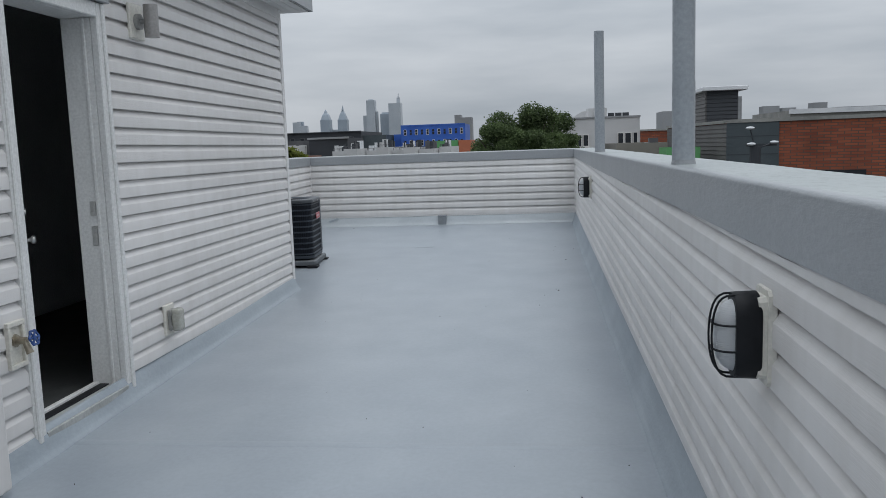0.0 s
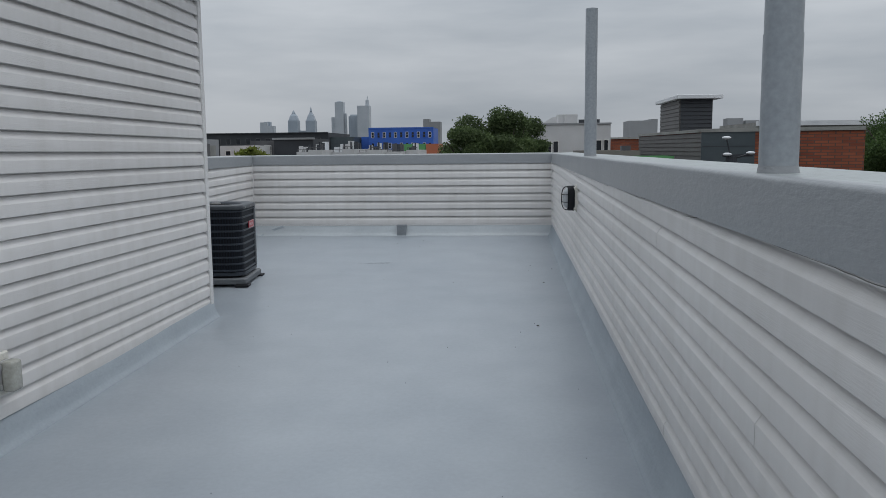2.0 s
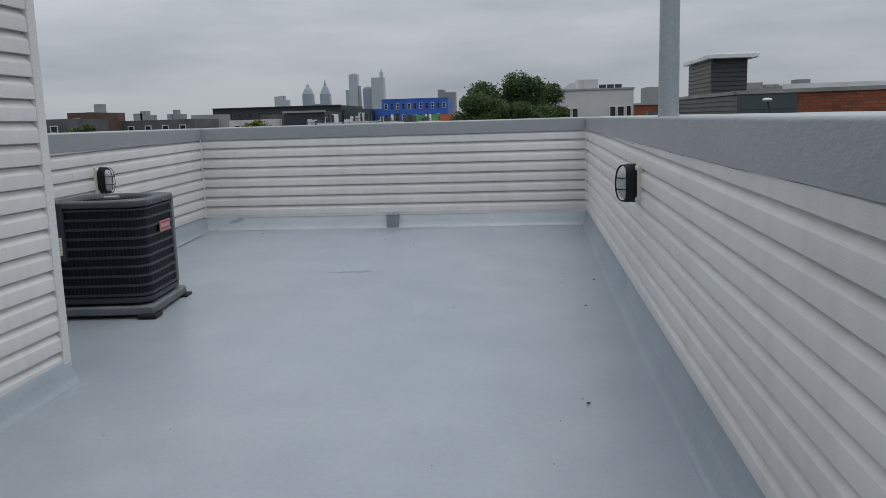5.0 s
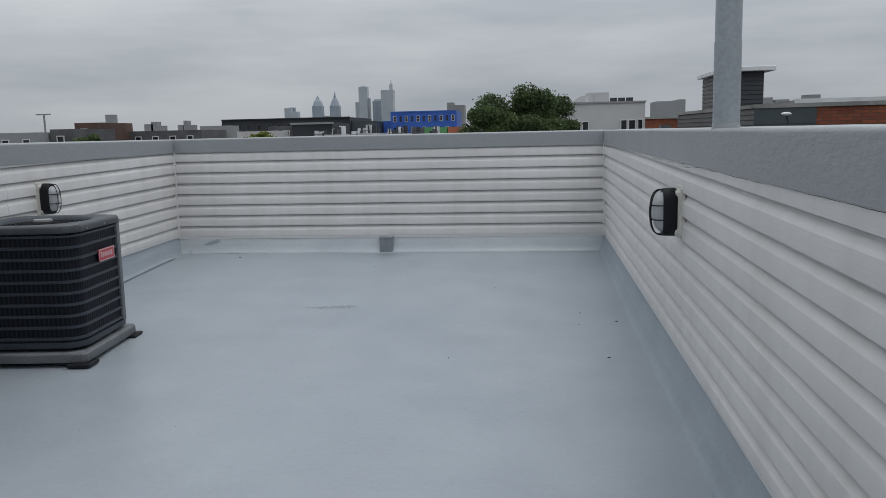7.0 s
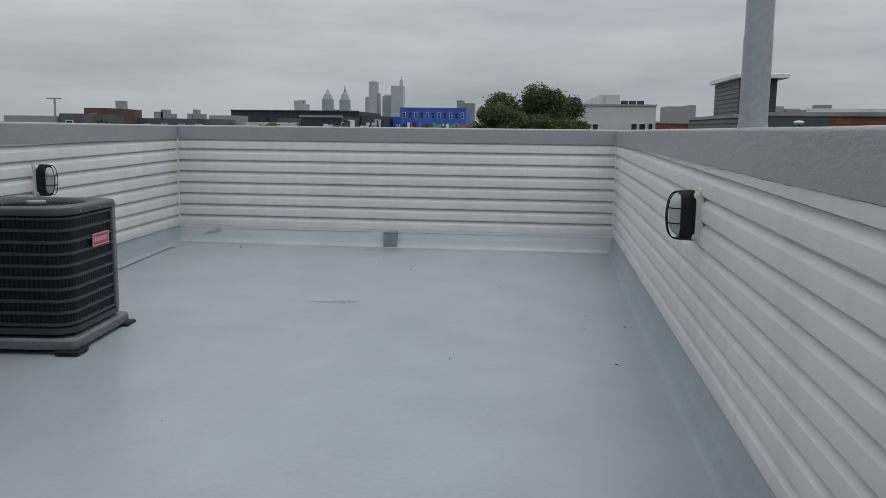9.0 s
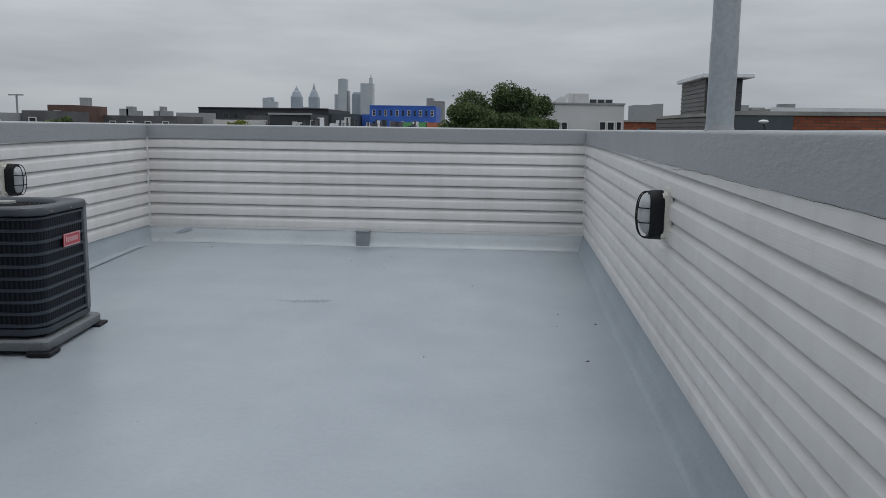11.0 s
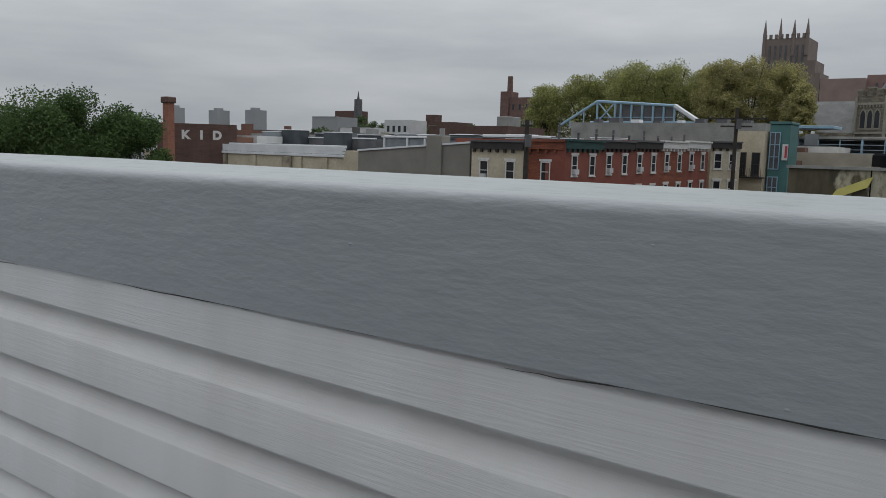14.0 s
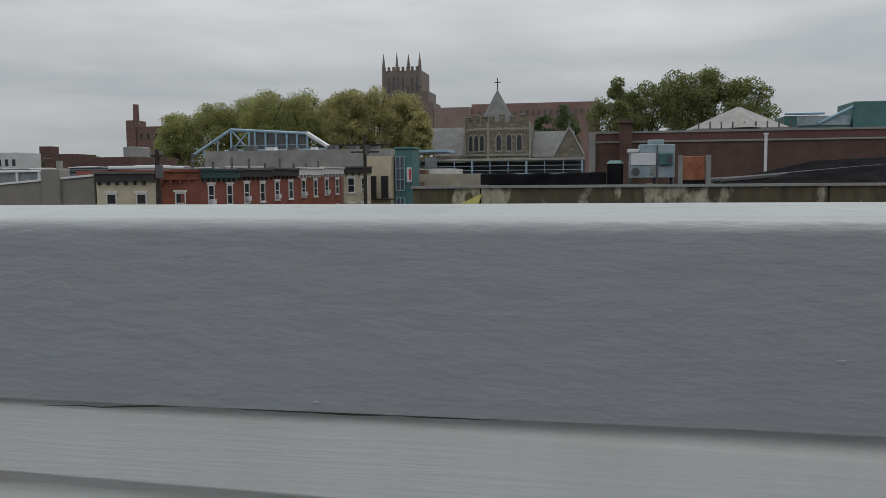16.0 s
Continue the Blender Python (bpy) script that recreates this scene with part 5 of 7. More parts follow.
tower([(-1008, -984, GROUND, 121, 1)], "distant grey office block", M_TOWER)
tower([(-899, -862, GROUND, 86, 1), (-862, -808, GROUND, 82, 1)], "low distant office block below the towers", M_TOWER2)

rng = random.Random(11)
far = bmesh.new()
for x0, x1, y, top in ((-1351, -1326, 2500, 83), (-1378, -1351, 2500, 59), (-1223, -1194, 2500, 50), (-1200, -1180, 2500, 57), (-1180, -1160, 2500, 44), (-1112, -1095, 2500, 45), (-1092, -1080, 2500, 58), (-1080, -1060, 2500, 44),
                       (348, 358, 1500, 69), (395, 422, 1500, 50), (427, 450, 1500, 46), (479, 502, 1500, 53), (517, 598, 1500, 44), (-121, -112, 1200, 45), (-112, -96, 1200, 41), (88, 103, 600, 20), (103, 108, 600, 21)):
    box(x0, y, GROUND, x1, y + 30, top, bm=far)
for i in range(520):
    a = radians(rng.uniform(-38, 128))
    r = rng.uniform(420, 2300)
    x, y = r * math.sin(a), r * math.cos(a)
    w, d = rng.uniform(8, 26) * (0.6 + r / 1500), rng.uniform(8, 20)
    top = rng.uniform(-4, 2) + r * rng.choice((0.002, 0.004, 0.006, 0.010))
    if -25 < math.degrees(a) < -5:
        top = min(top, r * 0.006)
    box(x - w / 2, y - d / 2, GROUND, x + w / 2, y + d / 2, top, bm=far)
ob = finish(far, "distant_buildings", M_FARCITY)
tagged(ob, "hazy grey low city blocks spreading to the horizon", "city", kind="stuff")

near_city = bmesh.new()
for i in range(330):
    a = radians(rng.uniform(38, 84))
    r = rng.uniform(120, 420)
    x, y = r * math.sin(a), r * math.cos(a) + 8
    w, d = rng.uniform(4, 13), rng.uniform(5, 16)
    top = 1.4 + r * rng.uniform(-0.006, 0.017)
    box(x - w / 2, y - d / 2, GROUND, x + w / 2, y + d / 2, top, bm=near_city)
    if rng.random() < 0.5:
        u = rng.uniform(-0.3, 0.3)
        box(x + u * w, y + u * d, top - 0.2, x + u * w + rng.uniform(0.5, 2.0), y + u * d + rng.uniform(0.5, 2.5), top + rng.uniform(0.5, 1.8), bm=near_city)
for i in range(90):
    a = radians(rng.uniform(-38, -2))
    r = rng.uniform(110, 400)
    x, y = r * math.sin(a), r * math.cos(a) + 8
    w, d = rng.uniform(4, 12), rng.uniform(5, 12)
    box(x - w / 2, y - d / 2, GROUND, x + w / 2, y + d / 2, 1.4 + r * rng.uniform(-0.016, -0.005), bm=near_city)
ob = finish(near_city, "distant_rowhouses", M_ROOFMIX)
tagged(ob, "crowded low rowhouse roofs in brick, grey and white", "city", kind="stuff")

# ---- north: middle distance ----
b = footprint("office_block", rect(-83, 220, -48, 250), GROUND, 6.05, M_NEARBLACK, "long black clad apartment block with a flat roof", "building")
f = Face((-83, 220), (-48, 220))
at_part("roof_edge", f.slab(0, 35, 5.95, 6.2, -0.2, 0.5), M_NEARBLACK, b)
for i in range(12):
    for z in (3.2, 0.0):
        f.window(b, 2.0 + i * 2.75, z, 1.3, 1.5, M_TARGREY, False, False)
b = footprint("office_block", rect(-47.9, 222, -41.6, 246), GROUND, 4.9, M_TEAL, "lower slate grey wing of the black block", "building")
b = footprint("row_house", rect(-80, 198, -72.8, 205), GROUND, 4.3, M_FARCITY, "grey roof annex in front of the black block", "building")
f = Face((-80, 198), (-72.8, 198))
for i in range(3):
    f.window(b, 1.2 + i * 2.3, 1.0, 1.4, 2.0, M_TARGREY)
b = footprint("warehouse", rect(-37, 130, -30.7, 142), GROUND, 3.25, M_NEARBLACK, "black flat roofed building with dark boarding", "building")
f = Face((-37, 130), (-30.7, 130))
at_part("roof_edge", f.slab(-0.2, 6.5, 3.1, 3.4, -0.2, 0.3), M_FARCITY, b)
f.window(b, 4.9, 0.4, 0.7, 1.0, M_TARGREY, False, False)
f.window(b, 5.7, 0.4, 0.7, 1.0, M_TARGREY, False, False)
b = footprint("row_house", rect(-41.5, 132, -37.2, 142), GROUND, 3.0, M_TARGREY, "grey house beside the black warehouse", "building")
f = Face((-41.5, 132), (-37.2, 132))
for i in range(2):
    f.window(b, 1.1 + i * 1.8, 0.7, 1.2, 1.6)
b = footprint("construction_block", rect(-38.8, 230, -20.6, 246), GROUND, 7.3, M_BLUESHEET, "unfinished apartment block wrapped in blue sheathing", "building")
f = Face((-38.8, 230), (-20.6, 230))
for i in range(11):
    for z in (4.6, 1.6, -1.4):
        f.window(b, 1.2 + i * 1.6, z, 0.8, 1.6, M_BLUESHEET if (i + int(z)) % 2 else M_WFRAME, True, False)
at_part("parapet", f.slab(0, 18.2, 7.1, 7.45, -0.3, 0.1), M_BLUESHEET, b)
b = footprint("construction_block", rect(-41.2, 232, -39.0, 246), GROUND, 5.0, M_BLUESHEET, "lower wing wrapped in blue sheathing", "building")
b = footprint("garage", rect(-14.2, 110, -11.1, 118), GROUND, 2.1, M_GREENSHEET, "small building with green sheathing walls", "building")
b = footprint("garage", rect(-11.0, 110, -9.4, 118), GROUND, 2.1, M_ORANGE, "small building with orange brown wall", "building")
# white flat roofs with vents and hatches
hut = random.Random(31)
for x0, x1, y, top in ((-22.0, -20.4, 86, 1.25), (-20.3, -18.9, 84, 1.45), (-18.8, -17.2, 88, 1.2), (-17.1, -15.9, 85, 1.5), (-15.8, -14.2, 87, 1.15), (-14.1, -12.9, 84, 1.4), (-12.8, -11.3, 86, 1.2), (-11.2, -9.9, 90, 1.35)):
    b = footprint("row_house", rect(x0, y, x1, y + 9), GROUND, top, M_WHITEWALL, "white rowhouse with a white coated flat roof", "building", "white rowhouses", M_WHITEROOF)
    for k in range(6):
        xx, yy = hut.uniform(x0 + 0.2, x1 - 0.2), y + hut.uniform(0.6, 5)
        w, h = hut.uniform(0.08, 0.28), hut.uniform(0.35, 1.15)
        at_part("roof_hatch", box(xx - w, yy - 0.3, top - 0.33, xx + w, yy + 0.3, top + h - 0.3), hut.choice((M_WHITEROOF, M_WHITEWALL, M_TARGREY, M_NEARBLACK)), b)
    at_part("chimney", tube((x1 - 0.4, y + 0.8, top - 0.33), (x1 - 0.4, y + 0.8, top + 0.75), 0.08, n=10), M_NEARBLACK, b)
    at_part("railing", box(x0 + 0.1, y + 0.05, top + 0.22, x1 - 0.1, y + 0.10, top + 0.27), M_TARGREY, b)
    for q in range(3):
        xx = x0 + 0.15 + (x1 - x0 - 0.3) * q / 2
        at_part("railing_post", box(xx - 0.025, y + 0.05, top - 0.05, xx + 0.025, y + 0.10, top + 0.22), M_TARGREY, b)
# left-hand far roofs
for x0, x1, y, top, m, lab in ((-58, -53.1, 90, 2.4, M_FARCITY, "grey rowhouse with white window trim"), (-52.9, -50.2, 92, 2.7, M_TARGREY, "dark rowhouse between pale neighbours"), (-57, -54, 104, 3.6, M_BROWNBRICK, "brown brick building at the back"),
                               (-54, -44, 112, 2.5, M_TARGREY, "long dark grey flat roofed building"), (-59.7, -54.8, 120, 2.2, M_WHITEWALL, "white flat roofed house"), (-54.6, -46.0, 120, 2.3, M_CONC, "pale concrete parapet house"), (-42.5, -37.6, 121, 2.2, M_WHITEWALL, "white flat roofed house")):
    b = footprint("row_house", rect(x0, y, x1, y + 9), GROUND, top, m, lab, "building", roof=M_WHITEROOF)
    f = Face((x0, y), (x1, y))
    for i in range(max(1, int(f.len / 2.4))):
        f.window(b, 1.2 + i * 2.4, top - 2.1, 0.9, 1.4)
b = footprint("row_house", rect(-142, 250, -133.4, 260), GROUND, 5.2, varied("mural_wall", (0.08, 0.22, 0.28), (0.30, 0.36, 0.20), 0.35, 0.8), "house with a teal and green painted gable", "building")
th = thing("tower_crane", (-558, 900, GROUND), "thin grey construction crane far off", "crane")
at_part("mast", box(-559, 899, GROUND, -557.4, 900.5, 33), M_FARCITY, th)
at_part("jib", box(-568, 899.2, 32, -550, 900.2, 33.4), M_FARCITY, th)

tree(-0.95, 50, GROUND, 3.72, 2.4, -4.0, 3, 62000, 0.078, M_LEAF_DARK, "full leafy street tree rising above the parapet", 52)
tree(-2.95, 49, GROUND, 3.5, 2.3, -4.0, 6, 34000, 0.078, M_LEAF_DARK, "slim leafy street tree beside the fuller one", 22)
tree(0.55, 52, GROUND, 3.15, 2.0, -4.0, 5, 24000, 0.078, M_LEAF_DARK, "smaller leafy street tree beside the taller one", 26)
tree(-37.7, 72, GROUND, 2.6, 1.9, -3, 7, 3000, 0.2, M_LEAF_DARK, "small dark tree among roofs", 16)
tree(-22.2, 71, GROUND, 2.45, 2.0, -3, 9, 3000, 0.2, M_LEAF_YEL, "yellow green tree top among roofs", 16)

# white house with a roof box
b = footprint("white_house", [(1.6, 60), (6.4, 60), (6.9, 70), (1.2, 70)], GROUND, 3.0, M_WHITEWALL, "white stucco house with a stair box and roof railing", "building", roof=M_WHITEROOF)
f = Face((1.6, 60), (6.4, 60))
at_part("coping", f.slab(-0.05, 4.85, 2.97, 3.08, -0.25, 0.06), M_FARCITY, b)
at_part("stair_box", box(2.95, 61, 2.6, 4.25, 63.5, 3.70), M_WHITEWALL, b)
at_part("stair_box", box(3.35, 60.6, 2.6, 4.23, 60.99, 3.66), M_WHITEWALL, b)
bm = bmesh.new()
v = [bm.verts.new(p) for p in ((1.5, 64, 2.9), (3.0, 64, 2.9), (3.0, 64, 3.62), (2.7, 64, 3.62), (1.5, 70, 2.9), (3.0, 70, 2.9), (3.0, 70, 3.62), (2.7, 70, 3.62))]
for q in ((0, 1, 2, 3), (7, 6, 5, 4), (0, 3, 7, 4), (3, 2, 6, 7), (1, 5, 6, 2)):
    bm.faces.new([v[i] for i in q])
at_part("gable", bm, M_WHITEWALL, b)
for s in (2.75, 3.25, 3.75):
    at_part("railing_panel", f.slab(s, s + 0.44, 3.08, 3.34, -1.2, -1.12), M_NEARBLACK, b)
for s, w in ((0.65, 0.42), (1.12, 0.42)):
    f.window(b, s, 1.05, w, 0.85, M_WFRAME, False)
for s, w in ((3.5, 0.44), (4.0, 0.5), (4.5, 0.34)):
    f.window(b, s, 1.05, w, 0.9, M_WFRAME, False)
# low roofs right of it
b = footprint("row_house", rect(8.3, 75, 11.6, 90), GROUND, 2.15, M_REDBRICK, "brick rowhouse with a pale roof edge", "building")
at_part("coping", box(8.25, 74.9, 2.1, 11.65, 75.3, 2.25), M_CONC, b)
b = footprint("row_house", rect(3.4, 45, 5.95, 54), GROUND, 1.25, M_STUCCO, "low grey rear building below the white house", "building", roof=M_WHITEROOF)
at_part("chimney", box(5.1, 45.4, 0.9, 5.55, 45.9, 1.5), M_TARGREY, b)
b = footprint("shed", rect(5.45, 42, 7.0, 44.5), GROUND, 1.0, M_GREENSHEET, "small shed with green sheathing", "building")

# brick and charcoal building with a stair box
A, B, C = (7.9, 40.5), (14.0, 38.7), (7.2, 53.0)
b = footprint("corner_building", [A, B, (17.0, 51.0), C], GROUND, 2.10, M_REDBRICK, "flat roofed building of red brick, slate panels and charcoal siding", "building", roof=M_TARGREY)
west, front = Face(C, A), Face(A, B)
boards(west, b, 0.0, west.len, -3.0, 2.05, 0.20, M_DARKSIDE)
at_part("slate_panel", front.slab(-0.05, 2.15, -4.0, 2.05, -0.05, 0.05), M_TEAL, b, "slate blue wall panel")
for i in range(5):
    at_part("panel_joint", front.slab(0, 2.12, 1.4 - i * 0.8, 1.43 - i * 0.8, 0.045, 0.06), M_NEARBLACK, b)
at_part("coping", front.slab(-0.1, front.len, 2.03, 2.18, -0.3, 0.09), M_CONC, b)
at_part("coping", west.slab(0, west.len - 0.3, 2.03, 2.17, -0.3, 0.09), M_CONC, b)
at_part("shop_window", front.slab(3.3, 5.6, -1.6, -0.15, -0.05, 0.06), M_GLASS, b, "dark shop window band")
st = thing("stair_box", (8.6, 47.5, 1.8), "charcoal sided rooftop stair box with a white eave", "stair box")
at_part("wall", box(7.85, 45.0, 1.75, 9.4, 50.0, 3.72), M_DARKSIDE, st)
fw, ff = Face((7.85, 50.0), (7.85, 45.0)), Face((7.85, 45.0), (9.4, 45.0))
for fc in (fw, ff):
    for i in range(9):
        bm = fc.slab(0.03, fc.len - 0.03, 1.95 + i * 0.195, 2.135 + i * 0.195, 0.0, 0.02)
        for v in bm.verts:
            if (v.co - fc.a).dot(fc.n) > 0.01 and v.co.z < 2.04 + i * 0.195:
                v.co += fc.n * 0.03
        at_part("siding_board", bm, M_DARKSIDE if fc is fw else M_NEARBLACK, st)
at_part("eave", box(7.6, 44.6, 3.72, 9.8, 50.3, 3.92, 0.02), M_WHITEROOF, st, "white roof eave")
pl = thing("security_light_pole", (8.26, 37.2, GROUND), "dark pole carrying white security lamps", "light pole")
at_part("pole", tube((8.26, 37.2, GROUND), (8.26, 37.2, 1.0), 0.25, 0.22, 12), M_NEARBLACK, pl)
at_part("crossarm", box(7.9, 37.15, 1.0, 9.1, 37.25, 1.1), M_NEARBLACK, pl)
for lx, lz in ((8.0, 1.75), (8.05, 1.1), (8.95, 1.15)):
    bm = bmesh.new()
    bmesh.ops.create_uvsphere(bm, u_segments=12, v_segments=8, radius=0.12, matrix=Matrix.Translation((lx, 37.0, lz)) @ Matrix.Diagonal((1.5, 1, 0.55, 1)))
    smooth(at_part("lamp_head", bm, M_WHITEROOF, pl))
    at_part("lamp_arm", tube((8.26, 37.2, 0.9), (lx, 37.0, lz - 0.02), 0.03, n=6), M_NEARBLACK, pl)
b = footprint("long_shed", rect(34, 120, 60, 140), GROUND, 4.6, M_CONC, "long pale low roof beyond the brick building", "building", roof=M_WHITEROOF)
at_part("coping", box(33.8, 119.6, 4.1, 60.2, 120.0, 4.75), M_WHITEROOF, b)

tree(22.4, 51.8, GROUND, 4.35, 4.0, -4, 21, 60000, 0.08, M_LEAF, "bushy green tree beside the brick building", 44)
tree(24.6, 50.5, GROUND, 4.25, 3.2, -4, 23, 46000, 0.08, M_LEAF, "bushy green tree between two others", 36)
tree(26.0, 49.3, GROUND, 3.75, 2.7, -4, 22, 34000, 0.08, M_LEAF, "bushy green tree next to a low roof", 30)
b = footprint("row_house", [(22.5, 60), (30, 57), (33, 66), (25, 69)], GROUND, 0.2, M_TAN, "low tan wall beyond the brick building", "building")

# ---- east ----
b = footprint("brick_factory", [(63.4, 99.5), (71.3, 93.4), (77, 101), (69, 107)], GROUND, 3.8, M_BROWNBRICK, "dark red brick factory with pale graffiti letters", "building")
ch = thing("brick_chimney", (60.4, 93.0, GROUND), "tall square brick chimney with a corbelled top", "chimney")
at_part("shaft", box(60.0, 92.5, GROUND, 60.95, 93.45, 6.2), brick_material("orange_brick", (0.26, 0.085, 0.05), (0.32, 0.12, 0.07), (0.2, 0.13, 0.1)), ch)
at_part("corbel", box(59.8, 92.3, 6.0, 61.15, 93.65, 6.75, 0.1), M_BROWNBRICK, ch)
f = Face((63.4, 99.5), (71.3, 93.4))
for s_at, letter in ((3.0, "K"), (5.3, "I"), (6.9, "D")):
    cu = bpy.data.curves.new("graffiti", "FONT")
    cu.body, cu.size, cu.extrude, cu.offset = letter, 1.5, 0.02, 0.09
    tmp = bpy.data.objects.new("graffiti", cu)
    me = bpy.data.meshes.new_from_object(tmp)
    bpy.data.objects.remove(tmp)
    me.materials.clear()
    me.materials.append(M_WFRAME)
    p = f.a + f.u * s_at + f.n * 0.05
    me.transform(Matrix(((f.u.x, 0, f.n.x, p.x), (f.u.y, 0, f.n.y, p.y), (0, 1, 0, 1.85), (0, 0, 0, 1))))
    g = new("graffiti", me)
    g.parent = b
    g.matrix_parent_inverse = Matrix.Translation(b.location).inverted()

for x0, y0, x1, y1, top, m, lab in ((70, 73.2, 84, 112, 0.85, M_TAN, "long low tan building with a white roof edge"), (85, 81, 100, 117, 2.5, M_TARGREY, "long building with a dark flat roof"), 
                                    (95, 62, 112, 80, 3.3, M_BROWNBRICK, "dark brown brick flat roofed building"), (120, 72, 140, 106, 3.9, M_TARGREY, "dark long building behind the rowhouses"), (250, 176, 262, 195, 10.0, M_BROWNBRICK, "brown brick building far off"),
                                    (250, 242, 262, 257, 13.5, M_FARCITY, "pale grey building far off"), (250, 278, 262, 300, 7.5, M_CONC, "grey concrete building far off"), (250, 225, 262, 241, 9.2, M_WHITEWALL, "white walled building far off")):
    b = footprint("row_house", rect(x0, y0, x1, y1), GROUND, top, m, lab, "building", roof=M_WHITEROOF if m in (M_TAN, M_STUCCO) else M_TARGREY)
    at_part("coping", box(x0 - 0.15, y0, top - (0.5 if m is M_TAN else 0.02), x0 + 0.3, y1, top + (0.45 if m is M_TAN else 0.16)), M_WHITEROOF if m in (M_TAN, M_STUCCO, M_TARGREY) else M_CONC, b)
M_TANSTAIN = varied("stained_tan_render", (0.12, 0.10, 0.075), (0.40, 0.35, 0.26), 0.9, 0.9)
for yy, w, m in ((76.0, 0.5, M_TAN), (80.4, 0.6, M_TAN), (82.4, 0.8, M_TANSTAIN), (88.5, 0.5, M_TAN), (94.0, 0.35, M_TANSTAIN), (100.0, 0.5, M_TAN)):
    th = thing("wall_pier", (69.9, yy, GROUND), "tan rendered wall pier streaked with dirt", "pier", "tan wall piers")
    at_part("pier", box(69.72, yy - w, GROUND, 69.995, yy + w, 0.0, 0.03), m, th)
rb = thing("ribbed_roof", (70, 92, 0.9), "white corrugated metal roof edge of the tan building", "metal roof")
for k in range(4):
    at_part("sheet", box(69.75 + 0.25 * k, 73.0 + 0.1 * k, 0.08 + 0.36 * k, 70.1 + 0.25 * k, 112, 0.40 + 0.36 * k, 0.03), M_WHITEROOF, rb)
    at_part("shadow_gap", box(69.85 + 0.25 * k, 73.1 + 0.1 * k, 0.40 + 0.36 * k, 70.3 + 0.25 * k, 112, 0.44 + 0.36 * k), M_TARGREY, rb)
# sheds, tarpaulins and decks on the roofs behind the party wall
M_SHEDBLUE = varied("weathered_blue_grey_sheet", (0.17, 0.195, 0.215), (0.28, 0.31, 0.33), 0.8, 0.6)
M_TARP = varied("dark_teal_tarpaulin", (0.025, 0.032, 0.038), (0.055, 0.065, 0.075), 0.6, 0.6)
sd = thing("roof_shed", (76, 68, 0), "blue grey sheet metal roof shed with pale posts", "shed")
at_part("wall", box(75.2, 64.8, GROUND, 80, 71.2, 2.55), M_SHEDBLUE, sd)
at_part("roof", box(74.9, 64.5, 2.6, 80, 71.5, 2.8, 0.03), M_WHITEROOF, sd)
for yy in (65.0, 67.6, 71.1):
    at_part("post", box(74.95, yy - 0.12, 0.0, 75.15, yy + 0.12, 2.6), M_WHITEROOF, sd)
sd = thing("roof_shed", (76, 57, 0), "low roof shed with a pale lean-to roof", "shed")
at_part("wall", box(75.4, 51.4, GROUND, 80, 62.2, 2.5), M_SHEDBLUE, sd)
at_part("roof", box(74.9, 51.2, 2.85, 80, 57.0, 3.15, 0.05), M_WHITEROOF, sd)
at_part("roof", box(75.0, 57.1, 2.55, 80, 62.4, 2.85, 0.05), M_TARP, sd)
rg = random.Random(21)
for i in range(16):
    yy = 50 + i * 3.6 + rg.uniform(-1, 1)
    xx = rg.uniform(82, 94)
    w, h = rg.uniform(0.8, 2.6), rg.uniform(0.3, 0.9)
    th = thing("roof_bulkhead", (xx, yy, 2.4), rg.choice(("low white roof hatch on a flat roof", "dark tarpaulin covered roof box on a flat roof", "grey metal roof box on a flat roof")), "roof box", "roof boxes")
    m = M_WHITEROOF if "white" in th["label"] else (M_TARP if "tarp" in th["label"] else M_SHEDBLUE) if "label" in th else M_SHEDBLUE
    at_part("body", box(xx, yy - w, 0.5, xx + 2.0, yy + w, 2.6 + h, 0.04), m, th)
    at_part("lid", box(xx - 0.1, yy - w - 0.1, 2.62 + h, xx + 2.1, yy + w + 0.1, 2.72 + h, 0.03), M_WHITEROOF, th)
b = footprint("white_house", rect(250, 205, 262, 217), GROUND, 12.3, M_WHITEWALL, "white walled house with dark windows far off", "building")
f = Face((250, 217), (250, 205))
for k in range(4):
    f.window(b, 2 + k * 2.8, 7.6, 1.3, 2.4, M_TARGREY, False, False)
b = footprint("far_block", rect(400, 288, 420, 319), GROUND, 17.6, M_BROWNBRICK, "brown brick block far off on the skyline", "building")
at_part("stair_box", box(401, 303, 17.4, 408, 310, 22), M_BROWNBRICK, b)
b = footprint("flat_block", rect(110, 75, 122, 89), GROUND, 5.3, M_BROWNBRICK, "dark brown flat roofed building behind the row", "building")
at_part("skylight", box(112, 76.2, 5.2, 116, 78.4, 6.9, 0.1), M_CONC, b)
sw = thing("row_house", (66, 55, GROUND), "grey brown stucco party wall with a pale sloping coping", "building")


def sloped_box(x0, x1, z0, lift):
    """A slab along the party wall whose top follows the falling roof line."""
    bm = box(x0, 48.6, 0, x1, 61.9, 1)
    for v in bm.verts:
        line = 1.0 + (61.96 - v.co.y) * 0.075
        v.co.z = line + lift if v.co.z > 0.5 else (z0 if z0 is not None else line - 0.02)
    return bm


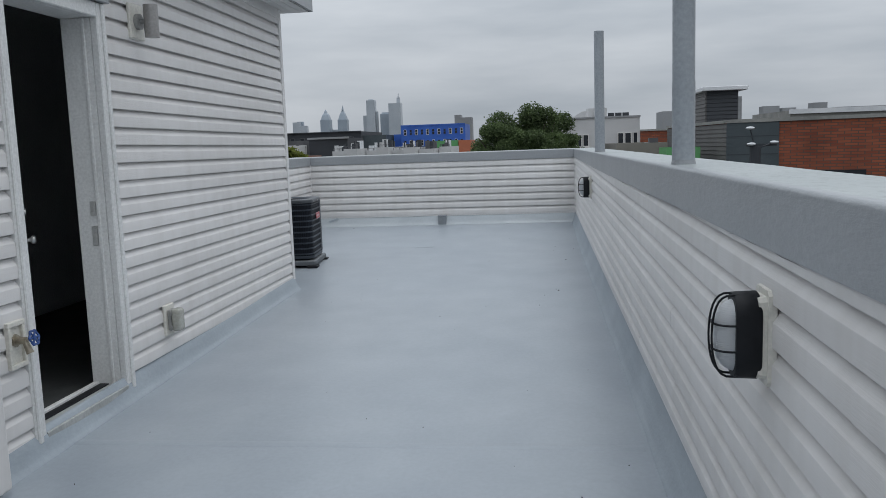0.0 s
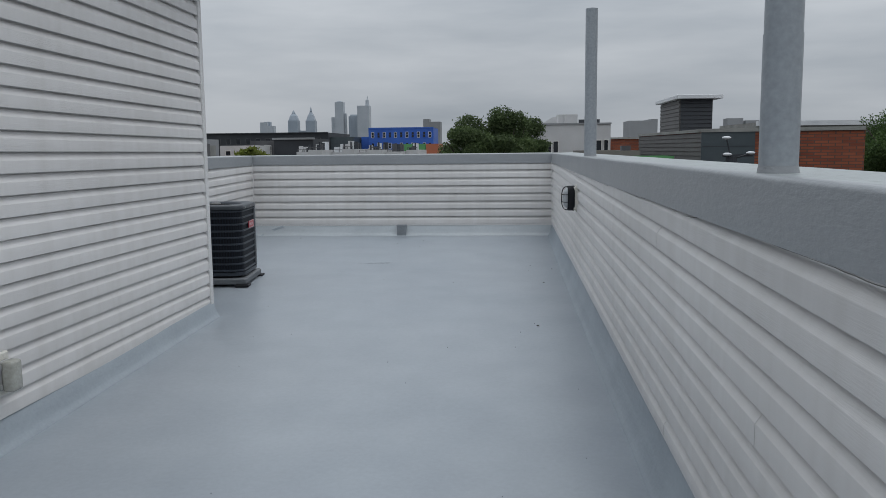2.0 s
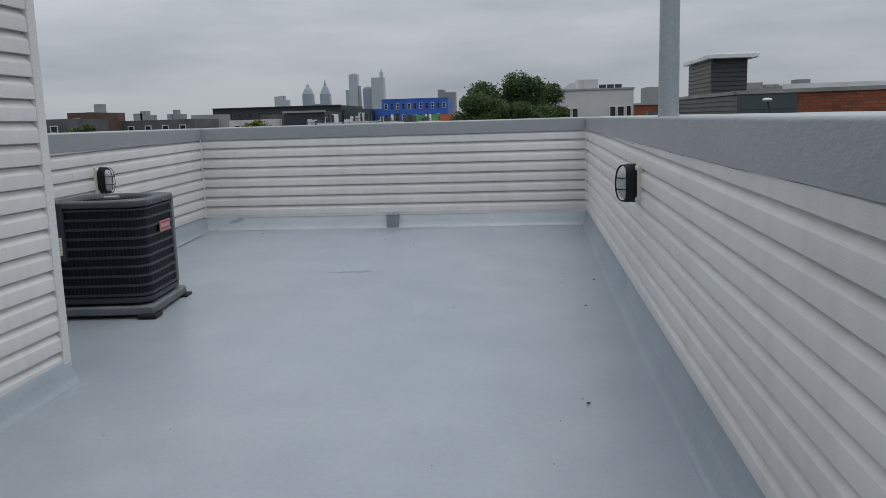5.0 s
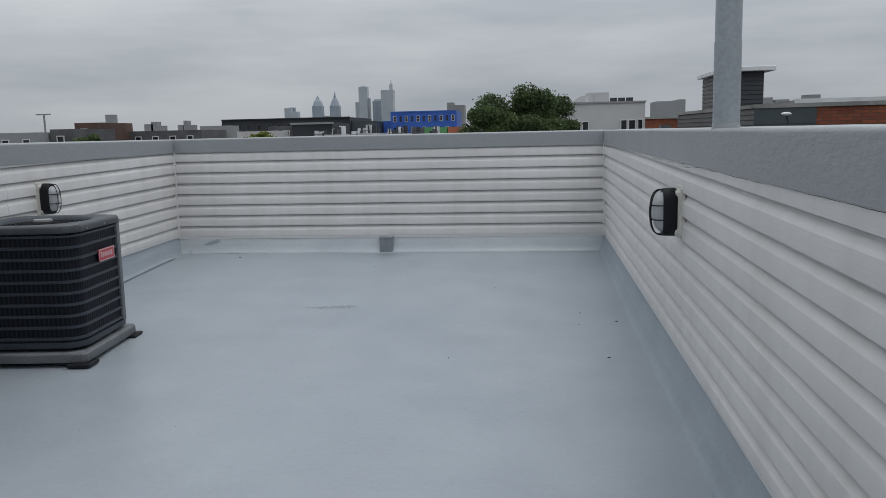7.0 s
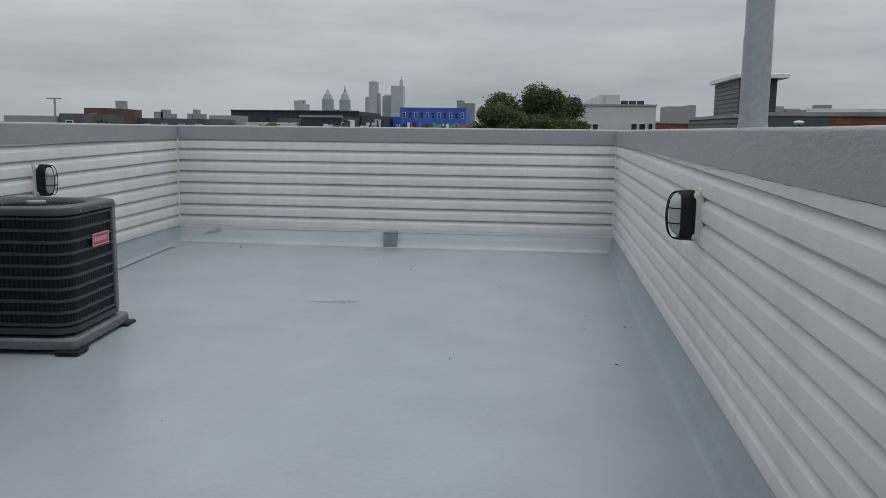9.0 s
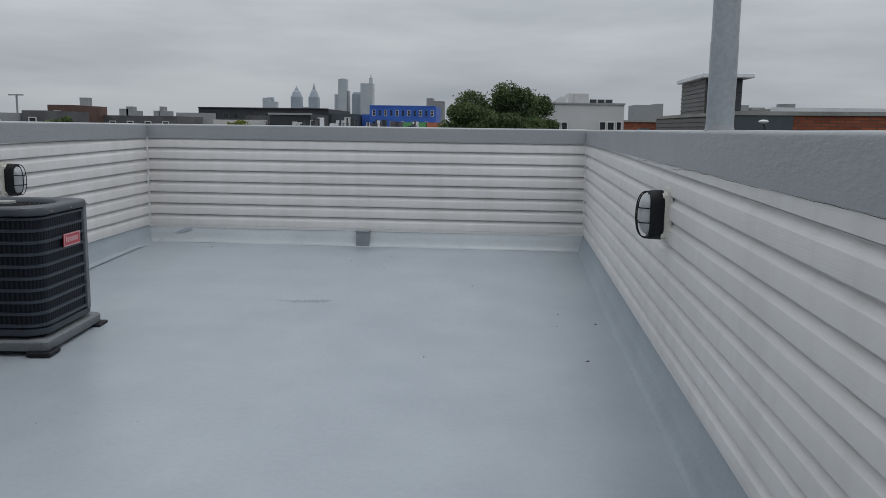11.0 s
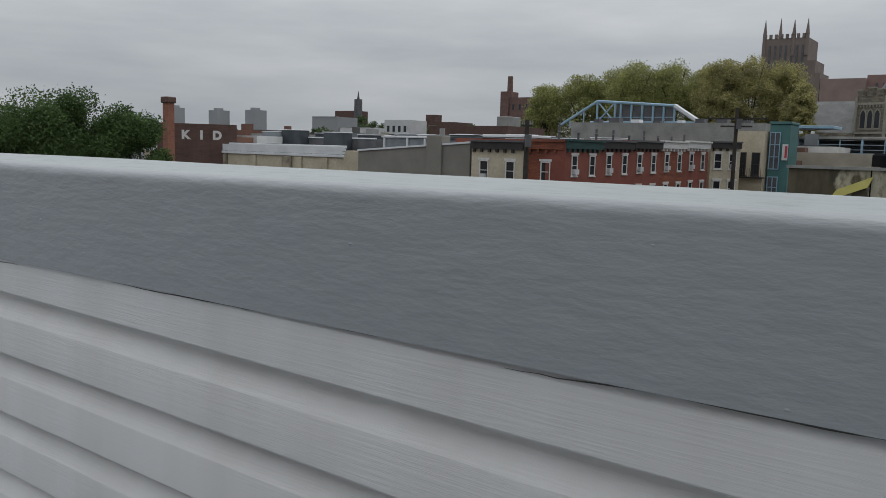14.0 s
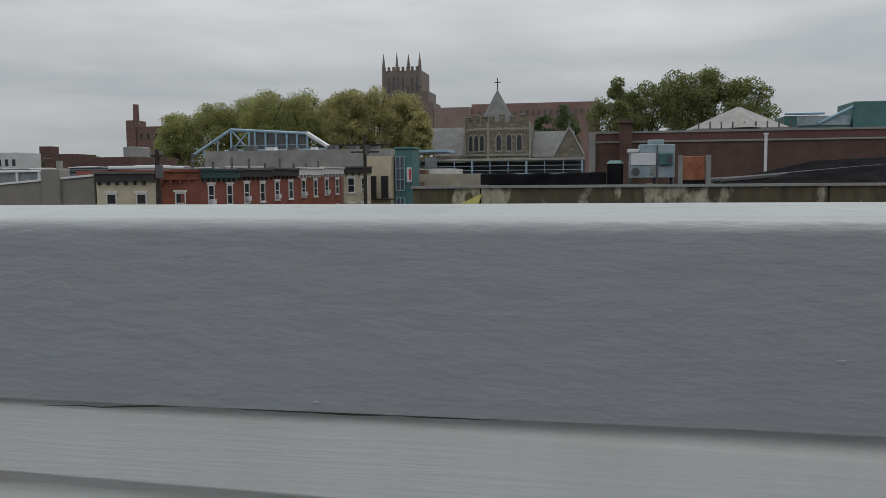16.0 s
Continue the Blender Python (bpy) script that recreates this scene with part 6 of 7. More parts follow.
at_part("wall", sloped_box(60, 72, GROUND, -0.02), M_STUCCO, sw)
at_part("coping", sloped_box(59.85, 60.4, None, 0.15), M_WHITEROOF, sw)
at_part("roof", sloped_box(60.45, 72, None, 0.02), M_WHITEROOF, sw)
ch = thing("stucco_chimney", (60.3, 52.4, 0), "stucco clad chimney stack on the party wall", "chimney")
at_part("shaft", box(59.7, 51.6, GROUND, 61.2, 53.3, 2.6, 0.05), M_STUCCO, ch)
at_part("flue", tube((60.4, 52.0, 2.6), (60.4, 52.0, 3.3), 0.25, n=12), M_CONC, ch)
for xx, yy, w, top in ((700, 886, 9, 44), (700, 814, 9, 44), (700, 978, 6, 48.5)):
    th = thing("apartment_tower", (xx, yy, GROUND), "pale distant apartment tower", "apartment tower", "distant towers")
    at_part("block", box(xx, yy - w, GROUND, xx + 20, yy + w, top), M_FARCITY, th)
    at_part("plant_room", box(xx + 4, yy - w * 0.4, top, xx + 14, yy + w * 0.4, top + 3), M_FARCITY, th)
th = thing("church", (700, 648, GROUND), "dark distant church with a slim tower", "church")
at_part("nave", box(700, 634, GROUND, 720, 667, 42), M_BROWNBRICK, th)
at_part("steeple", tube((703, 634, GROUND), (703, 634, 55), 5, 4.5, 8), M_TARGREY, th)
at_part("spire", tube((703, 634, 55), (703, 634, 64), 1.6, 0.2, 8), M_TARGREY, th)
th = thing("mill_building", (400, 245, GROUND), "dark brick mill with a stair tower and chimney", "mill")
M_MILL = brick_material("rosy_mill_brick", (0.135, 0.068, 0.057), (0.18, 0.095, 0.08), (0.14, 0.105, 0.09))
at_part("wall", box(400, 232, GROUND, 425, 250.2, 31.5), M_MILL, th)
at_part("stair_tower", box(399, 250.3, GROUND, 410, 255.6, 34.9), M_MILL, th)
at_part("chimney", tube((402, 251.2, 30), (402, 251.2, 43.5), 1.75, 1.45, 12), M_MILL, th)
f = Face((400, 250), (400, 232))
for i in range(8):
    f.window(th, 2.5 + i % 4 * 4.2, 24.5 - i // 4 * 7, 1.5, 3.2, M_TARGREY, False, False)


def rowhouse(a, b2, top, wall, cornice, label, n_win=2, win_top=None, depth=12):
    f = Face(a, b2)
    back = f.n * -depth
    th = footprint("rowhouse", [a, b2, (b2[0] + back.x, b2[1] + back.y), (a[0] + back.x, a[1] + back.y)], GROUND, top, wall, label, "rowhouse", "street of rowhouses")
    at_part("cornice", f.slab(0.02, f.len - 0.02, top - 0.72, top - 0.10, 0.0, 0.28), cornice, th)
    at_part("cornice_top", f.slab(-0.02, f.len + 0.02, top - 0.10, top + 0.06, -0.1, 0.42), cornice if cornice is not M_CORNICE_B else M_TARGREY, th)
    for k in range(int(f.len / 0.8)):
        at_part("bracket", f.slab(0.2 + k * 0.8, 0.42 + k * 0.8, top - 1.0, top - 0.72, 0.0, 0.22), cornice, th)
    wt = win_top if win_top is not None else top - 1.25
    for st_ in range(3):
        for k in range(n_win):
            s = f.len * (k + 0.5) / n_win
            win = f.window(th, s, wt - 1.75 - st_ * 3.0, 0.95, 1.75)
            if (k + st_ + int(f.len * 10)) % 3 == 0:
                part("window_unit", f.slab(s - 0.3, s + 0.3, wt - 1.62 - st_ * 3.0, wt - 1.2 - st_ * 3.0, 0.0, 0.35), M_WHITEWALL, win, "white window air conditioner")
            at_part("lintel", f.slab(s - 0.6, s + 0.6, wt + 0.01 - st_ * 3.0, wt + 0.2 - st_ * 3.0, -0.03, 0.09), M_WFRAME, th)
    return th


rowhouse((60, 48.4), (60, 43.0), 2.25, M_TAN, M_CORNICE_B, "tan stucco rowhouse with a black bracketed cornice", 2, 0.55)
rowhouse((60.4, 42.9), (60.4, 39.3), 2.35, M_REDBRICK, M_REDBRICK, "plain red brick rowhouse with white windows", 1, 0.6)
P0, P1 = Vector((60.2, 39.2)), Vector((89, 36.5))
cols = (M_CORNICE_G, M_CORNICE_B, M_CORNICE_B, M_WFRAME, M_WFRAME, M_CORNICE_B)
for i in range(5):
    a, c = P0.lerp(P1, i / 5), P0.lerp(P1, (i + 1) / 5)
    rowhouse((a.x, a.y), (c.x, c.y), 2.45 + 0.12 * i, M_REDPAINT if i != 3 else M_REDBRICK, cols[i], ("red painted rowhouse with a green bracketed cornice", "red painted rowhouse with a black bracketed cornice", "red painted rowhouse with a black bracketed cornice", "red brick rowhouse with a white cornice", "red painted rowhouse with a white cornice", "red painted rowhouse with a black cornice")[i], 2)
rowhouse((89.5, 36.4), (92, 33.9), 3.05, M_TAN, M_CORNICE_B, "cream rowhouse with a dark red cornice at the row's end", 2)
b = footprint("corner_store", [(95, 35.3), (95, 32.2), (97.5, 32), (97.5, 35.5)], GROUND, 4.4, M_TAN, "tan corner house with an iron balcony", "building")
f = Face((95, 35.3), (95, 32.2))
for k in range(2):
    f.window(b, 0.8 + k * 1.5, -0.6, 0.9, 2.6, M_CORNICE_B)
at_part("balcony", f.slab(-0.2, 3.4, -0.9, -0.75, 0, 1.0), M_CORNICE_B, b)
for k in range(14):
    at_part("baluster", f.slab(-0.1 + k * 0.25, -0.06 + k * 0.25, -0.75, 0.2, 0.92, 0.96), M_CORNICE_B, b)
st = thing("stair_tower", (98, 31, GROUND), "teal panelled station stair tower with pale window bars", "stair tower")
at_part("wall", box(96.0, 29.75, GROUND, 100, 31.95, 5.2, 0.05), M_STATIONG, st)
at_part("parapet", box(95.85, 29.65, 5.22, 100, 32.0, 5.5, 0.04), M_STATIONG, st)
for z0, z1 in ((0.2, 4.3), (-4.2, -0.7)):
    at_part("glazing", box(95.94, 30.75, z0, 95.99, 31.85, z1), M_TARGREY, st, "dark stair window")
    for yy in (30.75, 31.28, 31.8):
        at_part("mullion", box(95.84, yy - 0.05, z0, 95.93, yy + 0.05, z1), M_STATION, st)
    for k in range(4):
        zz = z0 + (z1 - z0) * k / 3
        at_part("transom", box(95.85, 30.7, zz - 0.05, 95.92, 31.9, zz + 0.05), M_STATION, st)
sg = at_part("sign", box(95.84, 29.85, 1.2, 95.97, 30.45, 3.0, 0.02), M_WHITEWALL, st, "white sign with a red mark")
mk = at_part("sign_mark", box(95.80, 29.9, 1.5, 95.835, 30.15, 2.8), M_BADGE, st)
b = footprint("viaduct_building", rect(110, 36, 120, 64), GROUND, 5.9, M_CONC, "long pale concrete station wall above the rowhouses", "building", roof=M_WHITEROOF)
for i in range(8):
    yy = 38 + i * 3.1
    at_part("roof_unit", box(110.5, yy, 5.6, 112, yy + rng.uniform(0.6, 1.6), 5.9 + rng.uniform(0.2, 0.9)), rng.choice((M_TARGREY, M_WHITEROOF)), b)
# vents and dishes over the row
for i in range(9):
    p = P0.lerp(P1, (i + 0.4) / 9)
    th = thing("roof_vent", (p.x + 3, p.y + 3, 2.3), "small roof vent on the rowhouses", "roof vent", "rowhouse vents")
    at_part("pipe", tube((p.x + 3, p.y + 3, 2.0), (p.x + 3, p.y + 3, 3.2 + rng.uniform(0, 0.7)), 0.12, n=8), M_TARGREY, th)
    at_part("cap", tube((p.x + 3, p.y + 3, 3.2), (p.x + 3, p.y + 3, 3.35), 0.22, 0.1, 8), M_TARGREY, th)

# steel footbridge of the elevated station
br = thing("steel_footbridge", (150, 72, GROUND), "pale blue steel truss bridge of the elevated station", "bridge")


def beam(name, p, q, r, material, parent):
    return at_part(name, tube(p, q, r, n=6), material, parent)


bx = 150
tops = [(78.6, 11.7), (74.8, 11.46), (73.6, 11.4), (71.4, 11.25), (69.2, 11.1), (67.0, 11.0), (64.9, 10.85), (62.8, 10.7)]
beam("top_chord", (bx, 78.6, 11.7), (bx, 62.8, 10.7), 0.28, M_STATION, br)
beam("bottom_chord", (bx, 80.0, 7.5), (bx, 58.5, 7.5), 0.28, M_STATION, br)
beam("ramp_chord", (bx, 87, 6.7), (bx, 78.6, 11.7), 0.28, M_STATION, br)
beam("ramp_chord", (bx, 62.8, 10.7), (bx, 57.5, 7.4), 0.45, M_WHITEROOF, br)
for yy, zz in tops:
    beam("post", (bx, yy, 7.5), (bx, yy, zz), 0.22, M_STATION, br)
for (ya, za), (yb, zb) in zip(tops, tops[1:]):
    if ya > 75:
        beam("brace", (bx, ya, 7.5), (bx, yb, zb), 0.15, M_STATION, br)
        beam("brace", (bx, ya, za), (bx, yb, 7.5), 0.15, M_STATION, br)
    at_part("handrail", box(bx + 0.2, yb, 8.5, bx + 0.3, ya, 8.65), M_STATION, br)
for yy in (84.5, 81.5):
    beam("post", (bx, yy, 6.5), (bx, yy, 6.5 + (87 - yy) * 0.6), 0.15, M_STATION, br)
for (ya, za), (yb, zb) in zip(tops[1:], tops[2:]):
    at_part("glazing", box(bx + 0.25, yb + 0.2, 7.7, bx + 0.35, ya - 0.2, min(za, zb) - 0.3), M_TARGREY, br, "grey glazed panel")
at_part("pier", box(bx - 0.5, 70, GROUND, bx + 1, 72, 7.3), M_CONC, br)
# elevated platform
sn = thing("train_station", (138, 25, GROUND), "elevated train platform with teal stair tower and pale roof", "station")
at_part("stair_tower", box(130, 38.0, GROUND, 136, 41.4, 6.5), M_STATIONG, sn)
at_part("canopy", box(134, 32.2, 6.1, 141, 38.8, 6.55, 0.05), M_STATION, sn)
at_part("canopy", box(135, 9.6, 4.55, 141, 38.5, 4.95, 0.05), M_CONC, sn)
at_part("platform", box(135, 9.6, 1.5, 141, 38.5, 2.5), M_STATION, sn)
for i in range(10):
    yy = 10 + i * 3.05
    beam("post", (135.2, yy, -9), (135.2, yy, 4.6), 0.19 if i % 3 == 0 else 0.09, M_STATION, sn)
for zz in (2.95, 3.7):
    at_part("rail", box(135.0, 9.6, zz, 135.1, 38.4, zz + 0.09), M_HVAC, sn)
at_part("back_screen", box(140.6, 9.6, 2.5, 140.9, 38.4, 4.5), M_TARGREY, sn)
sg = at_part("sign", box(129.6, 37.6, 3.0, 129.8, 38.6, 5.2), M_WFRAME, sn, "white station sign with a red mark")
part("sign_mark", box(129.52, 37.85, 3.5, 129.6, 38.3, 4.7), M_BADGE, sg)
for yy in (36.5, 34.8):
    at_part("lamp", box(133.8, yy, 5.3, 134.0, yy + 0.5, 5.7), M_WHITEROOF, sn)

# gothic tower on the hill
gt = thing("gothic_tower", (512, 127, GROUND), "brown stone gothic tower with four pinnacles", "tower")
at_part("shaft", box(500, 114.8, GROUND, 525, 139.9, 70), M_BROWNSTONE, gt)
for yy, zz in ((139.0, 81), (132.4, 83), (123, 80.3), (115.8, 81)):
    at_part("pinnacle", tube((500.5 + (8 if zz in (83,) else 0), yy, 60), (500.5 + (8 if zz in (83,) else 0), yy, 72), 1.3, 1.1, 8), M_BROWNSTONE, gt)
    at_part("spire", tube((500.5 + (8 if zz in (83,) else 0), yy, 72), (500.5 + (8 if zz in (83,) else 0), yy, zz), 1.2, 0.1, 8), M_BROWNSTONE, gt)
for i in range(8):
    yy = 116.8 + i * 3.0
    at_part("battlement", box(499.6, yy, 70, 501, yy + 1.5, 72.4), M_BROWNSTONE, gt)
    at_part("lancet", box(499.6, yy + 0.3, 54, 499.95, yy + 1.4, 66), M_TARGREY, gt)
at_part("shoulder", box(500, 110.3, GROUND, 524, 114.7, 57), M_BROWNSTONE, gt)
at_part("shoulder", box(500, 107.3, GROUND, 524, 110.2, 50), M_BROWNSTONE, gt)
b = footprint("seminary", rect(500, 84, 530, 107), GROUND, 46.5, varied("pink_brown_masonry", (0.20, 0.145, 0.125), (0.27, 0.20, 0.175), 0.1, 0.9), "long brown masonry building on the hill", "building")
b = footprint("seminary", rect(505, 5, 530, 84), GROUND, 48.5, varied("rose_brown_masonry", (0.18, 0.115, 0.10), (0.25, 0.16, 0.14), 0.1, 0.9), "long rose brown building with a flat roof on the hill", "building")
for i in range(20):
    at_part("window", box(504.6, 8 + i * 3.7, 41, 504.98, 9.4 + i * 3.7, 44), M_TARGREY, b)

# stone church
cb = thing("stone_church", (236, 36, GROUND), "grey stone church with a battlemented tower and slate roofs", "church")
CHURCH = [(233.0, 45.0), (229.0, 37.7), (230.6, 26.1), (246.0, 26.1), (246.0, 45.0)]
bm = bmesh.new()
lo_ = [bm.verts.new((x, y, GROUND)) for x, y in CHURCH]
hi_ = [bm.verts.new((x, y, 17.7)) for x, y in CHURCH]
for k in range(5):
    bm.faces.new((lo_[k], lo_[(k + 1) % 5], hi_[(k + 1) % 5], hi_[k]))
bm.faces.new(hi_)
at_part("tower", bm, M_STONE, cb)
at_part("spire_roof", tube((238, 36.1, 17.6), (238, 36.1, 27.6), 5.6, 0.1, 8), M_SLATE, cb)
at_part("cross", tube((238, 36.1, 27.5), (238, 36.1, 31.0), 0.13, n=6), M_WOOD, cb)
at_part("cross_arm", tube((238, 35.2, 29.8), (238, 37.0, 29.8), 0.13, n=6), M_WOOD, cb)


def arch(parent, face, s, z0, z1, w, d0, d1, name, material):
    """A pointed panel standing on a facade between two depths."""
    bm = bmesh.new()
    pts = [(-w / 2, z0), (w / 2, z0), (w / 2, z1 - w * 0.8), (w * 0.3, z1 - w * 0.3), (0, z1), (-w * 0.3, z1 - w * 0.3), (-w / 2, z1 - w * 0.8)]
    rings = []
    for d in (d1, d0):
        ring = []
        for p, z in pts:
            c = face.a + face.u * (s + p) + face.n * d
            ring.append(bm.verts.new((c.x, c.y, z)))
        rings.append(ring)
    bm.faces.new(rings[0])
    for i in range(len(pts)):
        j = (i + 1) % len(pts)
        bm.faces.new((rings[0][i], rings[0][j], rings[1][j], rings[1][i]))
    return at_part(name, bm, material, parent)


for k in range(2):
    f = Face(CHURCH[k], CHURCH[k + 1])
    n_m = 3 if k == 0 else 4
    for q in range(n_m):
        w = f.len / n_m
        at_part("merlon", f.slab(q * w + 0.2, q * w + w * 0.62, 17.7, 19.2 + 0.5 * (q % 2), -1.2, 0.15), M_STONE, cb)
        at_part("merlon_cap", f.slab(q * w + 0.05, q * w + w * 0.67, 19.2 + 0.5 * (q % 2), 19.5 + 0.5 * (q % 2), -1.25, 0.3), M_DRESSED, cb)
    for z in (15.5, 8.2):
        at_part("string_course", f.slab(-0.1, f.len + 0.1, z, z + 0.55, -0.1, 0.35), M_DRESSED, cb)
    for q in range(int(f.len / 0.9)):
        at_part("corbel", f.slab(0.2 + q * 0.9, 0.6 + q * 0.9, 14.9, 15.5, 0.0, 0.28), M_DRESSED, cb)
    for q in (0.0, f.len):
        at_part("pilaster", f.slab(q - 0.3, q + 0.3, GROUND, 17.7, -0.1, 0.32), M_DRESSED, cb)
    gap = 2.0 if k == 0 else 2.9
    for q in (-1, 0, 1):
        s_at = f.len / 2 + q * gap
        arch(cb, f, s_at, 9.3, 14.7, 1.9, -0.1, 0.16, "window_surround", M_DRESSED)
        arch(cb, f, s_at, 9.7, 14.2, 1.3, 0.0, 0.22, "arched_window", M_NEARBLACK)


def gable(name, x0, x1, y0, y1, z0, eave, ridge, axis, wall, roofm, parent):
    """A pitched roof block; the ridge runs along the axis."""
    bm = bmesh.new()
    if axis == "y":
        prof = [(x0, z0), (x1, z0), (x1, eave), ((x0 + x1) / 2, ridge), (x0, eave)]
        ring = [[bm.verts.new((u, yy, z)) for u, z in prof] for yy in (y0, y1)]
    else:
        prof = [(y0, z0), (y1, z0), (y1, eave), ((y0 + y1) / 2, ridge), (y0, eave)]
        ring = [[bm.verts.new((xx, u, z)) for u, z in prof] for xx in (x0, x1)]
    for i in range(5):
        j = (i + 1) % 5
        f_ = bm.faces.new((ring[0][i], ring[0][j], ring[1][j], ring[1][i]))
        f_.material_index = 1 if i in (2, 3) else 0
    bm.faces.new(ring[0])
    bm.faces.new(list(reversed(ring[1])))
    return at_part(name, bm, [wall, roofm], parent)


gable("nave", 232, 256, 45.2, 59, GROUND, 8.5, 17.3, "y", M_STONE, M_SLATE, cb)
gable("nave", 236, 256, 14, 26, GROUND, 8.0, 15.8, "y", M_STONE, M_SLATE, cb)
gable("transept", 231, 246, 11.0, 19.2, GROUND, 8.2, 15.8, "x", M_STONE, M_SLATE, cb)
bm = tube((230.9, 19.2, 8.2), (230.9, 15.1, 16.0), 0.3, n=6)
tube((230.9, 11.0, 8.2), (230.9, 15.1, 16.0), 0.3, n=6, bm=bm)
at_part("gable_coping", bm, M_CONC, cb)
at_part("finial", tube((231, 15.1, 15.8), (231, 15.1, 18.3), 0.25, 0.1, 6), M_STONE, cb)

# brown brick hall, its roof and plant
bh = footprint("brick_hall", rect(80, -34, 100, 8.2), GROUND, 5.85, M_BROWNBRICK, "long brown brick hall with pale coping bands", "building", roof=M_TARGREY)
f = Face((80, 8.2), (80, -34))
at_part("coping", f.slab(-0.1, 42, 5.75, 5.95, -0.4, 0.15), M_CONC, bh)
at_part("band", f.slab(-0.1, 42, 4.85, 5.02, -0.1, 0.12), M_CONC, bh)
at_part("upper_wall", f.slab(0, 42, 5.03, 5.74, 0.0, 0.05), varied("maroon_band", (0.10, 0.045, 0.04), (0.14, 0.065, 0.058), 0.4, 0.8), bh)
at_part("pier", f.slab(-0.3, 0.35, -2, 5.9, -0.3, 0.35), M_CONC, bh)
ch = thing("brick_chimney", (78.5, 5.0, 0), "square brown brick chimney stack", "chimney")
at_part("shaft", box(77.8, 4.5, GROUND, 79.2, 5.6, 6.6), M_BROWNBRICK, ch)
at_part("cap", box(77.6, 4.35, 6.6, 79.4, 5.75, 6.95), M_BROWNBRICK, ch)
lr = footprint("low_warehouse", rect(45, -30, 79.5, 18.2), GROUND, 0.95, M_STAINCONC, "low warehouse with a stained concrete parapet and black roof", "building", roof=M_TAR, lip=0.2)
f = Face((45, 18.2), (45, -30))
at_part("coping", f.slab(-0.1, 48, 0.93, 1.08, -0.4, 0.15), M_CONC, lr)
for s in (3.9, 22.4):
    at_part("joint", f.slab(s, s + 0.06, -1.5, 0.93, 0.0, 0.03), M_TAR, lr)
bm = bmesh.new()
v = [bm.verts.new(p) for p in ((46, -1.0, 0.9), (46, -30, 0.9), (66, -30, 0.9), (66, -1.0, 0.9), (56, -30, 3.5), (56, -6.0, 2.45))]
for q in ((0, 1, 4, 5), (2, 3, 5, 4), (0, 5, 3), (1, 2, 4)):
    bm.faces.new([v[i] for i in q])
at_part("pitched_roof", bm, M_TAR, lr, "black pitched felt roof")
for k in range(2):
    at_part("roof_batten", tube((50 + 4 * k, 0.5, 1.25), (56 - 3 * k, -22, 2.95 - 0.5 * k), 0.16, n=6), M_TARGREY, lr)
hv = thing("rooftop_hvac", (66, 3.4, 0.9), "weathered blue grey rooftop air handling unit", "air handler")
at_part("cabinet", box(65, 3.1, 1.45, 67, 5.2, 3.42, 0.03), M_HVAC, hv)
at_part("cabinet", box(65.1, 1.75, 1.45, 67, 3.05, 4.05, 0.03), M_HVAC, hv)
at_part("plenum", box(65.2, 3.06, 3.44, 66.9, 4.45, 4.07, 0.03), M_HVAC, hv)
at_part("cowl", box(65.6, 2.55, 4.08, 66.5, 3.77, 4.45, 0.05), M_HVAC, hv)
at_part("white_lid", box(64.9, 4.5, 3.43, 66.6, 5.35, 3.72, 0.03), M_WHITEROOF, hv)
at_part("panel", box(64.94, 3.2, 2.45, 65.0, 5.1, 3.38, 0.01), M_WHITEROOF, hv, "rust streaked white panel")
at_part("window_box", box(64.85, 1.95, 2.45, 65.08, 2.95, 3.35, 0.02), M_STATIONG, hv, "teal inspection box")
at_part("glass", box(64.82, 2.0, 2.6, 64.85, 2.4, 3.2), M_TARGREY, hv)
smooth(at_part("fan_guard", tube((64.88, 4.75, 1.95), (64.99, 4.75, 1.95), 0.32, n=18), M_TARGREY, hv))
at_part("electric_box", box(64.88, 3.25, 1.75, 64.99, 3.6, 2.4), M_CONC, hv)
for yy in (1.8, 3.1, 5.05):
    at_part("leg", box(65.0, yy, 0.9, 65.25, yy + 0.16, 1.44), M_TARGREY, hv)
    at_part("leg", box(66.7, yy, 0.9, 66.95, yy + 0.16, 1.44), M_TARGREY, hv)
at_part("conduit", tube((64.9, 3.12, 0.95), (64.9, 3.12, 4.0), 0.05, n=8), M_TARGREY, hv)
# heaped black felt along the hall's foot
fm = thing("felt_upstand", (72, 12, 0.9), "black felt upstand along the back of the roof", "roof upstand")
bm = box(71.6, 6.9, 0.6, 73.0, 18.0, 1.95, 0.12)
bmesh.ops.subdivide_edges(bm, edges=[e for e in bm.edges if abs(e.verts[0].co.y - e.verts[1].co.y) > 2], cuts=14)
for v in bm.verts:
    v.co.z += 0.16 * noise.noise(Vector((v.co.y * 0.6, v.co.x, 0)))
at_part("felt", bm, M_TAR, fm)
yc = thing("yellow_chute", (44.4, 15.2, 0.2), "yellow plastic sheet hanging over the concrete wall", "sheet")
bm = bmesh.new()
v = [bm.verts.new(p) for p in ((44.7, 14.15, 0.62), (44.7, 14.35, 0.08), (44.6, 15.75, -0.1), (44.6, 16.1, -0.66), (44.9, 14.15, 0.62), (44.9, 14.35, 0.08), (44.9, 15.75, -0.1), (44.9, 16.1, -0.66))]
for q in ((0, 1, 3, 2), (4, 6, 7, 5), (0, 2, 6, 4), (1, 5, 7, 3), (0, 4, 5, 1), (2, 3, 7, 6)):
    bm.faces.new([v[i] for i in q])
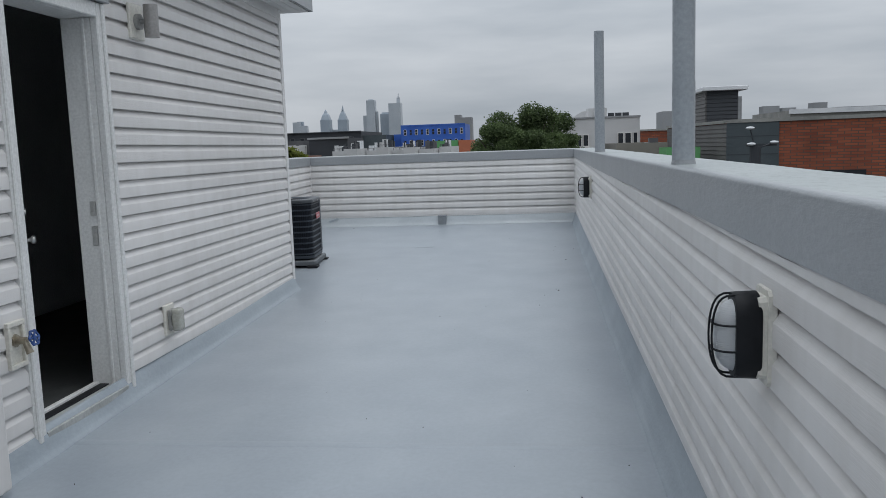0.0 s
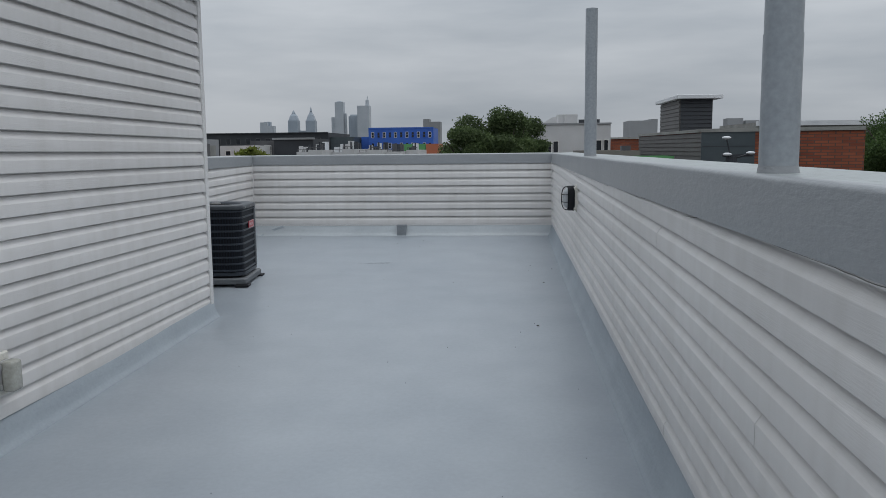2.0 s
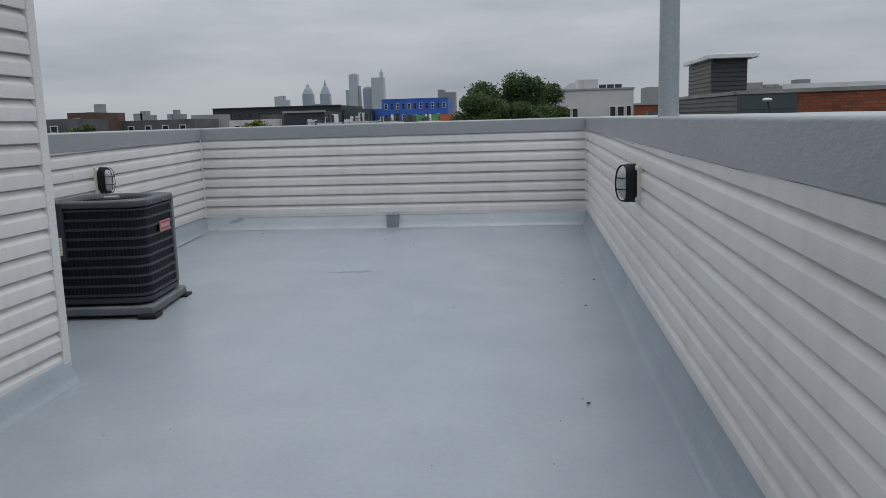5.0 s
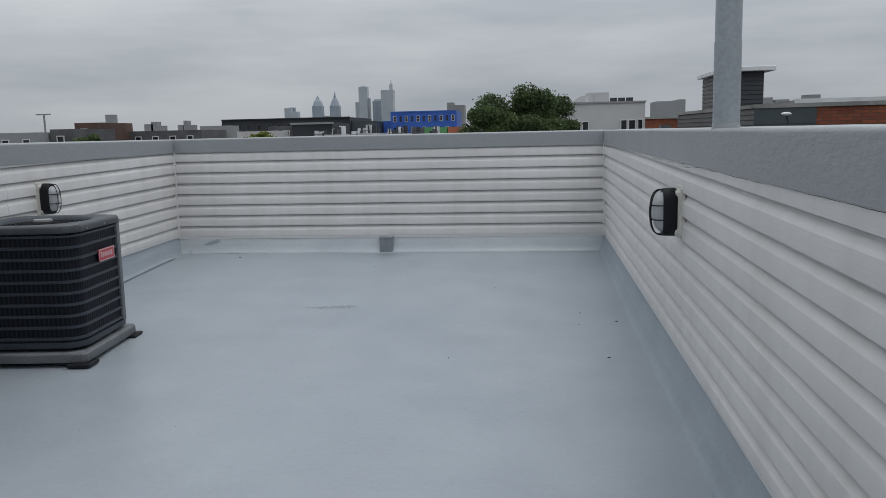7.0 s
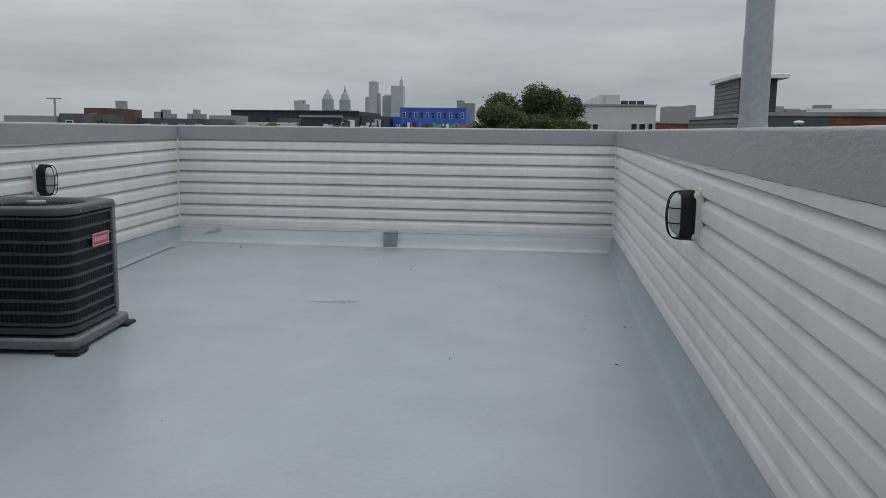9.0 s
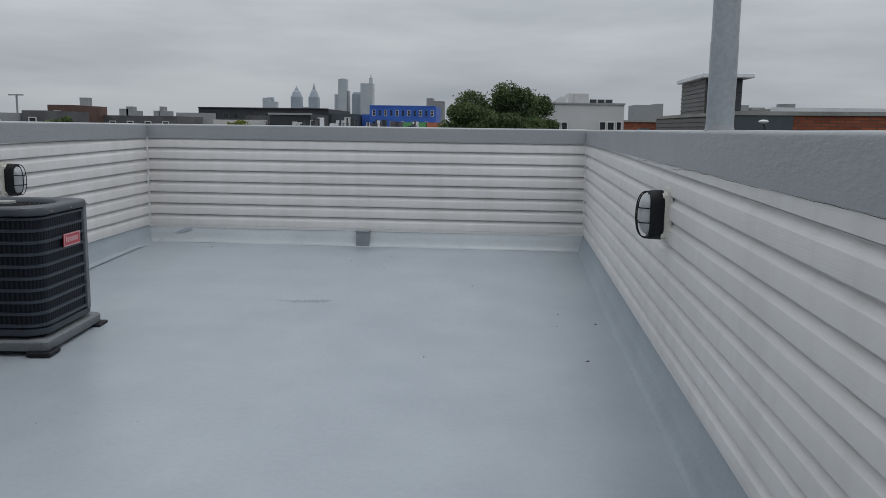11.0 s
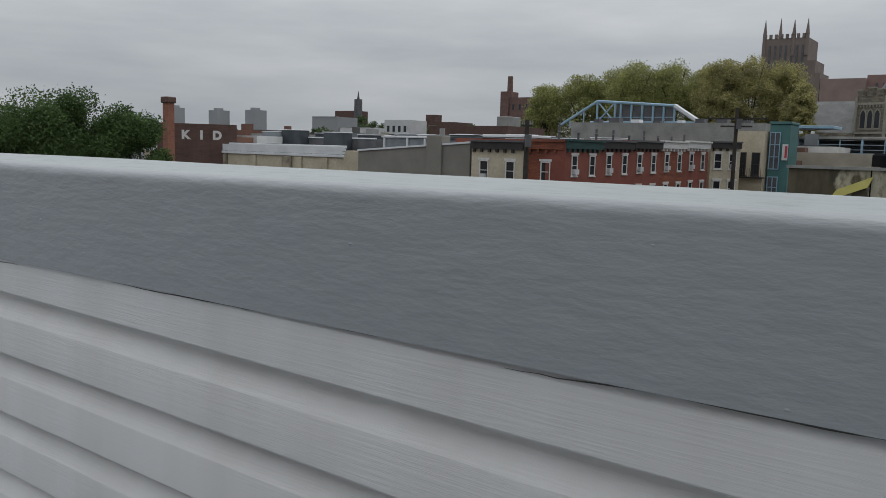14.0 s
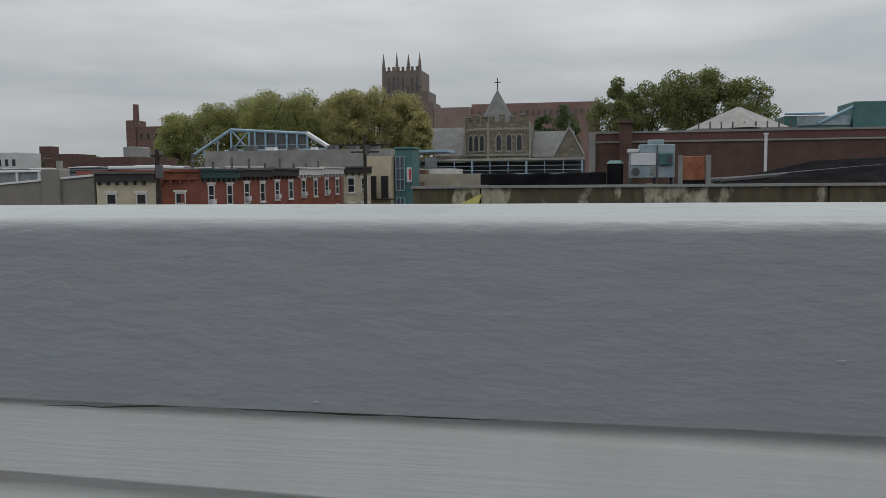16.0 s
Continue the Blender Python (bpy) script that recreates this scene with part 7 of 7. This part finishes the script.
at_part("sheet", bm, varied("yellow_plastic", (0.52, 0.46, 0.10), (0.62, 0.57, 0.2), 1.5, 0.5), yc)
hv = thing("rusted_unit", (66, 0.3, 0.9), "rust streaked rooftop unit with pale side posts", "air handler")
at_part("panel", box(65.2, -0.55, 1.25, 66.6, 1.15, 3.1, 0.03), M_RUST, hv)
at_part("post", box(65.0, 1.16, 0.8, 65.4, 1.5, 3.2), M_CONC, hv)
at_part("post", box(65.0, -0.95, 0.8, 65.4, -0.56, 3.2), M_CONC, hv)
at_part("curb", box(65.2, -0.55, 0.75, 66.6, 1.15, 1.24), M_TAR, hv)
hv = thing("fan_drum", (65.5, 6.3, 0.9), "black rooftop exhaust drum", "exhaust fan")
smooth(at_part("drum", tube((65.5, 6.3, 0.75), (65.5, 6.3, 2.6), 0.62, n=20), M_TAR, hv))
smooth(at_part("hood", tube((65.5, 6.3, 2.6), (65.5, 6.3, 2.85), 0.7, 0.45, 20), M_STATIONG, hv))
vp = thing("roof_standpipe", (70, -5.9, 0.9), "white standpipe on the warehouse roof", "standpipe")
at_part("pipe", tube((70, -5.9, 0.75), (70, -5.9, 4.9), 0.12, n=10), M_WHITEROOF, vp)
at_part("cap", tube((70, -5.9, 4.9), (70, -5.9, 5.05), 0.2, n=10), M_WHITEROOF, vp)
wr = thing("white_canopy", (131, -13.7, 5), "white pyramid roof with small fins", "roof")
at_part("roof", tube((131, -13.7, 8.7), (131, -13.7, 12.2), 8.2, 0.3, 4), M_CONC, wr)
at_part("base", box(125, -21, GROUND, 137, -6.5, 8.7), M_CONC, wr)
for i in range(9):
    at_part("fin", box(124.6, -20 + i * 1.6, 8.6, 124.8, -19.8 + i * 1.6, 9.6), M_TARGREY, wr)
gs = thing("green_roof_house", (172, -38, GROUND), "teal green plant house with a sloped glazed roof", "plant house")
at_part("wall", box(170, -34.9, GROUND, 180, -28.7, 13.4), M_STATIONG, gs)
at_part("glazing", box(169.8, -40.8, 11.5, 170.2, -31, 13.3), M_HVAC, gs)
beam("sloped_rail", (169.7, -34.9, 11.8), (169.7, -41.2, 14.9), 0.3, M_STATION, gs)
at_part("tower", box(169, -52, GROUND, 180, -41.1, 15.9, 0.1), M_STATIONG, gs)
at_part("upper_floor", box(170, -41.0, GROUND, 180, -35, 12.5), M_STATIONG, gs)
beam("roof_edge", (169.7, -28.7, 13.8), (169.7, -36, 13.8), 0.25, M_STATION, gs)

# trees on the hill and by the hall
hill = ((128, 22.5, 7.5), (119, 26.2, 9), (109.5, 27.8, 9), (100, 28.4, 9), (91, 28.4, 9), (83, 26.6, 8), (76, 28.4, 8), (69, 29.0, 8), (62, 28.2, 8), (56.0, 21, 4.5))
for i, (yy, top, r) in enumerate(hill):
    tree(220 + (i % 3) * 5, yy, GROUND, top, r, 0, 40 + i, 32000, 0.25, M_LEAF_OLIVE if i < 6 else M_LEAF_RUST, "olive green autumn tree on the hillside" if i < 6 else "browning autumn tree with thinning leaves on the hillside", 170, "hillside trees", 0.8)
for x, y, top, r, sd in ((300, 270, 17, 9, 96), (290, 255, 14.5, 7, 97), (310, 236, 13.5, 8, 98), (300, 180, 15, 8, 99), (320, 300, 15, 9, 100), (165, 205, 7.5, 5, 90), (175, 178, 7.0, 5, 91), (190, 240, 8.5, 6, 92), (210, 150, 9.5, 6, 93), (150, 232, 6.5, 5, 94), (180, 262, 8, 6, 95)):
    tree(x, y, GROUND, top, r, -3, sd, 4000, 0.4, M_LEAF_DARK, "dark green tree among the rowhouse roofs", 20, "far street trees")
for yy, top, r, s in ((50, 27, 7, 60), (19, 29, 8, 61), (27, 26, 6, 62)):
    tree(300, yy, GROUND, top, r, 2, s, 6000, 0.42, M_LEAF_DARK, "dark green tree behind the church", 22, "hillside trees")
for i, (yy, top, r) in enumerate(((4.0, 20.6, 6.0), (-1.5, 22.4, 7.0), (-8.0, 23.0, 7.0), (-14.0, 22.9, 7.0), (-19.5, 22.0, 6.0))):
    tree(160 + i % 2 * 4, yy, GROUND, top, r, 2, 70 + i, 11000, 0.25, M_LEAF_MID, "thinning olive green tree behind the brick hall", 30, "trees behind the hall")

# utility poles
for x, y, top, arms in ((57, 41.1, 3.95, ((3.4, 0.5),)), (86, 32.85, 6.5, ((5.3, 3.0), (4.5, 1.6)))):
    th = thing("utility_pole", (x, y, GROUND), "dark wooden utility pole with crossarms", "utility pole", "utility poles")
    at_part("pole", tube((x, y, GROUND), (x, y, top), 0.26, 0.18, 10), M_WOOD, th)
    for z, w in arms:
        at_part("crossarm", box(x - 0.1, y - w, z, x + 0.1, y + w, z + 0.16), M_WOOD, th)
        for k in (-0.9, -0.5, 0.5, 0.9):
            at_part("insulator", tube((x, y + w * k, z + 0.16), (x, y + w * k, z + 0.42), 0.06, n=6), M_CONC, th)
    at_part("transformer", tube((x - 0.35, y - 0.35, top - 2.2), (x - 0.35, y - 0.35, top - 1.2), 0.26, n=12), M_TARGREY, th)
